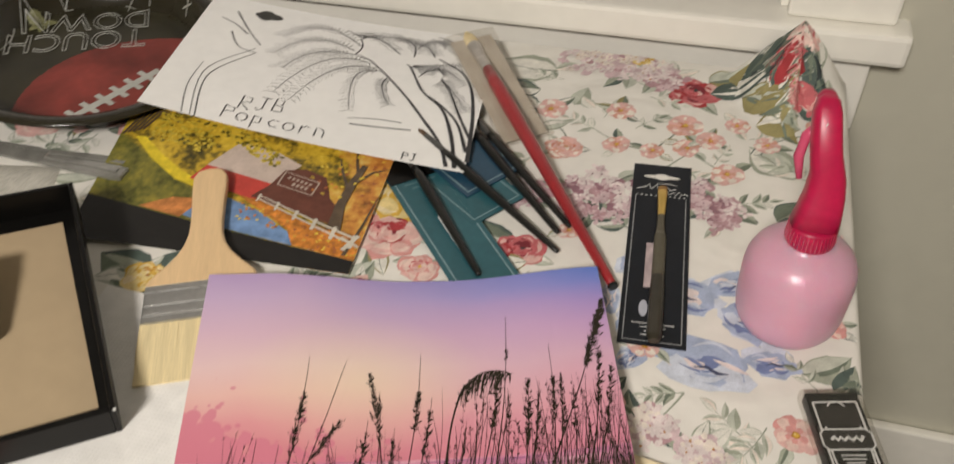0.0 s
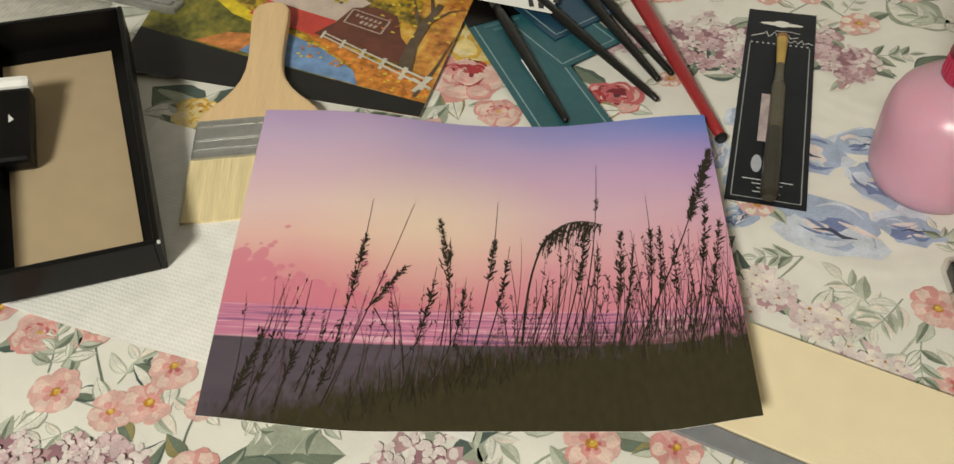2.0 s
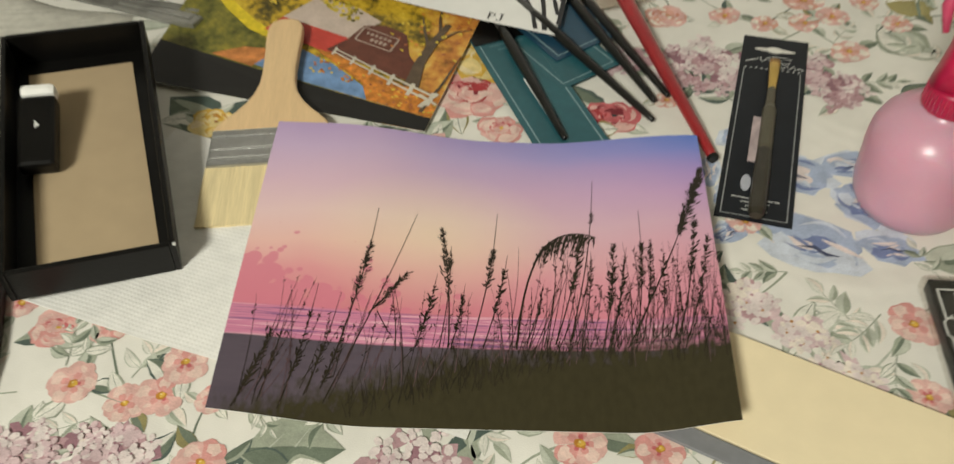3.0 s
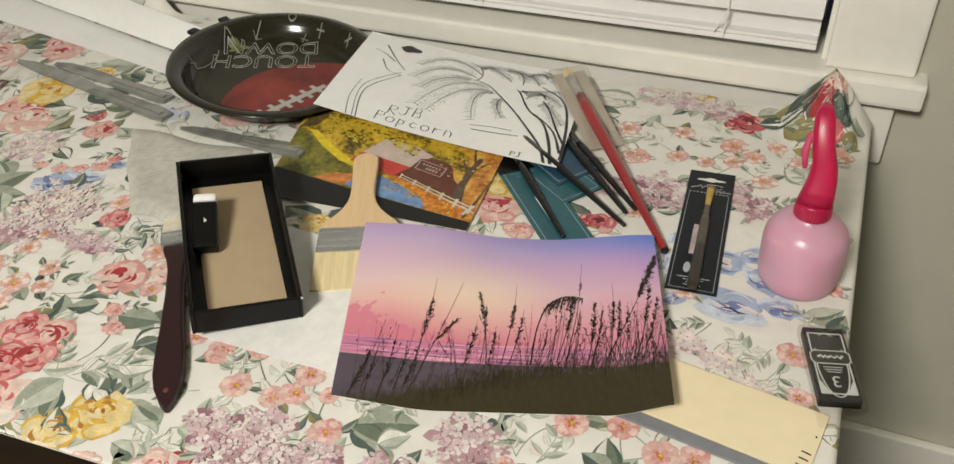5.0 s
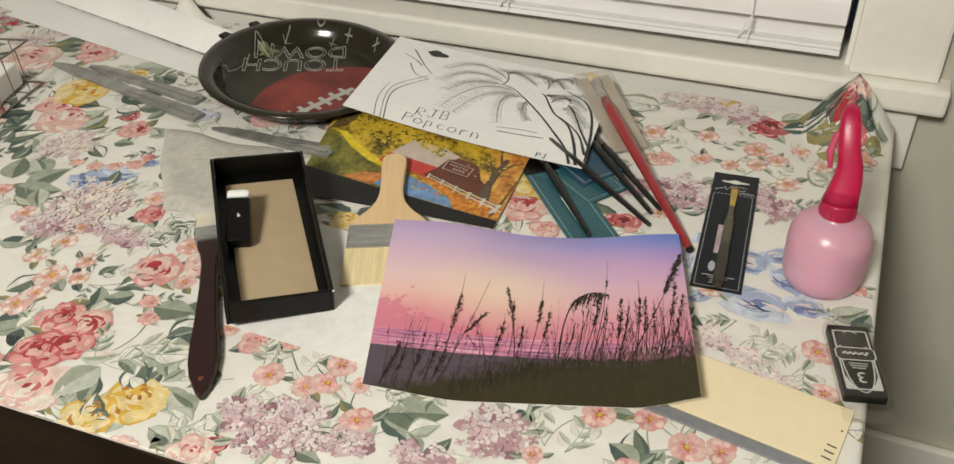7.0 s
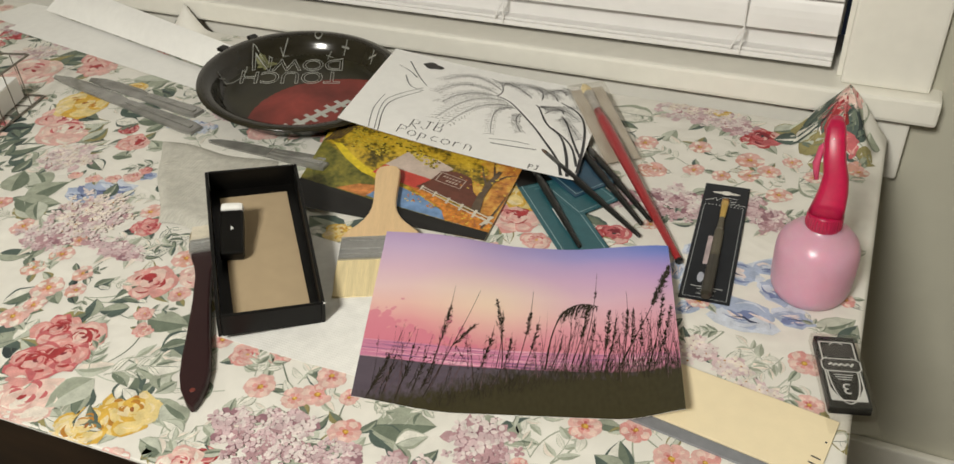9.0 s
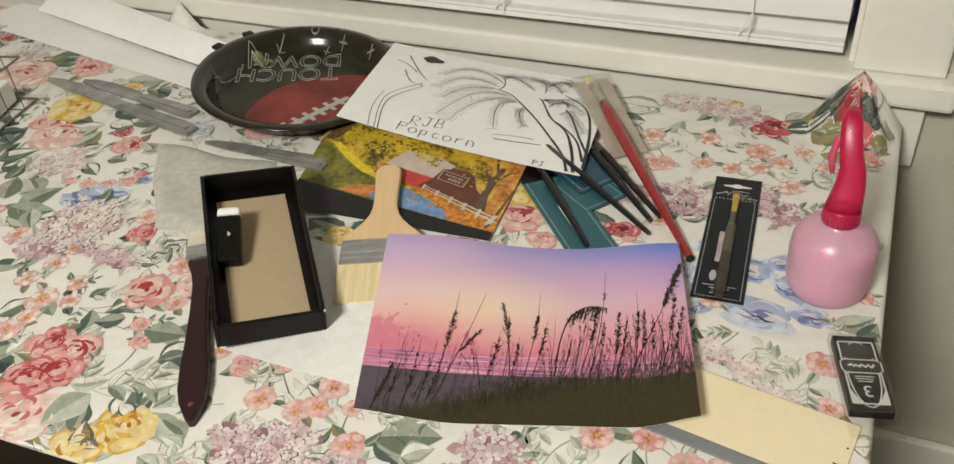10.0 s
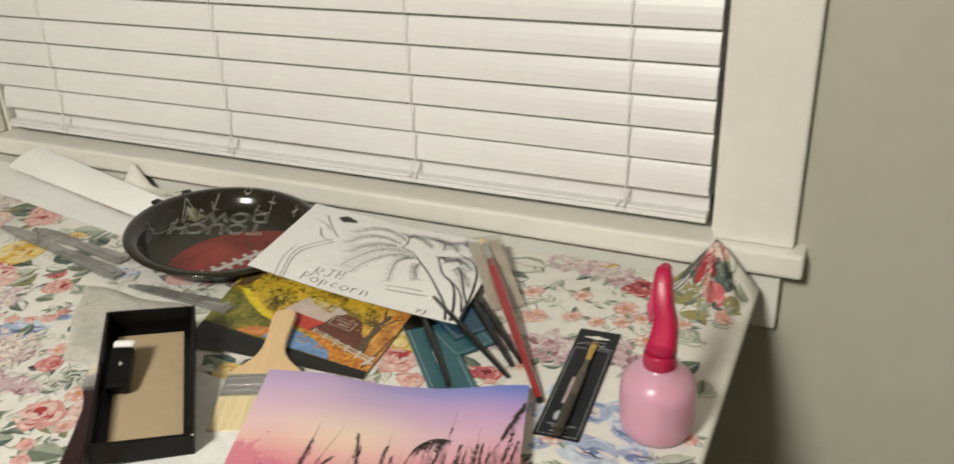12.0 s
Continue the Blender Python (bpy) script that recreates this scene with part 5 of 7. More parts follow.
part("name_plaque", bm, panel_mat, small, "dark plaque with white script strokes")

# ---- spray bottle ----
bottle = thing("spray_bottle", pose(0.1935, 0.6995, TOP + 0.0008, 0, 0, 0), "pink frosted plastic spray bottle with a red trigger head", "spray bottle")
prof = [(0, 0.001), (0.027, 0.0), (0.0315, 0.0025), (0.0348, 0.009), (0.0362, 0.018), (0.0368, 0.046), (0.0360, 0.0545), (0.0330, 0.0625), (0.0270, 0.0692), (0.0185, 0.0745), (0.0156, 0.0765), (0.0150, 0.0790), (0, 0.0795)]
part("body", lathed(prof, 64), PINK_BODY, bottle, "pink frosted bottle body", smooth=True)
part("liquid", lathed([(0, 0.004), (0.030, 0.004), (0.0332, 0.012), (0.0340, 0.048), (0, 0.0485)], 48), mat("pink_liquid", (0.96, 0.58, 0.66), 0.15, 0.02, 6, sss=0.6), bottle, "cloudy liquid seen through the plastic", smooth=True)
bm = lathed([(0, 0.0768), (0.0152, 0.0768), (0.0158, 0.0778), (0.0151, 0.0900), (0.0145, 0.0912), (0.0138, 0.0918), (0, 0.0918)], 48)
collar = part("collar", bm, RED_SPRAY, bottle, "ribbed red screw collar", smooth=True)
bm = bmesh.new()
for k in range(36):
    a = 2 * math.pi * k / 36
    rod(bm, [(0.0156 * math.cos(a), 0.0156 * math.sin(a), 0.079), (0.0150 * math.cos(a), 0.0150 * math.sin(a), 0.0895)], [0.0005, 0.0005], 5)
part("ribs", bm, RED_SPRAY, collar)
# head: a tapered neck bending into a long housing that points to the window
bm = bmesh.new()
path_ = [((0, 0.000, 0.0900), 0.0150, 0.0140), ((0.001, 0.003, 0.1000), 0.0136, 0.0130), ((0.0018, 0.007, 0.110), 0.0122, 0.0124), ((0.0012, 0.011, 0.122), 0.0106, 0.0120), ((-0.003, 0.016, 0.136), 0.0095, 0.0116), ((-0.0055, 0.022, 0.148), 0.0090, 0.0110), ((-0.0070, 0.028, 0.157), 0.0084, 0.0098), ((-0.0075, 0.032, 0.1625), 0.0066, 0.0076), ((-0.0076, 0.034, 0.165), 0.0034, 0.0040)]
rings = []
for i, (p, hx, hy) in enumerate(path_):
    d = (Vector(path_[min(i + 1, len(path_) - 1)][0]) - Vector(path_[max(i - 1, 0)][0])).normalized()
    up = Vector((1, 0, 0)).cross(d).normalized()
    ring = []
    for k in range(24):
        a = 2 * math.pi * k / 24
        c_, s_ = math.cos(a), math.sin(a)
        ring.append(bm.verts.new(Vector(p) + Vector((1, 0, 0)) * hx * math.copysign(abs(c_) ** 0.55, c_) + up * hy * math.copysign(abs(s_) ** 0.55, s_)))
    rings.append(ring)
for a, b in zip(rings, rings[1:]):
    for k in range(24):
        bm.faces.new((a[k], a[(k + 1) % 24], b[(k + 1) % 24], b[k]))
bm.faces.new(rings[-1])
bm.faces.new(rings[0][::-1])
bmesh.ops.recalc_face_normals(bm, faces=bm.faces)
part("head", bm, RED_SPRAY, bottle, "glossy red sprayer head", smooth=True)
bm = rodded([(-0.009, 0.028, 0.148), (-0.015, 0.027, 0.138), (-0.0170, 0.022, 0.125), (-0.014, 0.016, 0.112)], [0.0030, 0.0038, 0.0034, 0.0020], 10, 0.7)
part("trigger", bm, mat("pale_red_plastic", (0.72, 0.10, 0.20), 0.25, 0.05, trans=0.3), bottle, "paler red trigger lever", smooth=True)
bm = lathed([(0, -0.004), (0.0055, -0.004), (0.0065, 0), (0.0055, 0.005), (0, 0.005)], 20)
bmesh.ops.rotate(bm, verts=bm.verts, matrix=Matrix.Rotation(radians(90), 3, "X"))
nz = part("nozzle", bm, RED_SPRAY, bottle, smooth=True)
nz.location = (-0.0076, 0.036, 0.160)
bm = bmesh.new()
prism(bm, [(-0.002, -0.0045), (0.0, -0.001), (0.004, 0.0), (0.0, 0.001), (-0.001, 0.005), (-0.002, 0.001)], 0, 0.0004)
mk = part("head_mark", bm, WHITE_LINE, bottle, "small pale mark")
mk.matrix_local = pose(-0.006, 0.0130, 0.1525, 62, 0, 0)

# ---- party plate ----
plate = thing("party_plate", pose(-0.4825, 0.8735, TOP + 0.0103, 0, 5.5, 0), "round black party plate with a red football print and white lettering", "plate")
prof = [(0, 0.0), (0.101, 0.0), (0.108, 0.003), (0.1145, 0.014), (0.1205, 0.0245), (0.1285, 0.0275), (0.1365, 0.0265), (0.1378, 0.0245), (0.1360, 0.0235), (0.1285, 0.0245), (0.1215, 0.0215), (0.1155, 0.0115), (0.109, 0.0005), (0.106, -0.0007), (0, -0.0007)]
part("dish", lathed(prof, 96), PLATE_BLACK, plate, smooth=True)


def on_plate(x, y):
    r = math.hypot(x, y)
    if r < 0.101:
        z = 0.0
    elif r < 0.108:
        z = 0.003 * (r - 0.101) / 0.007
    elif r < 0.1145:
        z = 0.003 + 0.011 * (r - 0.108) / 0.0065
    elif r < 0.1205:
        z = 0.014 + 0.0105 * (r - 0.1145) / 0.006
    else:
        z = 0.0245 + 0.003 * min((r - 0.1205) / 0.008, 1)
    return (x, y, z)


def disc_patch(name, inside, material, lift, cell=0.004, label=""):
    """A printed area of the plate: the cells of a fine grid that lie inside a shape."""
    bm = bmesh.new()
    n = int(0.14 / cell)
    vs = {}
    for j in range(-n, n):
        for i in range(-n, n):
            if inside((i + 0.5) * cell, (j + 0.5) * cell):
                q = []
                for a, b in ((i, j), (i + 1, j), (i + 1, j + 1), (i, j + 1)):
                    if (a, b) not in vs:
                        p = on_plate(a * cell, b * cell)
                        vs[(a, b)] = bm.verts.new((p[0], p[1], p[2] + lift))
                    q.append(vs[(a, b)])
                bm.faces.new(q)
    part(name, bm, material, plate, label, smooth=True)


disc_patch("field_print", lambda x, y: math.hypot(x, y) < 0.1065, PLATE_GREEN, 0.0005, 0.003, "dark green printed field")
FA = radians(71)


def football(x, y):
    u, v = (x - 0.050) * math.cos(FA) + (y + 0.036) * math.sin(FA), -(x - 0.050) * math.sin(FA) + (y + 0.036) * math.cos(FA)
    return abs(u) < 0.116 and abs(v) < 0.082 * (1 - (u / 0.116) ** 2) ** 0.75 + 0.002 and math.hypot(x, y) < 0.1062


disc_patch("football_print", football, PLATE_RED, 0.0010, 0.0015, "red printed football")
bm = bmesh.new()
ldir = (math.cos(FA), math.sin(FA))
lx0, ly0 = 0.048, -0.042
stroke(bm, [(lx0 + ldir[0] * s, ly0 + ldir[1] * s) for s in (-0.060, -0.03, 0.0, 0.03, 0.055)], [0.008] * 5, on_plate, 0, 0.0016)
for s in (-0.045, -0.028, -0.011, 0.006, 0.023, 0.040):
    stroke(bm, [(lx0 + ldir[0] * s - ldir[1] * w, ly0 + ldir[1] * s + ldir[0] * w) for w in (-0.012, 0, 0.012)], [0.006] * 3, on_plate, 0, 0.0018)
part("lace_print", bm, PLATE_WHITE, plate, "white printed football laces")
for text, size, px_, py_ in (("TOUCH", 0.0390, -0.040, 0.0275), ("DOWN", 0.0385, -0.050, 0.0640)):
    ob = words("lettering", text, size, pose(0, 0, 0), PLATE_WHITE, plate, 0.0005, label="white outlined word " + text)
    turn_ = pose(px_, py_, 0, 0, 0, 208)
    for vtx in ob.data.vertices:
        q = turn_ @ Vector((vtx.co.x, vtx.co.y * 1.2, 0))
        vtx.co = (q.x, q.y, on_plate(q.x, q.y)[2] + 0.0016 + vtx.co.z)
bm = bmesh.new()
# play marks on the side wall: crosses, rings and an arrow
for a, r in ((91, 0.115), (102, 0.105), (66, 0.116), (198, 0.112)):
    x, y = r * math.cos(radians(a)), r * math.sin(radians(a))
    stroke(bm, [(x - 0.006, y), (x + 0.006, y)], [0.0014] * 2, on_plate, 0, 0.0016)
    stroke(bm, [(x, y - 0.006), (x, y + 0.006)], [0.0014] * 2, on_plate, 0, 0.0016)
for a, r in ((112, 0.124),):
    x, y = r * math.cos(radians(a)), r * math.sin(radians(a))
    stroke(bm, arc(x, y, 0.0052, 0.0052, 0, 360, 16), [0.0013] * 16, on_plate, 0, 0.0016)
stroke(bm, [(-0.081, 0.088), (-0.080, 0.070)], [0.0014] * 2, on_plate, 0, 0.0016)
stroke(bm, [(-0.086, 0.075), (-0.080, 0.070), (-0.074, 0.076)], [0.0014] * 3, on_plate, 0, 0.0016)
stroke(bm, curve((-0.106, 0.020), (-0.092, -0.005), (-0.102, -0.035)), [0.0016] * 14, on_plate, 0, 0.0016)
part("play_marks", bm, mat("plate_chalk", (0.22, 0.22, 0.19), 0.5, 0.2), plate, "faint white play-chart marks")["kind"] = "stuff"
bm = bmesh.new()
random.seed(21)
ring_pts = blob(-0.089, 0.039, 0.015, 0.012, 20, 18, 0.45)
for q, s in ((ring_pts, 0.0022), ([(x * 0.6 - 0.034, y * 0.6 + 0.018) for x, y in ring_pts], 0.0034)):
    patch(bm, q, on_plate, 0, s)
part("dried_paint", bm, DRIED, plate, "crust of dried olive paint")
for a in (152, 172):
    bm = boxed(-0.012, -0.007, 0.0205, 0.006, 0.007, 0.0255, 0.0015)
    tb = part("rim_tab", bm, BLACK_PAPER, plate, "small black rim tab")
    tb.matrix_local = pose(0.139 * math.cos(radians(a)), 0.139 * math.sin(radians(a)), 0, 0, 0, a + 180)

# ---- folded white paper by the sill ----
folded = thing("folded_paper", pose(0, 0, 0), "long folded sheet of white paper leaning by the window sill", "paper")
near = Sheet((-1.100, 0.925, 0.7525), (-0.650, 0.848, 0.7525), (-0.662, 0.898, 0.7560), (-1.085, 0.995, 0.7560), lambda u, v: (0, 0, 0.0012 * math.sin(5 * u) * v))
part("near_fold", near.mesh(24, 3, 0.0006), [WHITE_PAPER, WHITE_PAPER], folded)
far = Sheet((-1.080, 0.9905, 0.7615), (-0.655, 0.8935, 0.7615), (-0.612, 0.910, 0.7930), (-1.030, 1.0260, 0.7950), lambda u, v: (0, 0, 0.005 * math.sin(math.pi * v)))
part("far_fold", far.mesh(24, 8, 0.0006), [WHITE_PAPER, WHITE_PAPER], folded)
back = Sheet((-1.030, 1.0265, 0.7945), (-0.612, 0.9105, 0.7925), (-0.620, 0.935, 0.7540), (-1.025, 1.0290, 0.7560))
part("back_fold", back.mesh(24, 3, 0.0006), [WHITE_PAPER, WHITE_PAPER], folded)
under = Sheet((-1.180, 0.955, 0.7520), (-1.060, 0.935, 0.7520), (-1.060, 1.018, 0.7530), (-1.150, 1.020, 0.7540))
part("under_sheet", under.mesh(10, 4, 0.0006), [WHITE_PAPER, WHITE_PAPER], folded)


# ---- clear plastic knives ----
def plastic_knife(m, label, long=1.0, wide=1.0):
    t = thing("plastic_knife", m, label, "knife", "plastic cutlery")
    fit_to = lambda pts: [(x * wide, y * long) for x, y in pts]
    handle = [(-0.0065, 0), (0.0065, 0), (0.0085, 0.01), (0.0075, 0.05), (0.0060, 0.085), (-0.0060, 0.085), (-0.0075, 0.05), (-0.0085, 0.01)]
    part("handle", prismed(fit_to(handle), 0.0008, 0.0052, 0.0016), KNIFE, t)
    rib = [(-0.0022, 0.006), (0.0022, 0.006), (0.0016, 0.082), (-0.0016, 0.082)]
    part("rib", prismed(fit_to(rib), 0.0053, 0.0066, 0.0005), KNIFE, t)
    blade = [(-0.0060, 0.0852), (0.0060, 0.0852), (0.0090, 0.10), (0.0095, 0.14), (0.0075, 0.165), (0.0020, 0.182), (-0.0030, 0.178), (-0.0055, 0.15)]
    part("blade", prismed(fit_to(blade), 0.0010, 0.0030, 0.0006), KNIFE, t)
    return t


plastic_knife(pose(-0.567, 0.750, TOP + 0.0005, 0, 0, 78.9), "clear grey plastic knife on the cloth", 1.77, 1.5)
plastic_knife(pose(-0.594, 0.788, TOP + 0.0005, 0.4, 0, 82.0), "clear grey plastic knife crossing another", 1.25, 1.45)
plastic_knife(pose(-0.356, 0.737, TOP + 0.0035, -0.8, 0, 91), "clear plastic knife lying behind the tray")
plastic_knife(pose(-0.352, 0.722, TOP + 0.0075, -1.5, 0, 87), "clear plastic knife lying on the rag")

# ---- wire basket with papers ----
basket = thing("wire_basket", pose(-0.845, 0.758, TOP, 0, 0, 13), "thin dark wire basket holding white packets", "basket")
for zz in (0.066, 0.003):
    part("rim", rodded([(0, 0, zz), (0, -0.26, zz), (-0.30, -0.26, zz), (-0.30, 0, zz), (0, 0, zz)], [0.0015] * 5, 8), WIRE, basket)
for k in range(1, 9):
    part("wire", rodded([(0, -0.029 * k, 0.066), (0.0, -0.029 * k, 0.002), (-0.30, -0.029 * k, 0.002), (-0.30, -0.029 * k, 0.066)], [0.0009] * 4, 6), WIRE, basket)
for k in range(1, 10):
    part("wire", rodded([(-0.030 * k, 0, 0.066), (-0.030 * k, 0, 0.002), (-0.030 * k, -0.26, 0.002), (-0.030 * k, -0.26, 0.066)], [0.0009] * 4, 6), WIRE, basket)
packet = thing("paper_packet", pose(-0.895, 0.676, TOP + 0.0045, 0, 0, 20), "white printed packet lying in the wire basket", "packet")
part("packet", boxed(-0.085, -0.055, 0, 0.050, 0.055, 0.032, 0.003), WHITE_PAPER, packet)
bm = bmesh.new()
for k, w in enumerate((0.022, 0.014, 0.026)):
    box(bm, 0.012, 0.030 - 0.008 * k, 0.0322, 0.012 + w, 0.0325 - 0.008 * k, 0.0324)
part("print_bars", bm, INK_SOFT, packet)

for ob in scene.objects:
    if ob.type == "MESH" and ob.data.materials and ob.data.materials[0] in (SMOKE_CLEAR, KNIFE, GLASS):
        ob.visible_shadow = False


# ---- the cloth's printed flowers ----
INKS = {
    "cream": (0.74, 0.66, 0.58), "blush": (0.66, 0.40, 0.36), "pink": (0.62, 0.29, 0.265), "rose": (0.50, 0.12, 0.13), "red": (0.36, 0.035, 0.04), "wine": (0.20, 0.02, 0.03),
    "peach": (0.62, 0.33, 0.26), "coral": (0.55, 0.20, 0.13), "gold": (0.62, 0.38, 0.06), "amber": (0.44, 0.19, 0.022), "lemon": (0.70, 0.55, 0.24),
    "mauve": (0.44, 0.27, 0.29), "lilac": (0.59, 0.44, 0.455), "haze": (0.69, 0.60, 0.58), "plum": (0.29, 0.15, 0.18),
    "blue": (0.16, 0.20, 0.36), "sky": (0.36, 0.42, 0.56), "ice": (0.56, 0.60, 0.68), "navy": (0.05, 0.06, 0.12),
    "sage": (0.32, 0.345, 0.27), "moss": (0.14, 0.17, 0.125), "deep": (0.075, 0.105, 0.09), "mist": (0.48, 0.50, 0.42), "olive": (0.27, 0.235, 0.10), "ink": (0.03, 0.04, 0.04), "shell": (0.71, 0.52, 0.455), "butter": (0.73, 0.60, 0.36), "rust": (0.30, 0.10, 0.02), "bare": (0.70, 0.68, 0.61),
}
SLOT = {k: i for i, k in enumerate(INKS)}
PRINT_MATS = [mat("print_" + k, c, 0.8, 0.16, 90, 0.3, 900, fine=0.08) for k, c in INKS.items()]
random.seed(33)


class Motif:
    """Printed shapes of one motif, laid on the cloth in order, each a hair above the last."""
    count = 0
    seeds = []

    def __init__(self, x, y, r):
        Motif.count += 1
        Motif.seeds.append((x, y, r))
        self.bm, self.k, self.base = bmesh.new(), 0, 0.00012 if r == 0 else 0.00022 + 0.00003 * (Motif.count % 9)

    def lift(self):
        self.k += 1
        return self.base + (4e-6 if self.base > 0.0002 else 3e-7) * self.k

    def fill(self, pts, ink):
        patch(self.bm, pts, cloth_xyz, SLOT[ink], self.lift())

    def line(self, pts, w0, w1, ink):
        n = len(pts)
        stroke(self.bm, pts, [lerp(w0, w1, i / (n - 1)) for i in range(n)], cloth_xyz, SLOT[ink], self.lift())

    def brush(self, pts, w, ink):
        """One brush stroke, swelling in the middle and thin at both ends."""
        n = len(pts)
        stroke(self.bm, pts, [w * (0.12 + 0.88 * math.sin(math.pi * i / (n - 1))) for i in range(n)], cloth_xyz, SLOT[ink], self.lift())

    def done(self, name):
        part(name, self.bm, PRINT_MATS, cloth)["kind"] = "stuff"


def cloth_xyz(x, y):
    p = cloth_point(min(max(x, FX0 + 0.001), FX1 + 0.032), min(max(y, FY0 - 0.0022), FY1 - 0.001))
    return (p.x, p.y - (0.0005 if p.z < -0.0002 and y < FY0 else 0.0), p.z + (0.0012 if p.z > 0.0005 else 0.0))


def turned(x, y, ang, pts):
    c, s = math.cos(radians(ang)), math.sin(radians(ang))
    return [(x + u * c - v * s, y + u * s + v * c) for u, v in pts]


def petal_shape(length, width, notch=0.10, n=11):
    out = [(0.02 * length, 0)]
    for i in range(n):
        t = i / (n - 1)
        a = lerp(-100, 100, t)
        out.append((length * (0.62 + 0.38 * math.cos(radians(a)) - notch * math.exp(-((t - 0.5) / 0.09) ** 2)) + random.uniform(-0.02, 0.02) * length, width * math.sin(radians(a)) * random.uniform(0.94, 1.06)))
    return out


PALETTE = {
    "PINK": ("pink", "blush", "shell", "rose", "gold"), "PEACH": ("peach", "blush", "cream", "coral", "amber"), "RED": ("rose", "pink", "blush", "red", "red"),
    "PALE": ("blush", "shell", "cream", "rose", "red"), "GOLD": ("gold", "lemon", "butter", "amber", "rust"), "WINE": ("red", "rose", "blush", "wine", "ink"),
    "MAUVE": ("mauve", "lilac", "haze", "plum", "plum"), "BLUSH": ("lilac", "haze", "cream", "mauve", "amber"), "BLUE": ("sky", "ice", "haze", "blue", "navy"),
    "SAGE": ("sage", "mist", "moss"), "DEEP": ("deep", "moss", "sage"), "PALEG": ("mist", "cream", "sage"), "OLIVE": ("olive", "mist", "moss"), "NIGHT": ("deep", "moss", "ink"),
}


def collar_leaves(m, x, y, r, n, reach):
    """Leaves that show from under a flower."""
    t0 = random.uniform(0, 360)
    for i in range(n):
        a = t0 + 360 * i / n + random.uniform(-30, 30)
        l = r * random.uniform(1.1, 1.6)
        d = r * reach
        leaf_shapes(m, x + d * math.cos(radians(a)), y + d * math.sin(radians(a)), l, a + random.uniform(-25, 25), random.choice(("DEEP", "DEEP", "SAGE", "NIGHT", "OLIVE") if x < -0.45 else ("SAGE", "SAGE", "DEEP", "PALEG", "OLIVE")), 0.26)


def blossom(x, y, r, pal):
    """A five-petalled flower: pale petals, darker towards a yellow heart."""
    a, b, c, d, e = PALETTE[pal]
    m = Motif(x, y, r)
    t0 = random.uniform(0, 72)
    r *= 1.15
    collar_leaves(m, x, y, r, random.choice((2, 3)), 1.25)
    for i in range(5):
        ang = t0 + 72 * i + random.uniform(-9, 9)
        s = r * random.uniform(0.86, 1.14)
        m.fill(turned(x, y, ang, petal_shape(s, s * 0.53, 0.08)), a if random.random() < 0.25 else b)
        off = turned(x, y, ang, [(s * 0.62, s * random.uniform(-0.16, 0.16))])[0]
        m.fill(blob(off[0], off[1], s * 0.30, s * 0.26, ang, 10, 0.22), random.choice((b, c, c)))
        off = turned(x, y, ang, [(s * 0.66, s * random.uniform(-0.20, 0.20))])[0]
        m.fill(blob(off[0], off[1], s * 0.16, s * 0.10, ang + random.uniform(-40, 40), 8, 0.3), c)
        m.fill(turned(x, y, ang, petal_shape(s * 0.52, s * 0.15)), a)
        m.fill(turned(x, y, ang + random.uniform(-6, 6), petal_shape(s * 0.34, s * 0.08)), random.choice((a, a, d)))
    m.fill(blob(x, y, r * 0.19, r * 0.18, 0, 9, 0.25), "amber")
    m.fill(blob(x + r * 0.03, y + r * 0.03, r * 0.13, r * 0.12, 0, 8, 0.25), "gold")
    m.fill(blob(x - r * 0.03, y + r * 0.05, r * 0.05, r * 0.04, 0, 6, 0.2), "lemon")
    m.done("printed_blossom")


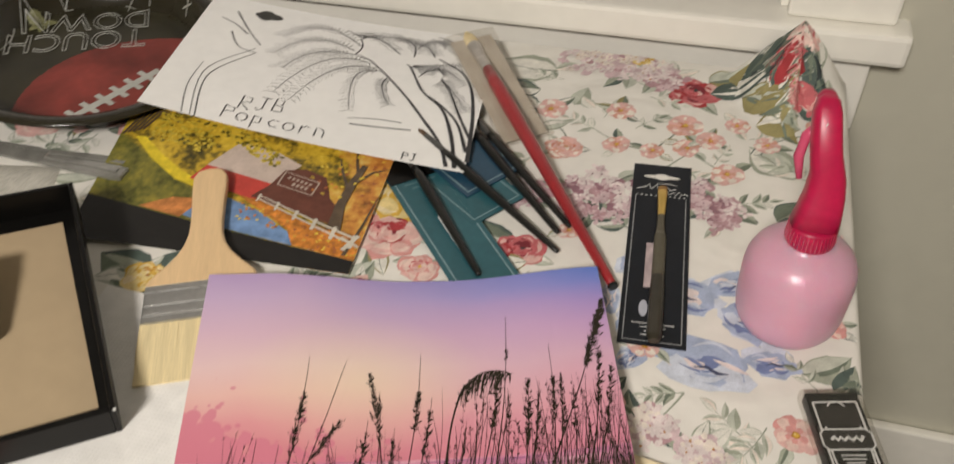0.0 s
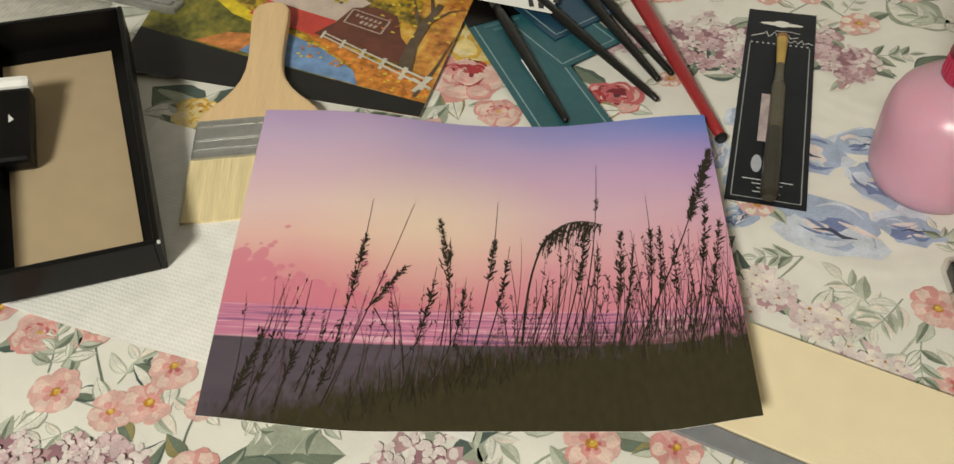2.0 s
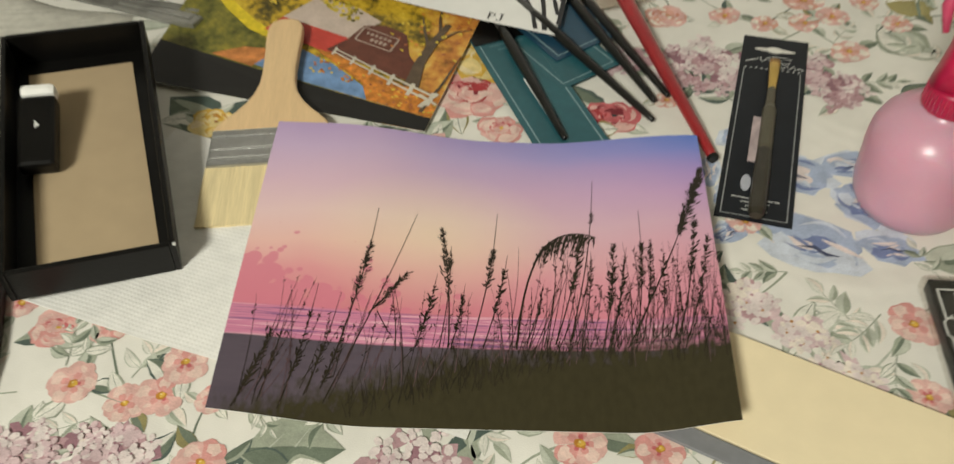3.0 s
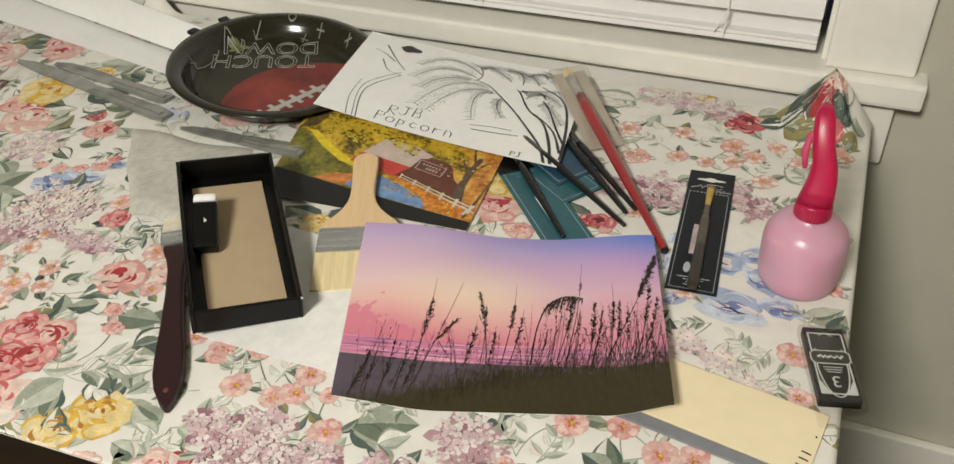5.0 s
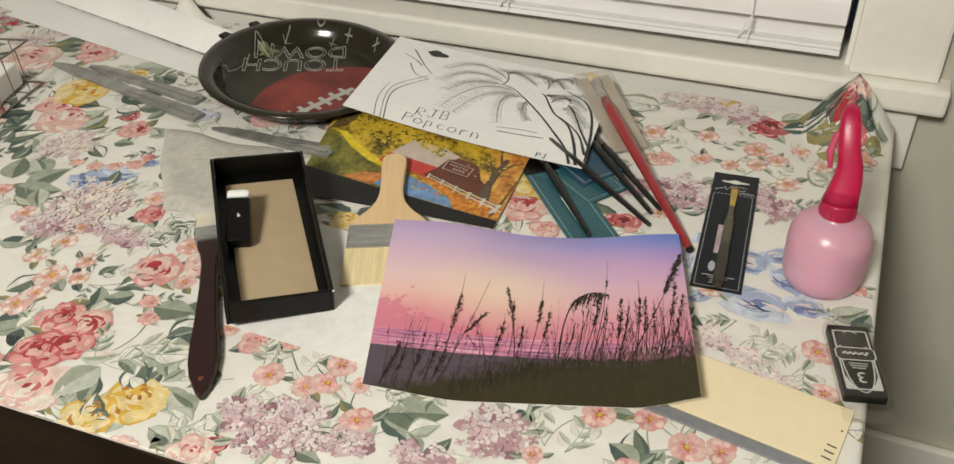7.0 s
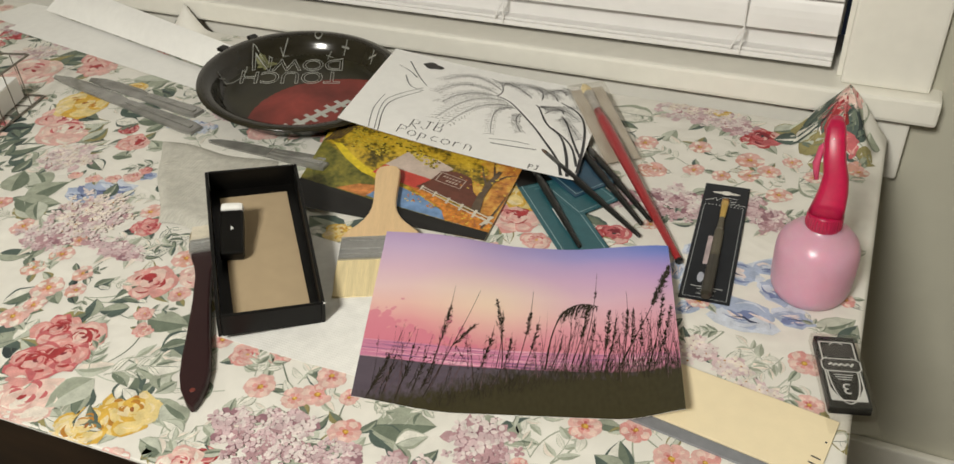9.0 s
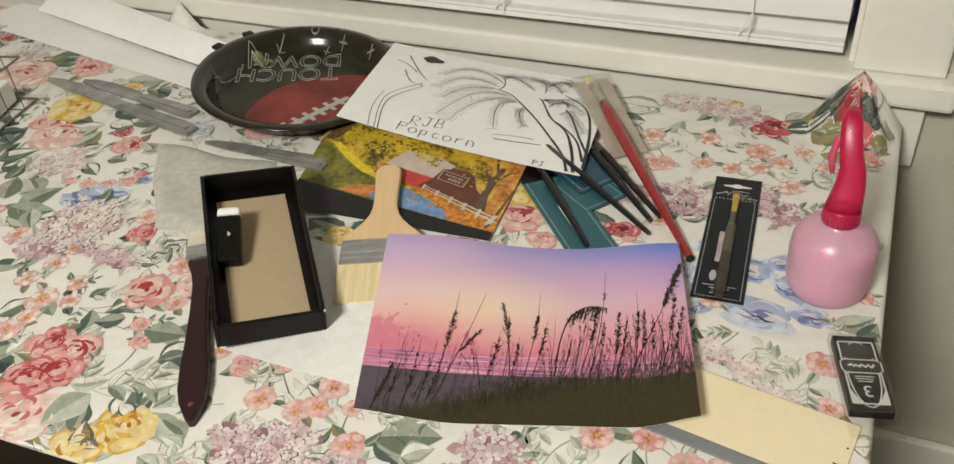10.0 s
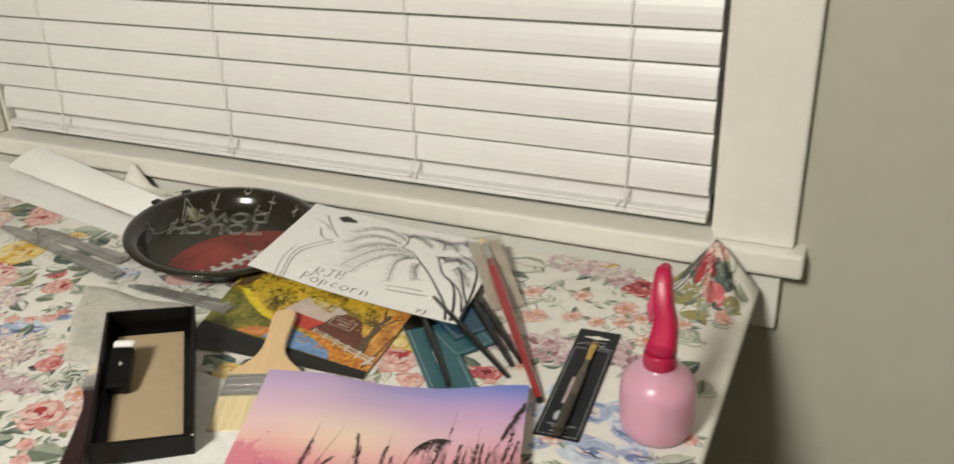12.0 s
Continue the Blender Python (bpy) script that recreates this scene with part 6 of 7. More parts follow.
def rose(x, y, r, pal):
    """A loosely painted rose: ragged petals in mixed tints, brushed rims, and deep strokes on the cup's shaded side."""
    a, b, c, d, e = PALETTE[pal]
    if pal in ("PINK", "RED") and r > 0.0125:
        a, d, e = "rose" if pal == "RED" else "pink", "red", "wine"
    m = Motif(x, y, r)
    t0 = random.uniform(0, 360)
    r *= 1.42
    collar_leaves(m, x, y, r * 0.85, random.choice((2, 3, 4)), 1.05)
    squash = random.uniform(0.74, 0.92)

    def spot(q, ang):
        return x + q * r * math.cos(radians(ang)), y + q * r * squash * math.sin(radians(ang))

    def rim(px, py, w, ang, ink, thick):
        """A stroke bowed outwards round a petal's edge, never quite centred on the flower."""
        k = ang + random.uniform(-30, 30)
        m.brush(arc(px - 0.3 * w * math.cos(radians(k)), py - 0.3 * w * math.sin(radians(k)), w * random.uniform(0.62, 0.9), w * random.uniform(0.55, 0.85), k - random.uniform(30, 65), k + random.uniform(30, 65), 9), thick * random.uniform(0.7, 1.3), ink)

    n = random.choice((6, 7)) if r > 0.014 else 5
    for i in range(n):
        ang = t0 + 360 / n * i + random.uniform(-18, 18)
        px, py = spot(random.uniform(0.50, 0.66), ang)
        w = r * random.uniform(0.40, 0.58)
        m.fill(blob(px, py, w * 0.85, w, ang, 12, 0.20), random.choice((a, a, b)))
        m.fill(blob(*spot(0.64, ang + random.uniform(-8, 8)), w * 0.52, w * 0.74, ang, 11, 0.26), random.choice((b, b, c)))
        for _ in range(2):
            rim(px, py, w, ang, random.choice((c, c, b)), w * 0.26)
        if random.random() < 0.5:
            rim(*spot(0.42, ang), w * 0.8, ang, random.choice((a, d)), w * 0.20)
    # the cup, set a little to one side
    up = random.uniform(50, 130)
    cx, cy = spot(0.14, up)
    m.fill(blob(cx, cy, r * 0.42, r * 0.36, t0, 12, 0.18), d if r > 0.02 and pal in ("PINK", "RED", "WINE") else a)
    for i in range(4):
        ang = up + 180 + random.uniform(-95, 95)
        px, py = cx + 0.20 * r * math.cos(radians(ang)), cy + 0.18 * r * math.sin(radians(ang))
        m.fill(blob(px, py, r * 0.17, r * 0.27, ang, 10, 0.24), random.choice((b, c, b)))
        rim(px, py, r * 0.22, ang, random.choice((c, a)), r * 0.07)
    for i in range(random.choice((4, 5, 6))):
        ang = up + random.uniform(-100, 100)
        q = random.uniform(0.10, 0.46)
        px, py = cx + q * r * math.cos(radians(ang)), cy + q * 0.9 * r * math.sin(radians(ang))
        m.brush(arc(px, py, r * random.uniform(0.10, 0.24), r * random.uniform(0.08, 0.16), ang - 80, ang + random.uniform(10, 80), 8), r * random.uniform(0.07, 0.15), d)
    m.fill(blob(cx + 0.05 * r, cy, r * 0.11, r * 0.07, random.uniform(0, 180), 8, 0.35), e)
    for _ in range(5):
        ang = random.uniform(0, 360)
        rim(*spot(random.uniform(0.2, 0.75), ang), r * 0.24, ang, random.choice((c, c, b)), r * 0.055)
    m.done("printed_rose")


def lilac(x, y, rx, ry, pal):
    """A lilac head: a soft dark ground under many four-petalled florets."""
    a, b, c, d, e = PALETTE[pal]
    m = Motif(x, y, rx)
    rx, ry = rx * 1.1, ry * 1.1
    for _ in range(4):
        t = random.uniform(0, 2 * math.pi)
        leaf_shapes(m, x + rx * 1.05 * math.cos(t), y + ry * 1.1 * math.sin(t), random.uniform(0.022, 0.034), math.degrees(t) + random.uniform(-30, 30), random.choice(("SAGE", "PALEG", "DEEP")), 0.24)
    for _ in range(int(16 + 1.6e4 * rx * ry)):
        u, v = random.gauss(0, 0.48), random.gauss(0, 0.48)
        if u * u + v * v < 1.1:
            m.fill(blob(x + u * rx, y + v * ry, 0.0060, 0.0050, random.uniform(0, 180), 9, 0.4), random.choice((a, a, a, d)))
    n = int(12 + 4.6e4 * rx * ry)
    for i in range(min(n, 120)):
        t, q = random.uniform(0, 2 * math.pi), math.sqrt(random.random()) * random.uniform(0.75, 1.15)
        px, py = x + rx * q * math.cos(t), y + ry * q * math.sin(t)
        s = random.uniform(0.0048, 0.0078)
        pale = math.sin(t) * q > random.uniform(-0.9, 0.5)
        ink = random.choice((b, c, c)) if pale else random.choice((a, b, b))
        t0 = random.uniform(0, 90)
        for k in range(random.choice((3, 4, 4))):
            l = s * random.uniform(0.8, 1.1)
            m.fill(turned(px, py, t0 + 90 * k + random.uniform(-14, 14), [(0, 0), (l * 0.45, -l * 0.32), (l * 0.9, -l * 0.22), (l, l * 0.02), (l * 0.85, l * 0.24), (l * 0.45, l * 0.32)]), ink)
        m.fill(blob(px, py, s * 0.15, s * 0.15, 0, 5, 0.1), random.choice((d, e, a)))
    m.done("printed_lilac")


def blue_bow(x, y, r, ang):
    """A ruffled blue petal: soft washes of blue and white with a few dark folds."""
    m = Motif(x, y, r)
    r *= 1.75
    for ink, k in (("ice", 0.58), ("sky", 0.54), ("sky", 0.44)):
        off = turned(x, y, ang, [(random.uniform(-0.12, 0.12) * r, random.uniform(-0.10, 0.10) * r)])[0]
        m.fill(blob(off[0], off[1], r * k, r * k * 0.62, ang, 15, 0.24), ink)
    for _ in range(4):
        off = turned(x, y, ang, [(random.uniform(-0.34, 0.34) * r, random.uniform(-0.20, 0.20) * r)])[0]
        m.fill(blob(off[0], off[1], r * random.uniform(0.14, 0.24), r * random.uniform(0.08, 0.15), ang + random.uniform(-30, 30), 11, 0.3), random.choice(("ice", "blue", "haze", "blue")))
    for _ in range(9):
        u0, v0 = random.uniform(-0.42, 0.05) * r, random.uniform(-0.26, 0.26) * r
        bow = random.uniform(-0.14, 0.14) * r
        ln = random.uniform(0.25, 0.55) * r
        pts = turned(x, y, ang + random.uniform(-16, 16), [(u0 + ln * k, v0 + bow * math.sin(math.pi * k)) for k in [i / 7 for i in range(8)]])
        m.brush(pts, r * random.uniform(0.04, 0.10), random.choice(("blue", "ice", "haze", "blue", "sky")))
    if random.random() < 0.5:
        m.brush(turned(x, y, ang, [(-r * 0.15, -r * 0.12), (r * 0.02, -r * 0.05), (r * 0.16, -r * 0.10), (r * 0.30, -r * 0.06)]), r * 0.06, "navy")
    m.done("printed_petal")


def leaf_shapes(m, x, y, ln, ang, tone, wid=0.27):
    a, b, c = PALETTE[tone]
    w = ln * wid * random.uniform(0.85, 1.2)
    bend = random.uniform(-0.12, 0.12) * ln
    def mid(t):
        return ln * (t - 0.5), bend * math.sin(math.pi * t)
    up, dn = [], []
    for i in range(9):
        t = i / 8
        u, v = mid(t)
        k = w * math.sin(math.pi * t ** 0.8) * random.uniform(0.93, 1.07)
        up.append((u, v + k))
        dn.append((u, v - k))
    spine = [mid(i / 8) for i in range(9)]
    half = lambda edge, k: [(u, lerp(v, s[1], k)) for (u, v), s in zip(edge, spine)] + spine[::-1][1:-1]
    m.fill(turned(x, y, ang, up + dn[::-1][1:-1]), a)
    kind = random.random()
    if kind < 0.35:
        # drawn in outline: the halves are left nearly bare
        m.fill(turned(x, y, ang, half(up, 0.22)), "bare")
        m.fill(turned(x, y, ang, half(dn, 0.30)), "bare" if kind < 0.15 else b)
    elif kind < 0.75:
        m.fill(turned(x, y, ang, half(up, 0.10)), b)
        # a dark brush mark along the middle
        k0, k1 = random.choice((0.55, 0.7)), random.choice((1, 2))
        m.fill(turned(x, y, ang, [(u, lerp(v, s[1], k0)) for (u, v), s in zip(dn[k1:-1], spine[k1:-1])] + spine[k1:-1][::-1]), c)
    else:
        m.fill(turned(x, y, ang, half(dn, 0.05)), c)
    m.line(turned(x, y, ang, spine), ln * 0.024, ln * 0.008, c if tone != "PALEG" else a)
    if ln > 0.024 and random.random() < 0.4:
        for i in (2, 4, 5):
            u, v = spine[i]
            sg = random.choice((0.6, -0.6))
            m.line(turned(x, y, ang, [(u, v), (u + ln * 0.07, v + sg * 0.6 * w * math.sin(math.pi * i / 8)), (u + ln * 0.12, v + sg * w * math.sin(math.pi * i / 8))]), ln * 0.014, ln * 0.004, b)


def leaf(x, y, r, ang, tone):
    m = Motif(x, y, r)
    leaf_shapes(m, x, y, r * 1.95, ang, tone, 0.33)
    if random.random() < 0.6:
        leaf_shapes(m, x + r * 0.5, y - r * 0.5, r * 1.3, ang + random.choice((-55, 55)), tone, 0.28)
    m.done("printed_leaf")


def spray(x, y, ln, ang, n):
    """A thin stem with paired narrow leaves, greyish green or in outline."""
    m = Motif(x, y, ln * 0.5)
    ln *= 1.2
    hollow = random.random() < 0.35
    tone = "PALEG" if hollow else random.choice(("SAGE", "SAGE", "PALEG", "DEEP"))
    c, s = math.cos(radians(ang)), math.sin(radians(ang))
    bow = random.uniform(-0.15, 0.15)
    at = lambda t: (x + ln * (t * c - bow * math.sin(2 * t) * s), y + ln * (t * s + bow * math.sin(2 * t) * c))
    m.line([at(i / 6) for i in range(7)], ln * 0.030, ln * 0.012, "sage" if tone != "DEEP" else "moss")
    for i in range(n):
        t = (i + 0.7) / (n + 0.3)
        px, py = at(t)
        for sg in (1, -1):
            l = ln * random.uniform(0.42, 0.58) * (1.1 - 0.35 * t)
            a = ang + sg * random.uniform(38, 58)
            leaf_shapes(m, px + 0.5 * l * math.cos(radians(a)), py + 0.5 * l * math.sin(radians(a)), l, a, tone, 0.20)
    px, py = at(1.0)
    leaf_shapes(m, px + 0.2 * ln * c, py + 0.2 * ln * s, ln * 0.42, ang, tone, 0.20)
    m.done("printed_spray")


leaf(-0.3386, 0.4464, 0.0254, 200.0, 'SAGE')
leaf(-0.3290, 0.4238, 0.0192, 250.0, 'DEEP')
leaf(-0.3217, 0.3896, 0.0239, 215.0, 'SAGE')
leaf(-0.3319, 0.3663, 0.0128, 240.0, 'DEEP')
leaf(-0.3098, 0.3816, 0.0172, 300.0, 'SAGE')
leaf(-0.2750, 0.3513, 0.0184, 160.0, 'SAGE')
leaf(-0.2663, 0.3373, 0.0130, 170.0, 'SAGE')
leaf(-0.3766, 0.3373, 0.0234, 250.0, 'PALEG')
leaf(-0.3810, 0.3216, 0.0158, 215.0, 'PALEG')
leaf(-0.4885, 0.3764, 0.0234, 30.0, 'DEEP')
leaf(-0.4556, 0.3638, 0.0148, 60.0, 'DEEP')
leaf(-0.5227, 0.4223, 0.0210, 60.0, 'DEEP')
leaf(-0.5107, 0.4055, 0.0145, 100.0, 'SAGE')
leaf(-0.0861, 0.4131, 0.0274, 20.0, 'SAGE')
leaf(-0.0927, 0.3971, 0.0193, 350.0, 'DEEP')
leaf(-0.0733, 0.4013, 0.0144, 40.0, 'SAGE')
leaf(-0.6443, 0.5555, 0.0318, 10.0, 'SAGE')
leaf(-0.6825, 0.5926, 0.0256, 150.0, 'SAGE')
leaf(-0.6368, 0.5375, 0.0242, 10.0, 'OLIVE')
leaf(-1.0177, 0.9765, 0.0318, 0.0, 'OLIVE')
leaf(-0.9358, 0.9383, 0.0243, 20.0, 'OLIVE')
leaf(-0.8980, 0.8794, 0.0388, 10.0, 'DEEP')
leaf(-0.9226, 0.8491, 0.0289, -20.0, 'DEEP')
leaf(-0.7293, 0.8585, 0.0362, 20.0, 'PALEG')
leaf(-0.6838, 0.7678, 0.0287, 0.0, 'DEEP')
leaf(-0.6425, 0.7553, 0.0248, 20.0, 'SAGE')
leaf(-0.6741, 0.6782, 0.0191, 60.0, 'OLIVE')
leaf(-0.6778, 0.7973, 0.0223, 150.0, 'DEEP')
leaf(-0.0590, 0.9825, 0.0336, 175.0, 'SAGE')
leaf(-0.0568, 0.9366, 0.0222, 200.0, 'DEEP')
leaf(0.1471, 0.9762, 0.0267, 10.0, 'DEEP')
leaf(0.1365, 1.0021, 0.0215, 30.0, 'OLIVE')
leaf(0.1685, 0.9596, 0.0206, -20.0, 'OLIVE')
leaf(0.1636, 1.0113, 0.0186, 60.0, 'DEEP')
leaf(0.1844, 0.9294, 0.0201, 0.0, 'OLIVE')
leaf(0.1798, 0.8809, 0.0259, 140.0, 'SAGE')
leaf(-0.1234, 0.6936, 0.0231, 100.0, 'DEEP')
leaf(-0.1181, 0.6702, 0.0163, 60.0, 'SAGE')
leaf(-0.3001, 0.6363, 0.0265, 170.0, 'DEEP')
leaf(-0.3000, 0.6186, 0.0183, 200.0, 'SAGE')
leaf(-0.0296, 0.7388, 0.0229, 150.0, 'DEEP')
leaf(-0.0131, 0.7047, 0.0184, 200.0, 'OLIVE')
leaf(0.0867, 0.4462, 0.0184, 110.0, 'DEEP')
leaf(0.0790, 0.4346, 0.0155, 150.0, 'DEEP')
leaf(0.1008, 0.4400, 0.0136, 60.0, 'SAGE')
leaf(0.2454, 0.5268, 0.0155, 20.0, 'OLIVE')
leaf(0.2224, 0.6626, 0.0201, 35.0, 'SAGE')
leaf(0.2330, 0.6546, 0.0146, 60.0, 'DEEP')
leaf(-0.4076, 0.4627, 0.0109, 60.0, 'DEEP')
leaf(-0.4235, 0.4637, 0.0159, 240.0, 'DEEP')
leaf(-0.4204, 0.4389, 0.0155, 210.0, 'DEEP')
leaf(-0.2300, 0.3216, 0.0145, -10.0, 'DEEP')
leaf(-0.3393, 0.3197, 0.0174, 130.0, 'DEEP')
leaf(-0.2634, 0.3152, 0.0196, 0.0, 'SAGE')
leaf(-0.5870, 0.4697, 0.0199, 20.0, 'DEEP')
leaf(-0.5432, 0.3841, 0.0266, 10.0, 'SAGE')
leaf(-0.7371, 0.5388, 0.0327, -10.0, 'DEEP')
leaf(-0.8046, 0.6663, 0.0332, 80.0, 'DEEP')
leaf(-0.7589, 0.6411, 0.0273, 40.0, 'DEEP')
leaf(-0.0317, 0.6816, 0.0207, 60.0, 'DEEP')
leaf(-0.3426, 0.4866, 0.0180, 190.0, 'OLIVE')
leaf(-0.5219, 0.6773, 0.0165, 10.0, 'DEEP')
leaf(-0.2619, 0.3062, 0.0116, 60.0, 'OLIVE')
leaf(-0.0114, 0.8904, 0.0141, 30.0, 'SAGE')
leaf(-0.2625, 0.6438, 0.0171, 80.0, 'DEEP')
leaf(-0.4027, 0.7187, 0.0220, 10.0, 'SAGE')
leaf(-0.7410, 0.6220, 0.0272, 150.0, 'DEEP')
leaf(-0.7870, 0.6430, 0.0240, 60.0, 'NIGHT')
leaf(-0.6500, 0.5740, 0.0288, 70.0, 'SAGE')
leaf(-0.6400, 0.5420, 0.0272, 170.0, 'OLIVE')
leaf(-0.7030, 0.5800, 0.0240, 120.0, 'SAGE')
leaf(-1.0340, 0.9500, 0.0240, 170.0, 'OLIVE')
leaf(-0.8940, 0.8600, 0.0272, 10.0, 'DEEP')
leaf(-0.7280, 0.8420, 0.0240, 20.0, 'DEEP')
leaf(-0.7020, 0.8750, 0.0240, 160.0, 'DEEP')
leaf(-0.6880, 0.8240, 0.0208, 175.0, 'NIGHT')
leaf(-0.7170, 0.7240, 0.0208, 30.0, 'OLIVE')
leaf(-0.6770, 0.7420, 0.0192, 10.0, 'DEEP')
leaf(-0.6950, 0.7000, 0.0208, 80.0, 'OLIVE')
leaf(-0.8120, 0.6770, 0.0224, 30.0, 'NIGHT')
leaf(-0.4860, 0.3730, 0.0208, 60.0, 'DEEP')
leaf(-0.4640, 0.3630, 0.0176, 10.0, 'NIGHT')
leaf(-0.4800, 0.3860, 0.0160, 90.0, 'SAGE')
leaf(-0.5000, 0.4220, 0.0144, 70.0, 'DEEP')
leaf(-0.3590, 0.3350, 0.0176, 110.0, 'DEEP')
leaf(-0.3350, 0.3620, 0.0176, 100.0, 'DEEP')
leaf(-0.3570, 0.4430, 0.0224, 10.0, 'SAGE')
leaf(-0.3210, 0.3940, 0.0240, 20.0, 'SAGE')
leaf(-0.3270, 0.4200, 0.0160, 40.0, 'DEEP')
leaf(-0.2870, 0.3530, 0.0208, 165.0, 'SAGE')
leaf(-0.3650, 0.3170, 0.0208, 150.0, 'PALEG')
leaf(-0.3790, 0.3710, 0.0192, 30.0, 'PALEG')
leaf(-0.4480, 0.4180, 0.0176, 30.0, 'OLIVE')
leaf(-0.4410, 0.4330, 0.0144, 120.0, 'DEEP')
leaf(-0.4590, 0.4670, 0.0112, 60.0, 'DEEP')
leaf(-0.4210, 0.4110, 0.0176, 60.0, 'PALEG')
spray(-0.2356, 0.4143, 0.0245, 120.0, 3)
spray(-0.2312, 0.4198, 0.0235, 80.0, 3)
spray(-0.1947, 0.4205, 0.0272, 95.0, 3)
spray(-0.1919, 0.4308, 0.0190, 60.0, 2)
spray(-0.1995, 0.3907, 0.0204, 215.0, 2)
spray(-0.1294, 0.4246, 0.0233, 20.0, 2)
spray(-0.1199, 0.4282, 0.0152, -30.0, 2)
spray(-0.3648, 0.3655, 0.0381, 35.0, 4)
spray(-0.3608, 0.3894, 0.0333, 15.0, 3)
spray(-0.3830, 0.3665, 0.0275, 110.0, 3)
spray(-0.3895, 0.4457, 0.0201, 30.0, 2)
spray(-0.3973, 0.4336, 0.0294, 15.0, 2)
spray(0.0371, 0.4215, 0.0285, 85.0, 3)
spray(0.0206, 0.4214, 0.0204, 130.0, 2)
spray(0.1318, 0.6169, 0.0212, 200.0, 3)
spray(0.1472, 0.6019, 0.0229, 300.0, 3)
spray(0.1800, 0.5825, 0.0301, 140.0, 3)
spray(0.1851, 0.6024, 0.0265, 235.0, 4)
spray(0.1952, 0.5769, 0.0227, 280.0, 3)
spray(0.2160, 0.6399, 0.0208, 120.0, 2)
spray(0.1360, 0.4566, 0.0180, -20.0, 2)
spray(0.1114, 0.4754, 0.0205, 140.0, 2)
spray(0.1636, 0.4654, 0.0161, 0.0, 2)
spray(-0.4917, 0.4617, 0.0189, 60.0, 2)
spray(-0.4652, 0.4714, 0.0213, 10.0, 2)
spray(-0.4619, 0.4427, 0.0159, 290.0, 2)
spray(-0.5299, 0.4634, 0.0167, 120.0, 2)
spray(0.0280, 0.8895, 0.0264, 160.0, 3)
spray(0.0607, 0.9008, 0.0235, 40.0, 2)
spray(0.0931, 0.8505, 0.0289, -10.0, 3)
spray(0.1605, 0.9074, 0.0226, 40.0, 2)
spray(0.1332, 0.8646, 0.0195, 70.0, 2)
spray(0.1520, 0.8153, 0.0249, 20.0, 3)
spray(0.0303, 0.9122, 0.0183, 80.0, 2)
spray(-0.4244, 0.5740, 0.0334, 250.0, 3)
spray(-0.4351, 0.5471, 0.0263, 200.0, 3)
spray(-0.4980, 0.6929, 0.0330, 190.0, 3)
spray(-0.7196, 0.8215, 0.0442, 30.0, 3)
spray(-0.6439, 0.7812, 0.0336, -20.0, 3)
spray(-0.8359, 0.8032, 0.0364, 30.0, 3)
spray(-0.0184, 0.9659, 0.0223, 160.0, 2)
spray(-0.0067, 0.8424, 0.0177, 200.0, 2)
spray(0.0023, 0.6727, 0.0178, 80.0, 2)
spray(-0.5368, 0.4662, 0.0168, 200.0, 2)
spray(-0.2765, 0.3200, 0.0297, 10.0, 3)
spray(-0.2476, 0.3445, 0.0250, 20.0, 3)
spray(-0.1198, 0.3486, 0.0187, 120.0, 3)
spray(-0.0109, 0.3999, 0.0185, 20.0, 2)
spray(0.1800, 0.4736, 0.0179, 30.0, 2)
spray(0.2206, 0.5865, 0.0167, 100.0, 2)
spray(-0.7250, 0.5995, 0.0385, 40.0, 3)
spray(0.2301, 0.6208, 0.0152, 80.0, 2)
blue_bow(0.1439, 0.6449, 0.0314, -10)
blue_bow(0.1017, 0.6788, 0.0239, 35)
blue_bow(0.1225, 0.7082, 0.0243, -20)
blue_bow(0.1858, 0.6569, 0.0182, 10)
blue_bow(0.0943, 0.6383, 0.0132, 60)
blue_bow(0.1673, 0.6884, 0.0223, -35)
blue_bow(0.1573, 0.7239, 0.0196, 20)
blue_bow(0.0863, 0.7296, 0.0156, 40)
blue_bow(-0.5811, 0.6032, 0.0335, 0)
blue_bow(-0.5575, 0.6434, 0.0134, 20)
blue_bow(-0.6054, 0.5852, 0.0218, -5)
blue_bow(0.0710, 0.6874, 0.0128, 100)
lilac(-0.1899, 0.3519, 0.0439, 0.0283, 'MAUVE')
lilac(-0.2235, 0.3605, 0.0175, 0.0138, 'MAUVE')
lilac(-0.1722, 0.3801, 0.0189, 0.0110, 'MAUVE')
lilac(-0.0218, 0.4204, 0.0276, 0.0263, 'MAUVE')
lilac(-0.1250, 0.3621, 0.0190, 0.0131, 'MAUVE')
lilac(-0.6845, 0.6434, 0.0328, 0.0280, 'BLUSH')
lilac(-0.5867, 0.7621, 0.0366, 0.0112, 'BLUE')
lilac(-0.5599, 0.5560, 0.0447, 0.0405, 'BLUSH')
lilac(-0.5795, 0.5043, 0.0305, 0.0206, 'MAUVE')
lilac(-0.4896, 0.5161, 0.0329, 0.0127, 'MAUVE')
lilac(-0.9794, 0.8671, 0.0337, 0.0246, 'BLUSH')
lilac(-0.9419, 0.9121, 0.0341, 0.0138, 'BLUSH')
lilac(0.0255, 1.0057, 0.0481, 0.0249, 'BLUSH')
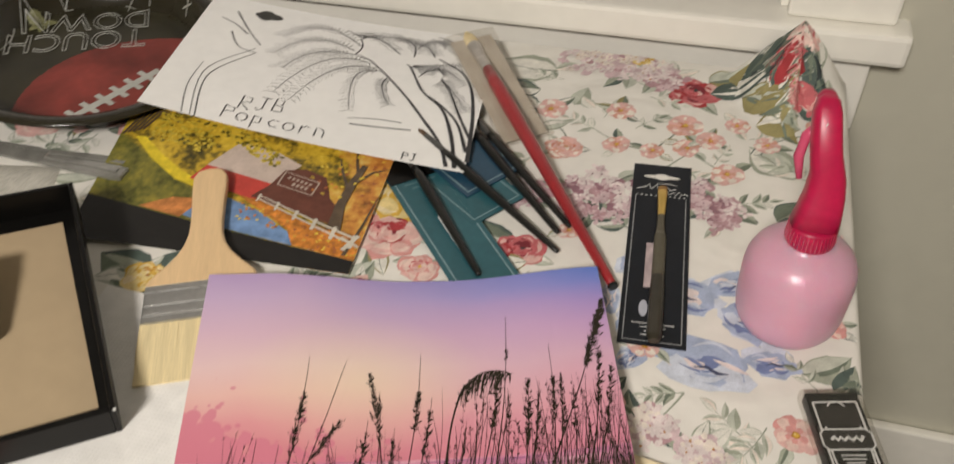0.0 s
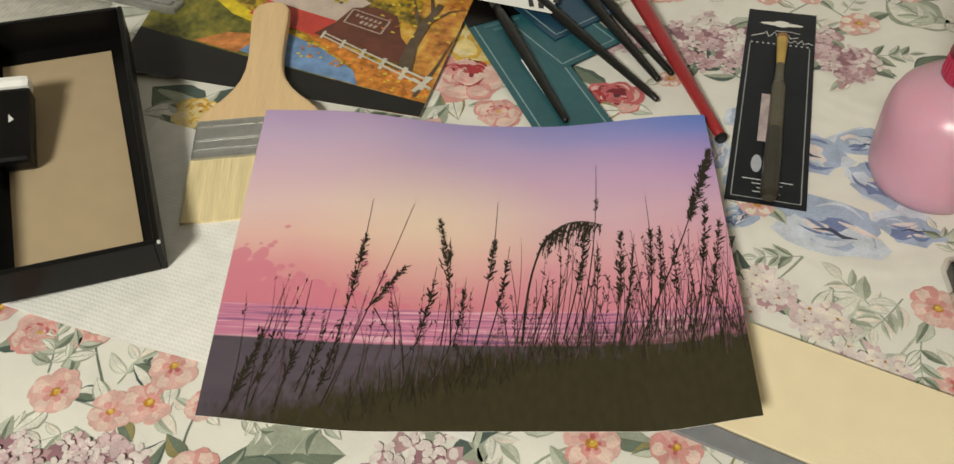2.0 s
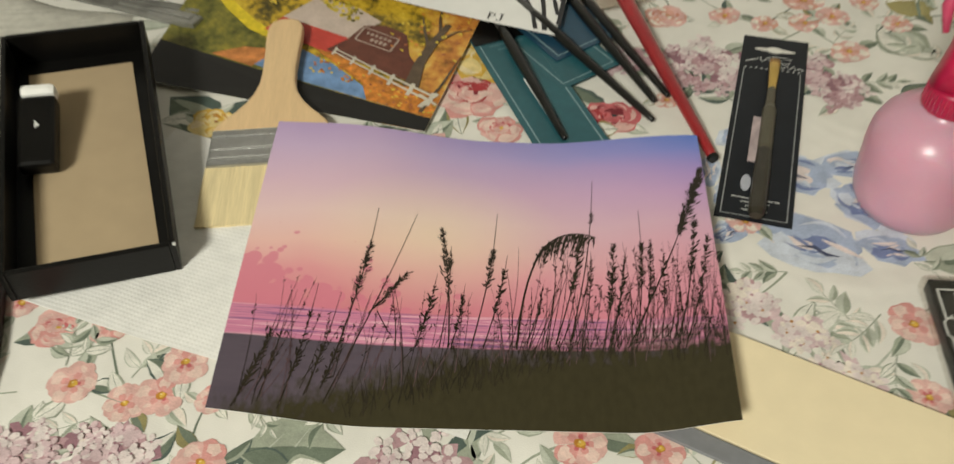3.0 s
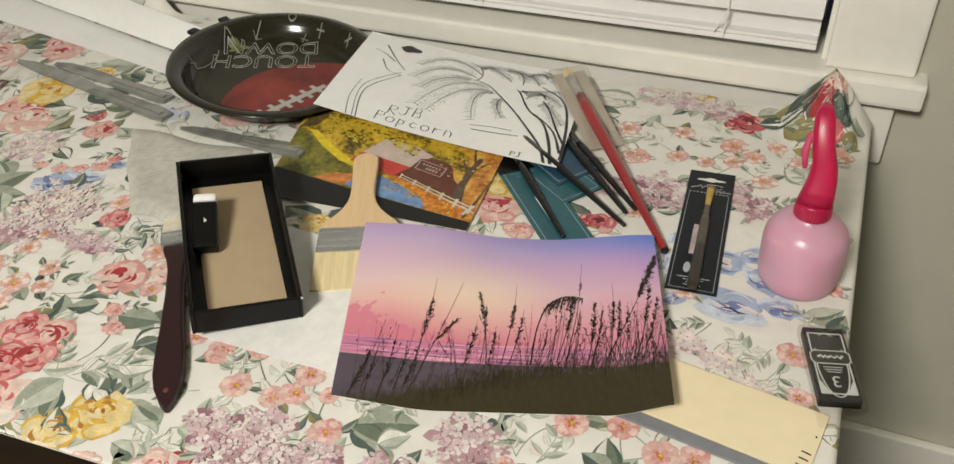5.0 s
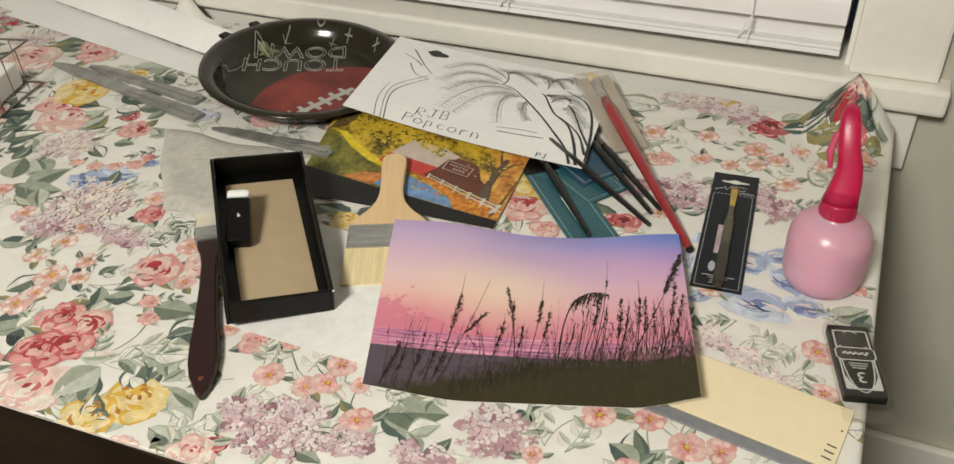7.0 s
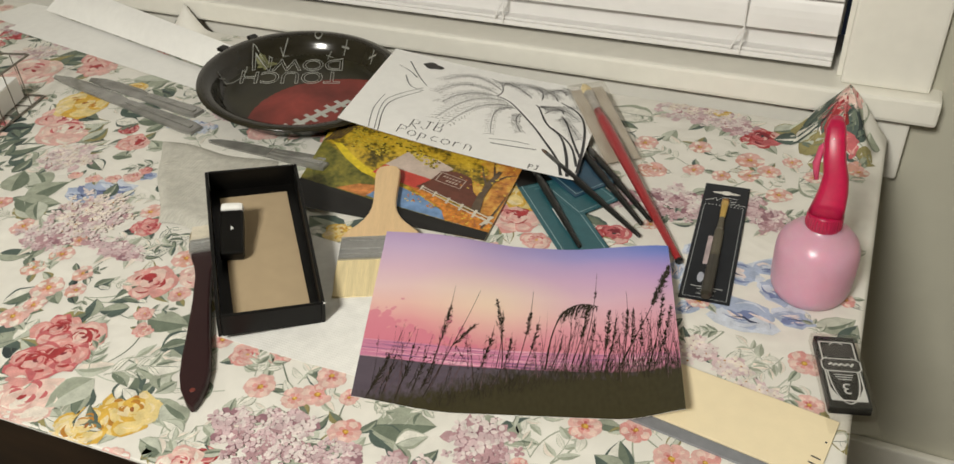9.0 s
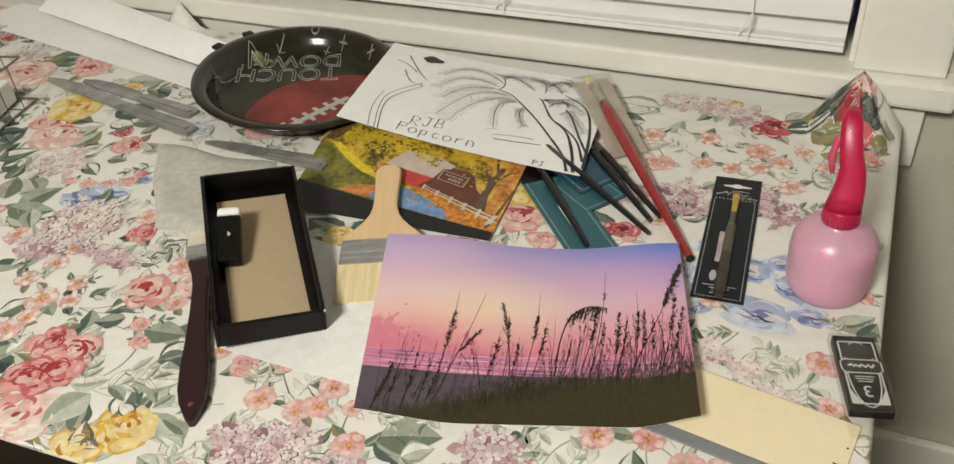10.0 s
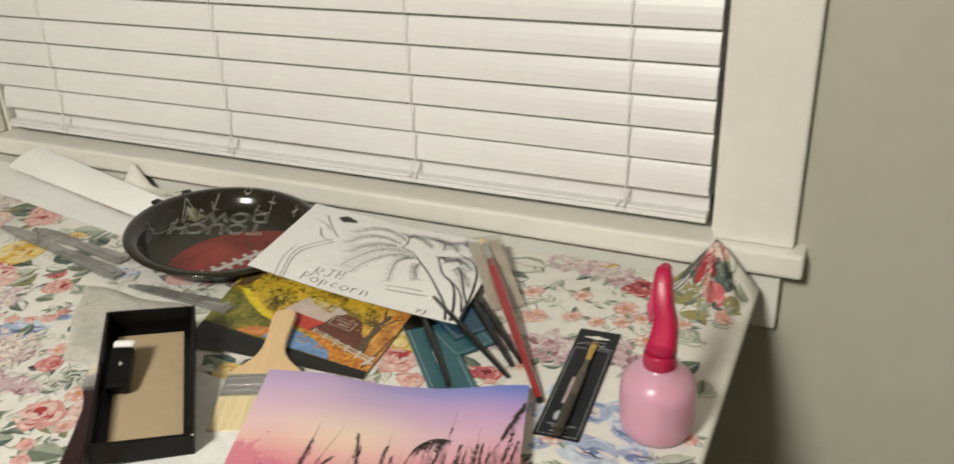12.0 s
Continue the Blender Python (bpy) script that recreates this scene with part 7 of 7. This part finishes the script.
lilac(0.0773, 0.9900, 0.0204, 0.0181, 'MAUVE')
lilac(0.0458, 0.7995, 0.0355, 0.0302, 'MAUVE')
lilac(0.1401, 0.8028, 0.0174, 0.0205, 'MAUVE')
lilac(0.1200, 0.8221, 0.0114, 0.0193, 'MAUVE')
lilac(0.1143, 0.5855, 0.0125, 0.0158, 'BLUSH')
lilac(0.1485, 0.5738, 0.0141, 0.0098, 'BLUSH')
lilac(0.1646, 0.5587, 0.0079, 0.0054, 'BLUSH')
lilac(0.1789, 0.5524, 0.0117, 0.0054, 'BLUSH')
lilac(-0.5518, 0.8033, 0.0329, 0.0136, 'BLUSH')
lilac(-0.3372, 0.8416, 0.0311, 0.0150, 'MAUVE')
lilac(-0.1432, 0.6305, 0.0246, 0.0170, 'MAUVE')
lilac(-0.3136, 0.5474, 0.0311, 0.0257, 'BLUSH')
lilac(-0.6495, 0.4471, 0.0334, 0.0369, 'MAUVE')
lilac(-0.0592, 0.3721, 0.0277, 0.0127, 'MAUVE')
lilac(-1.0782, 0.9315, 0.0317, 0.0175, 'MAUVE')
lilac(-0.0178, 0.7922, 0.0171, 0.0164, 'MAUVE')
blossom(-0.2236, 0.4058, 0.0131, 'PINK')
blossom(-0.1880, 0.4052, 0.0113, 'PINK')
blossom(-0.1718, 0.4165, 0.0124, 'PINK')
blossom(-0.1719, 0.4399, 0.0126, 'PINK')
blossom(-0.1279, 0.3883, 0.0132, 'PINK')
blossom(-0.1447, 0.4231, 0.0077, 'PINK')
blossom(0.0506, 0.4667, 0.0134, 'PINK')
blossom(0.0894, 0.4775, 0.0104, 'PINK')
blossom(0.1226, 0.4600, 0.0137, 'PINK')
blossom(0.1470, 0.4657, 0.0109, 'PINK')
blossom(0.2124, 0.5545, 0.0105, 'PINK')
blossom(0.2025, 0.6010, 0.0131, 'PINK')
blossom(0.2277, 0.6985, 0.0082, 'PINK')
blossom(-0.2921, 0.4419, 0.0112, 'PINK')
blossom(-0.2296, 0.4460, 0.0109, 'PINK')
blossom(0.0868, 0.4226, 0.0107, 'PINK')
blossom(0.0149, 0.4099, 0.0083, 'PINK')
blossom(-0.5486, 0.4598, 0.0116, 'PEACH')
blossom(-0.4918, 0.4710, 0.0108, 'PEACH')
blossom(-0.5084, 0.4404, 0.0150, 'PEACH')
blossom(-0.4782, 0.4475, 0.0099, 'PEACH')
blossom(-0.5019, 0.4145, 0.0109, 'PEACH')
blossom(-0.5077, 0.3945, 0.0132, 'PEACH')
blossom(-0.4058, 0.5299, 0.0128, 'PEACH')
blossom(0.0433, 0.9256, 0.0113, 'PEACH')
blossom(0.0473, 0.8735, 0.0109, 'PEACH')
blossom(0.1036, 0.9156, 0.0137, 'PEACH')
blossom(0.1085, 0.8825, 0.0107, 'PEACH')
blossom(0.0795, 0.8724, 0.0101, 'PEACH')
blossom(0.1276, 0.8973, 0.0107, 'PEACH')
blossom(0.1487, 0.9255, 0.0101, 'PEACH')
blossom(0.1759, 0.9019, 0.0099, 'PEACH')
blossom(0.1449, 0.8533, 0.0129, 'PEACH')
blossom(-0.0203, 0.9144, 0.0130, 'PEACH')
blossom(0.1015, 0.6501, 0.0100, 'PEACH')
blossom(0.0284, 0.7536, 0.0088, 'PEACH')
blossom(-0.1343, 0.3878, 0.0059, 'PEACH')
rose(-0.4154, 0.4825, 0.0198, 'PINK')
rose(-0.4513, 0.3955, 0.0175, 'RED')
rose(-0.4203, 0.3940, 0.0184, 'PINK')
rose(-0.4200, 0.3704, 0.0191, 'RED')
rose(-0.4369, 0.3535, 0.0201, 'RED')
rose(-0.3877, 0.4436, 0.0071, 'PINK')
rose(-0.3720, 0.4251, 0.0075, 'PINK')
rose(-0.4139, 0.3142, 0.0297, 'PALE')
rose(-0.3109, 0.3376, 0.0216, 'GOLD')
rose(-0.3383, 0.3097, 0.0183, 'GOLD')
rose(-1.0719, 0.9155, 0.0209, 'WINE')
rose(-0.8563, 0.8860, 0.0250, 'PINK')
rose(-0.8420, 0.8554, 0.0207, 'PINK')
rose(-0.9319, 0.8134, 0.0360, 'PALE')
rose(-0.7764, 0.7588, 0.0296, 'GOLD')
rose(-0.7389, 0.8250, 0.0125, 'GOLD')
rose(-0.7386, 0.6988, 0.0331, 'PALE')
rose(-0.7811, 0.7226, 0.0222, 'PINK')
rose(-0.6619, 0.7265, 0.0098, 'WINE')
rose(-0.6307, 0.7010, 0.0159, 'PINK')
rose(-0.6439, 0.6146, 0.0068, 'PINK')
rose(-0.6159, 0.6159, 0.0075, 'PINK')
rose(-0.5941, 0.6235, 0.0074, 'PINK')
rose(-0.5724, 0.6353, 0.0082, 'PINK')
rose(-0.5671, 0.6515, 0.0067, 'RED')
rose(0.1086, 0.9723, 0.0185, 'WINE')
rose(-0.1080, 0.7145, 0.0213, 'PINK')
rose(-0.1212, 0.7182, 0.0130, 'RED')
rose(-0.0046, 0.7223, 0.0149, 'WINE')
rose(0.0028, 0.8581, 0.0123, 'PEACH')
rose(-0.2768, 0.6247, 0.0130, 'GOLD')
rose(0.0509, 1.0193, 0.0098, 'GOLD')
rose(-0.6380, 0.9517, 0.0241, 'PINK')
rose(-0.4856, 0.3199, 0.0222, 'PINK')
rose(-0.8456, 0.6523, 0.0334, 'PALE')
rose(-0.1105, 0.6477, 0.0160, 'PALE')
rose(-0.2274, 0.3182, 0.0106, 'WINE')
rose(-0.1118, 0.7591, 0.0201, 'GOLD')
rose(-0.4817, 0.7843, 0.0190, 'PINK')
rose(-0.3844, 0.8011, 0.0170, 'PINK')
rose(-0.2340, 0.3044, 0.0143, 'PALE')
rose(-0.3851, 1.0886, 0.0220, 'PINK')
# the gathered corner beside the sill
for lx, ly, lr, la, tone in ((0.168, 0.985, 0.014, 40.0, "NIGHT"), (0.182, 0.962, 0.014, 80.0, "OLIVE"), (0.205, 0.975, 0.014, 110.0, "NIGHT"), (0.222, 0.955, 0.013, 60.0, "OLIVE"), (0.176, 1.005, 0.012, 20.0, "NIGHT"), (0.208, 1.002, 0.012, 150.0, "SAGE"), (0.228, 0.985, 0.012, 100.0, "SAGE"), (0.190, 0.940, 0.013, 10.0, "SAGE"), (0.215, 0.920, 0.013, 70.0, "PALEG")):
    leaf(lx, ly, lr, la, tone)
for lx, ly, la in ((0.160, 0.995, 70.0), (0.172, 0.972, 120.0), (0.194, 0.985, 30.0), (0.214, 0.990, 75.0), (0.186, 1.012, 140.0)):
    leaf(lx, ly, 0.011, la, "NIGHT")
rose(0.182, 0.982, 0.013, "WINE")
rose(0.198, 0.955, 0.011, "RED")
rose(0.196, 1.000, 0.010, "PALE")
blossom(0.220, 0.930, 0.011, "PEACH")
# thin stems that run between neighbouring motifs
random.seed(61)
fixed = list(Motif.seeds)
stems_print = Motif(0, 5, 0)
Motif.seeds.pop()
for sx, sy, sr in fixed:
    for ex, ey, er in fixed:
        gap = math.hypot(ex - sx, ey - sy)
        if 0.025 < gap < 0.060 and random.random() < 0.045:
            bx, by = (sx + ex) / 2 + random.uniform(-0.35, 0.35) * (ey - sy), (sy + ey) / 2 + random.uniform(-0.35, 0.35) * (sx - ex)
            pts = [((1 - k) ** 2 * sx + 2 * k * (1 - k) * bx + k * k * ex, (1 - k) ** 2 * sy + 2 * k * (1 - k) * by + k * k * ey) for k in [i / 9 for i in range(10)]]
            stems_print.line(pts, 0.0017, 0.0009, random.choice(("sage", "moss", "mist", "sage")))
stems_print.done("printed_stem")
# small sprays and blossoms between the large motifs
random.seed(77)
for _ in range(2600):
    fx, fy = random.uniform(FX0 + 0.02, FX1 - 0.01), random.uniform(FY0 - 0.012, FY1 - 0.02)
    gap = min(math.hypot(fx - sx, fy - sy) - 0.75 * sr for sx, sy, sr in Motif.seeds)
    if gap < (0.012 if fx < -0.36 else 0.019):
        continue
    k = random.random()
    if k < 0.58:
        spray(fx, fy, random.uniform(0.024, 0.036), random.uniform(0, 360), random.choice((2, 3)))
    elif k < 0.78:
        leaf(fx, fy, random.uniform(0.012, 0.020), random.uniform(0, 360), random.choice(("SAGE", "DEEP", "NIGHT", "OLIVE") if fx < -0.36 else ("SAGE", "PALEG", "DEEP", "OLIVE")))
    elif k < 0.92:
        blossom(fx, fy, random.uniform(0.009, 0.013), random.choice(("PINK", "PEACH")))
    else:
        rose(fx, fy, random.uniform(0.010, 0.016), random.choice(("PINK", "PALE", "RED")))
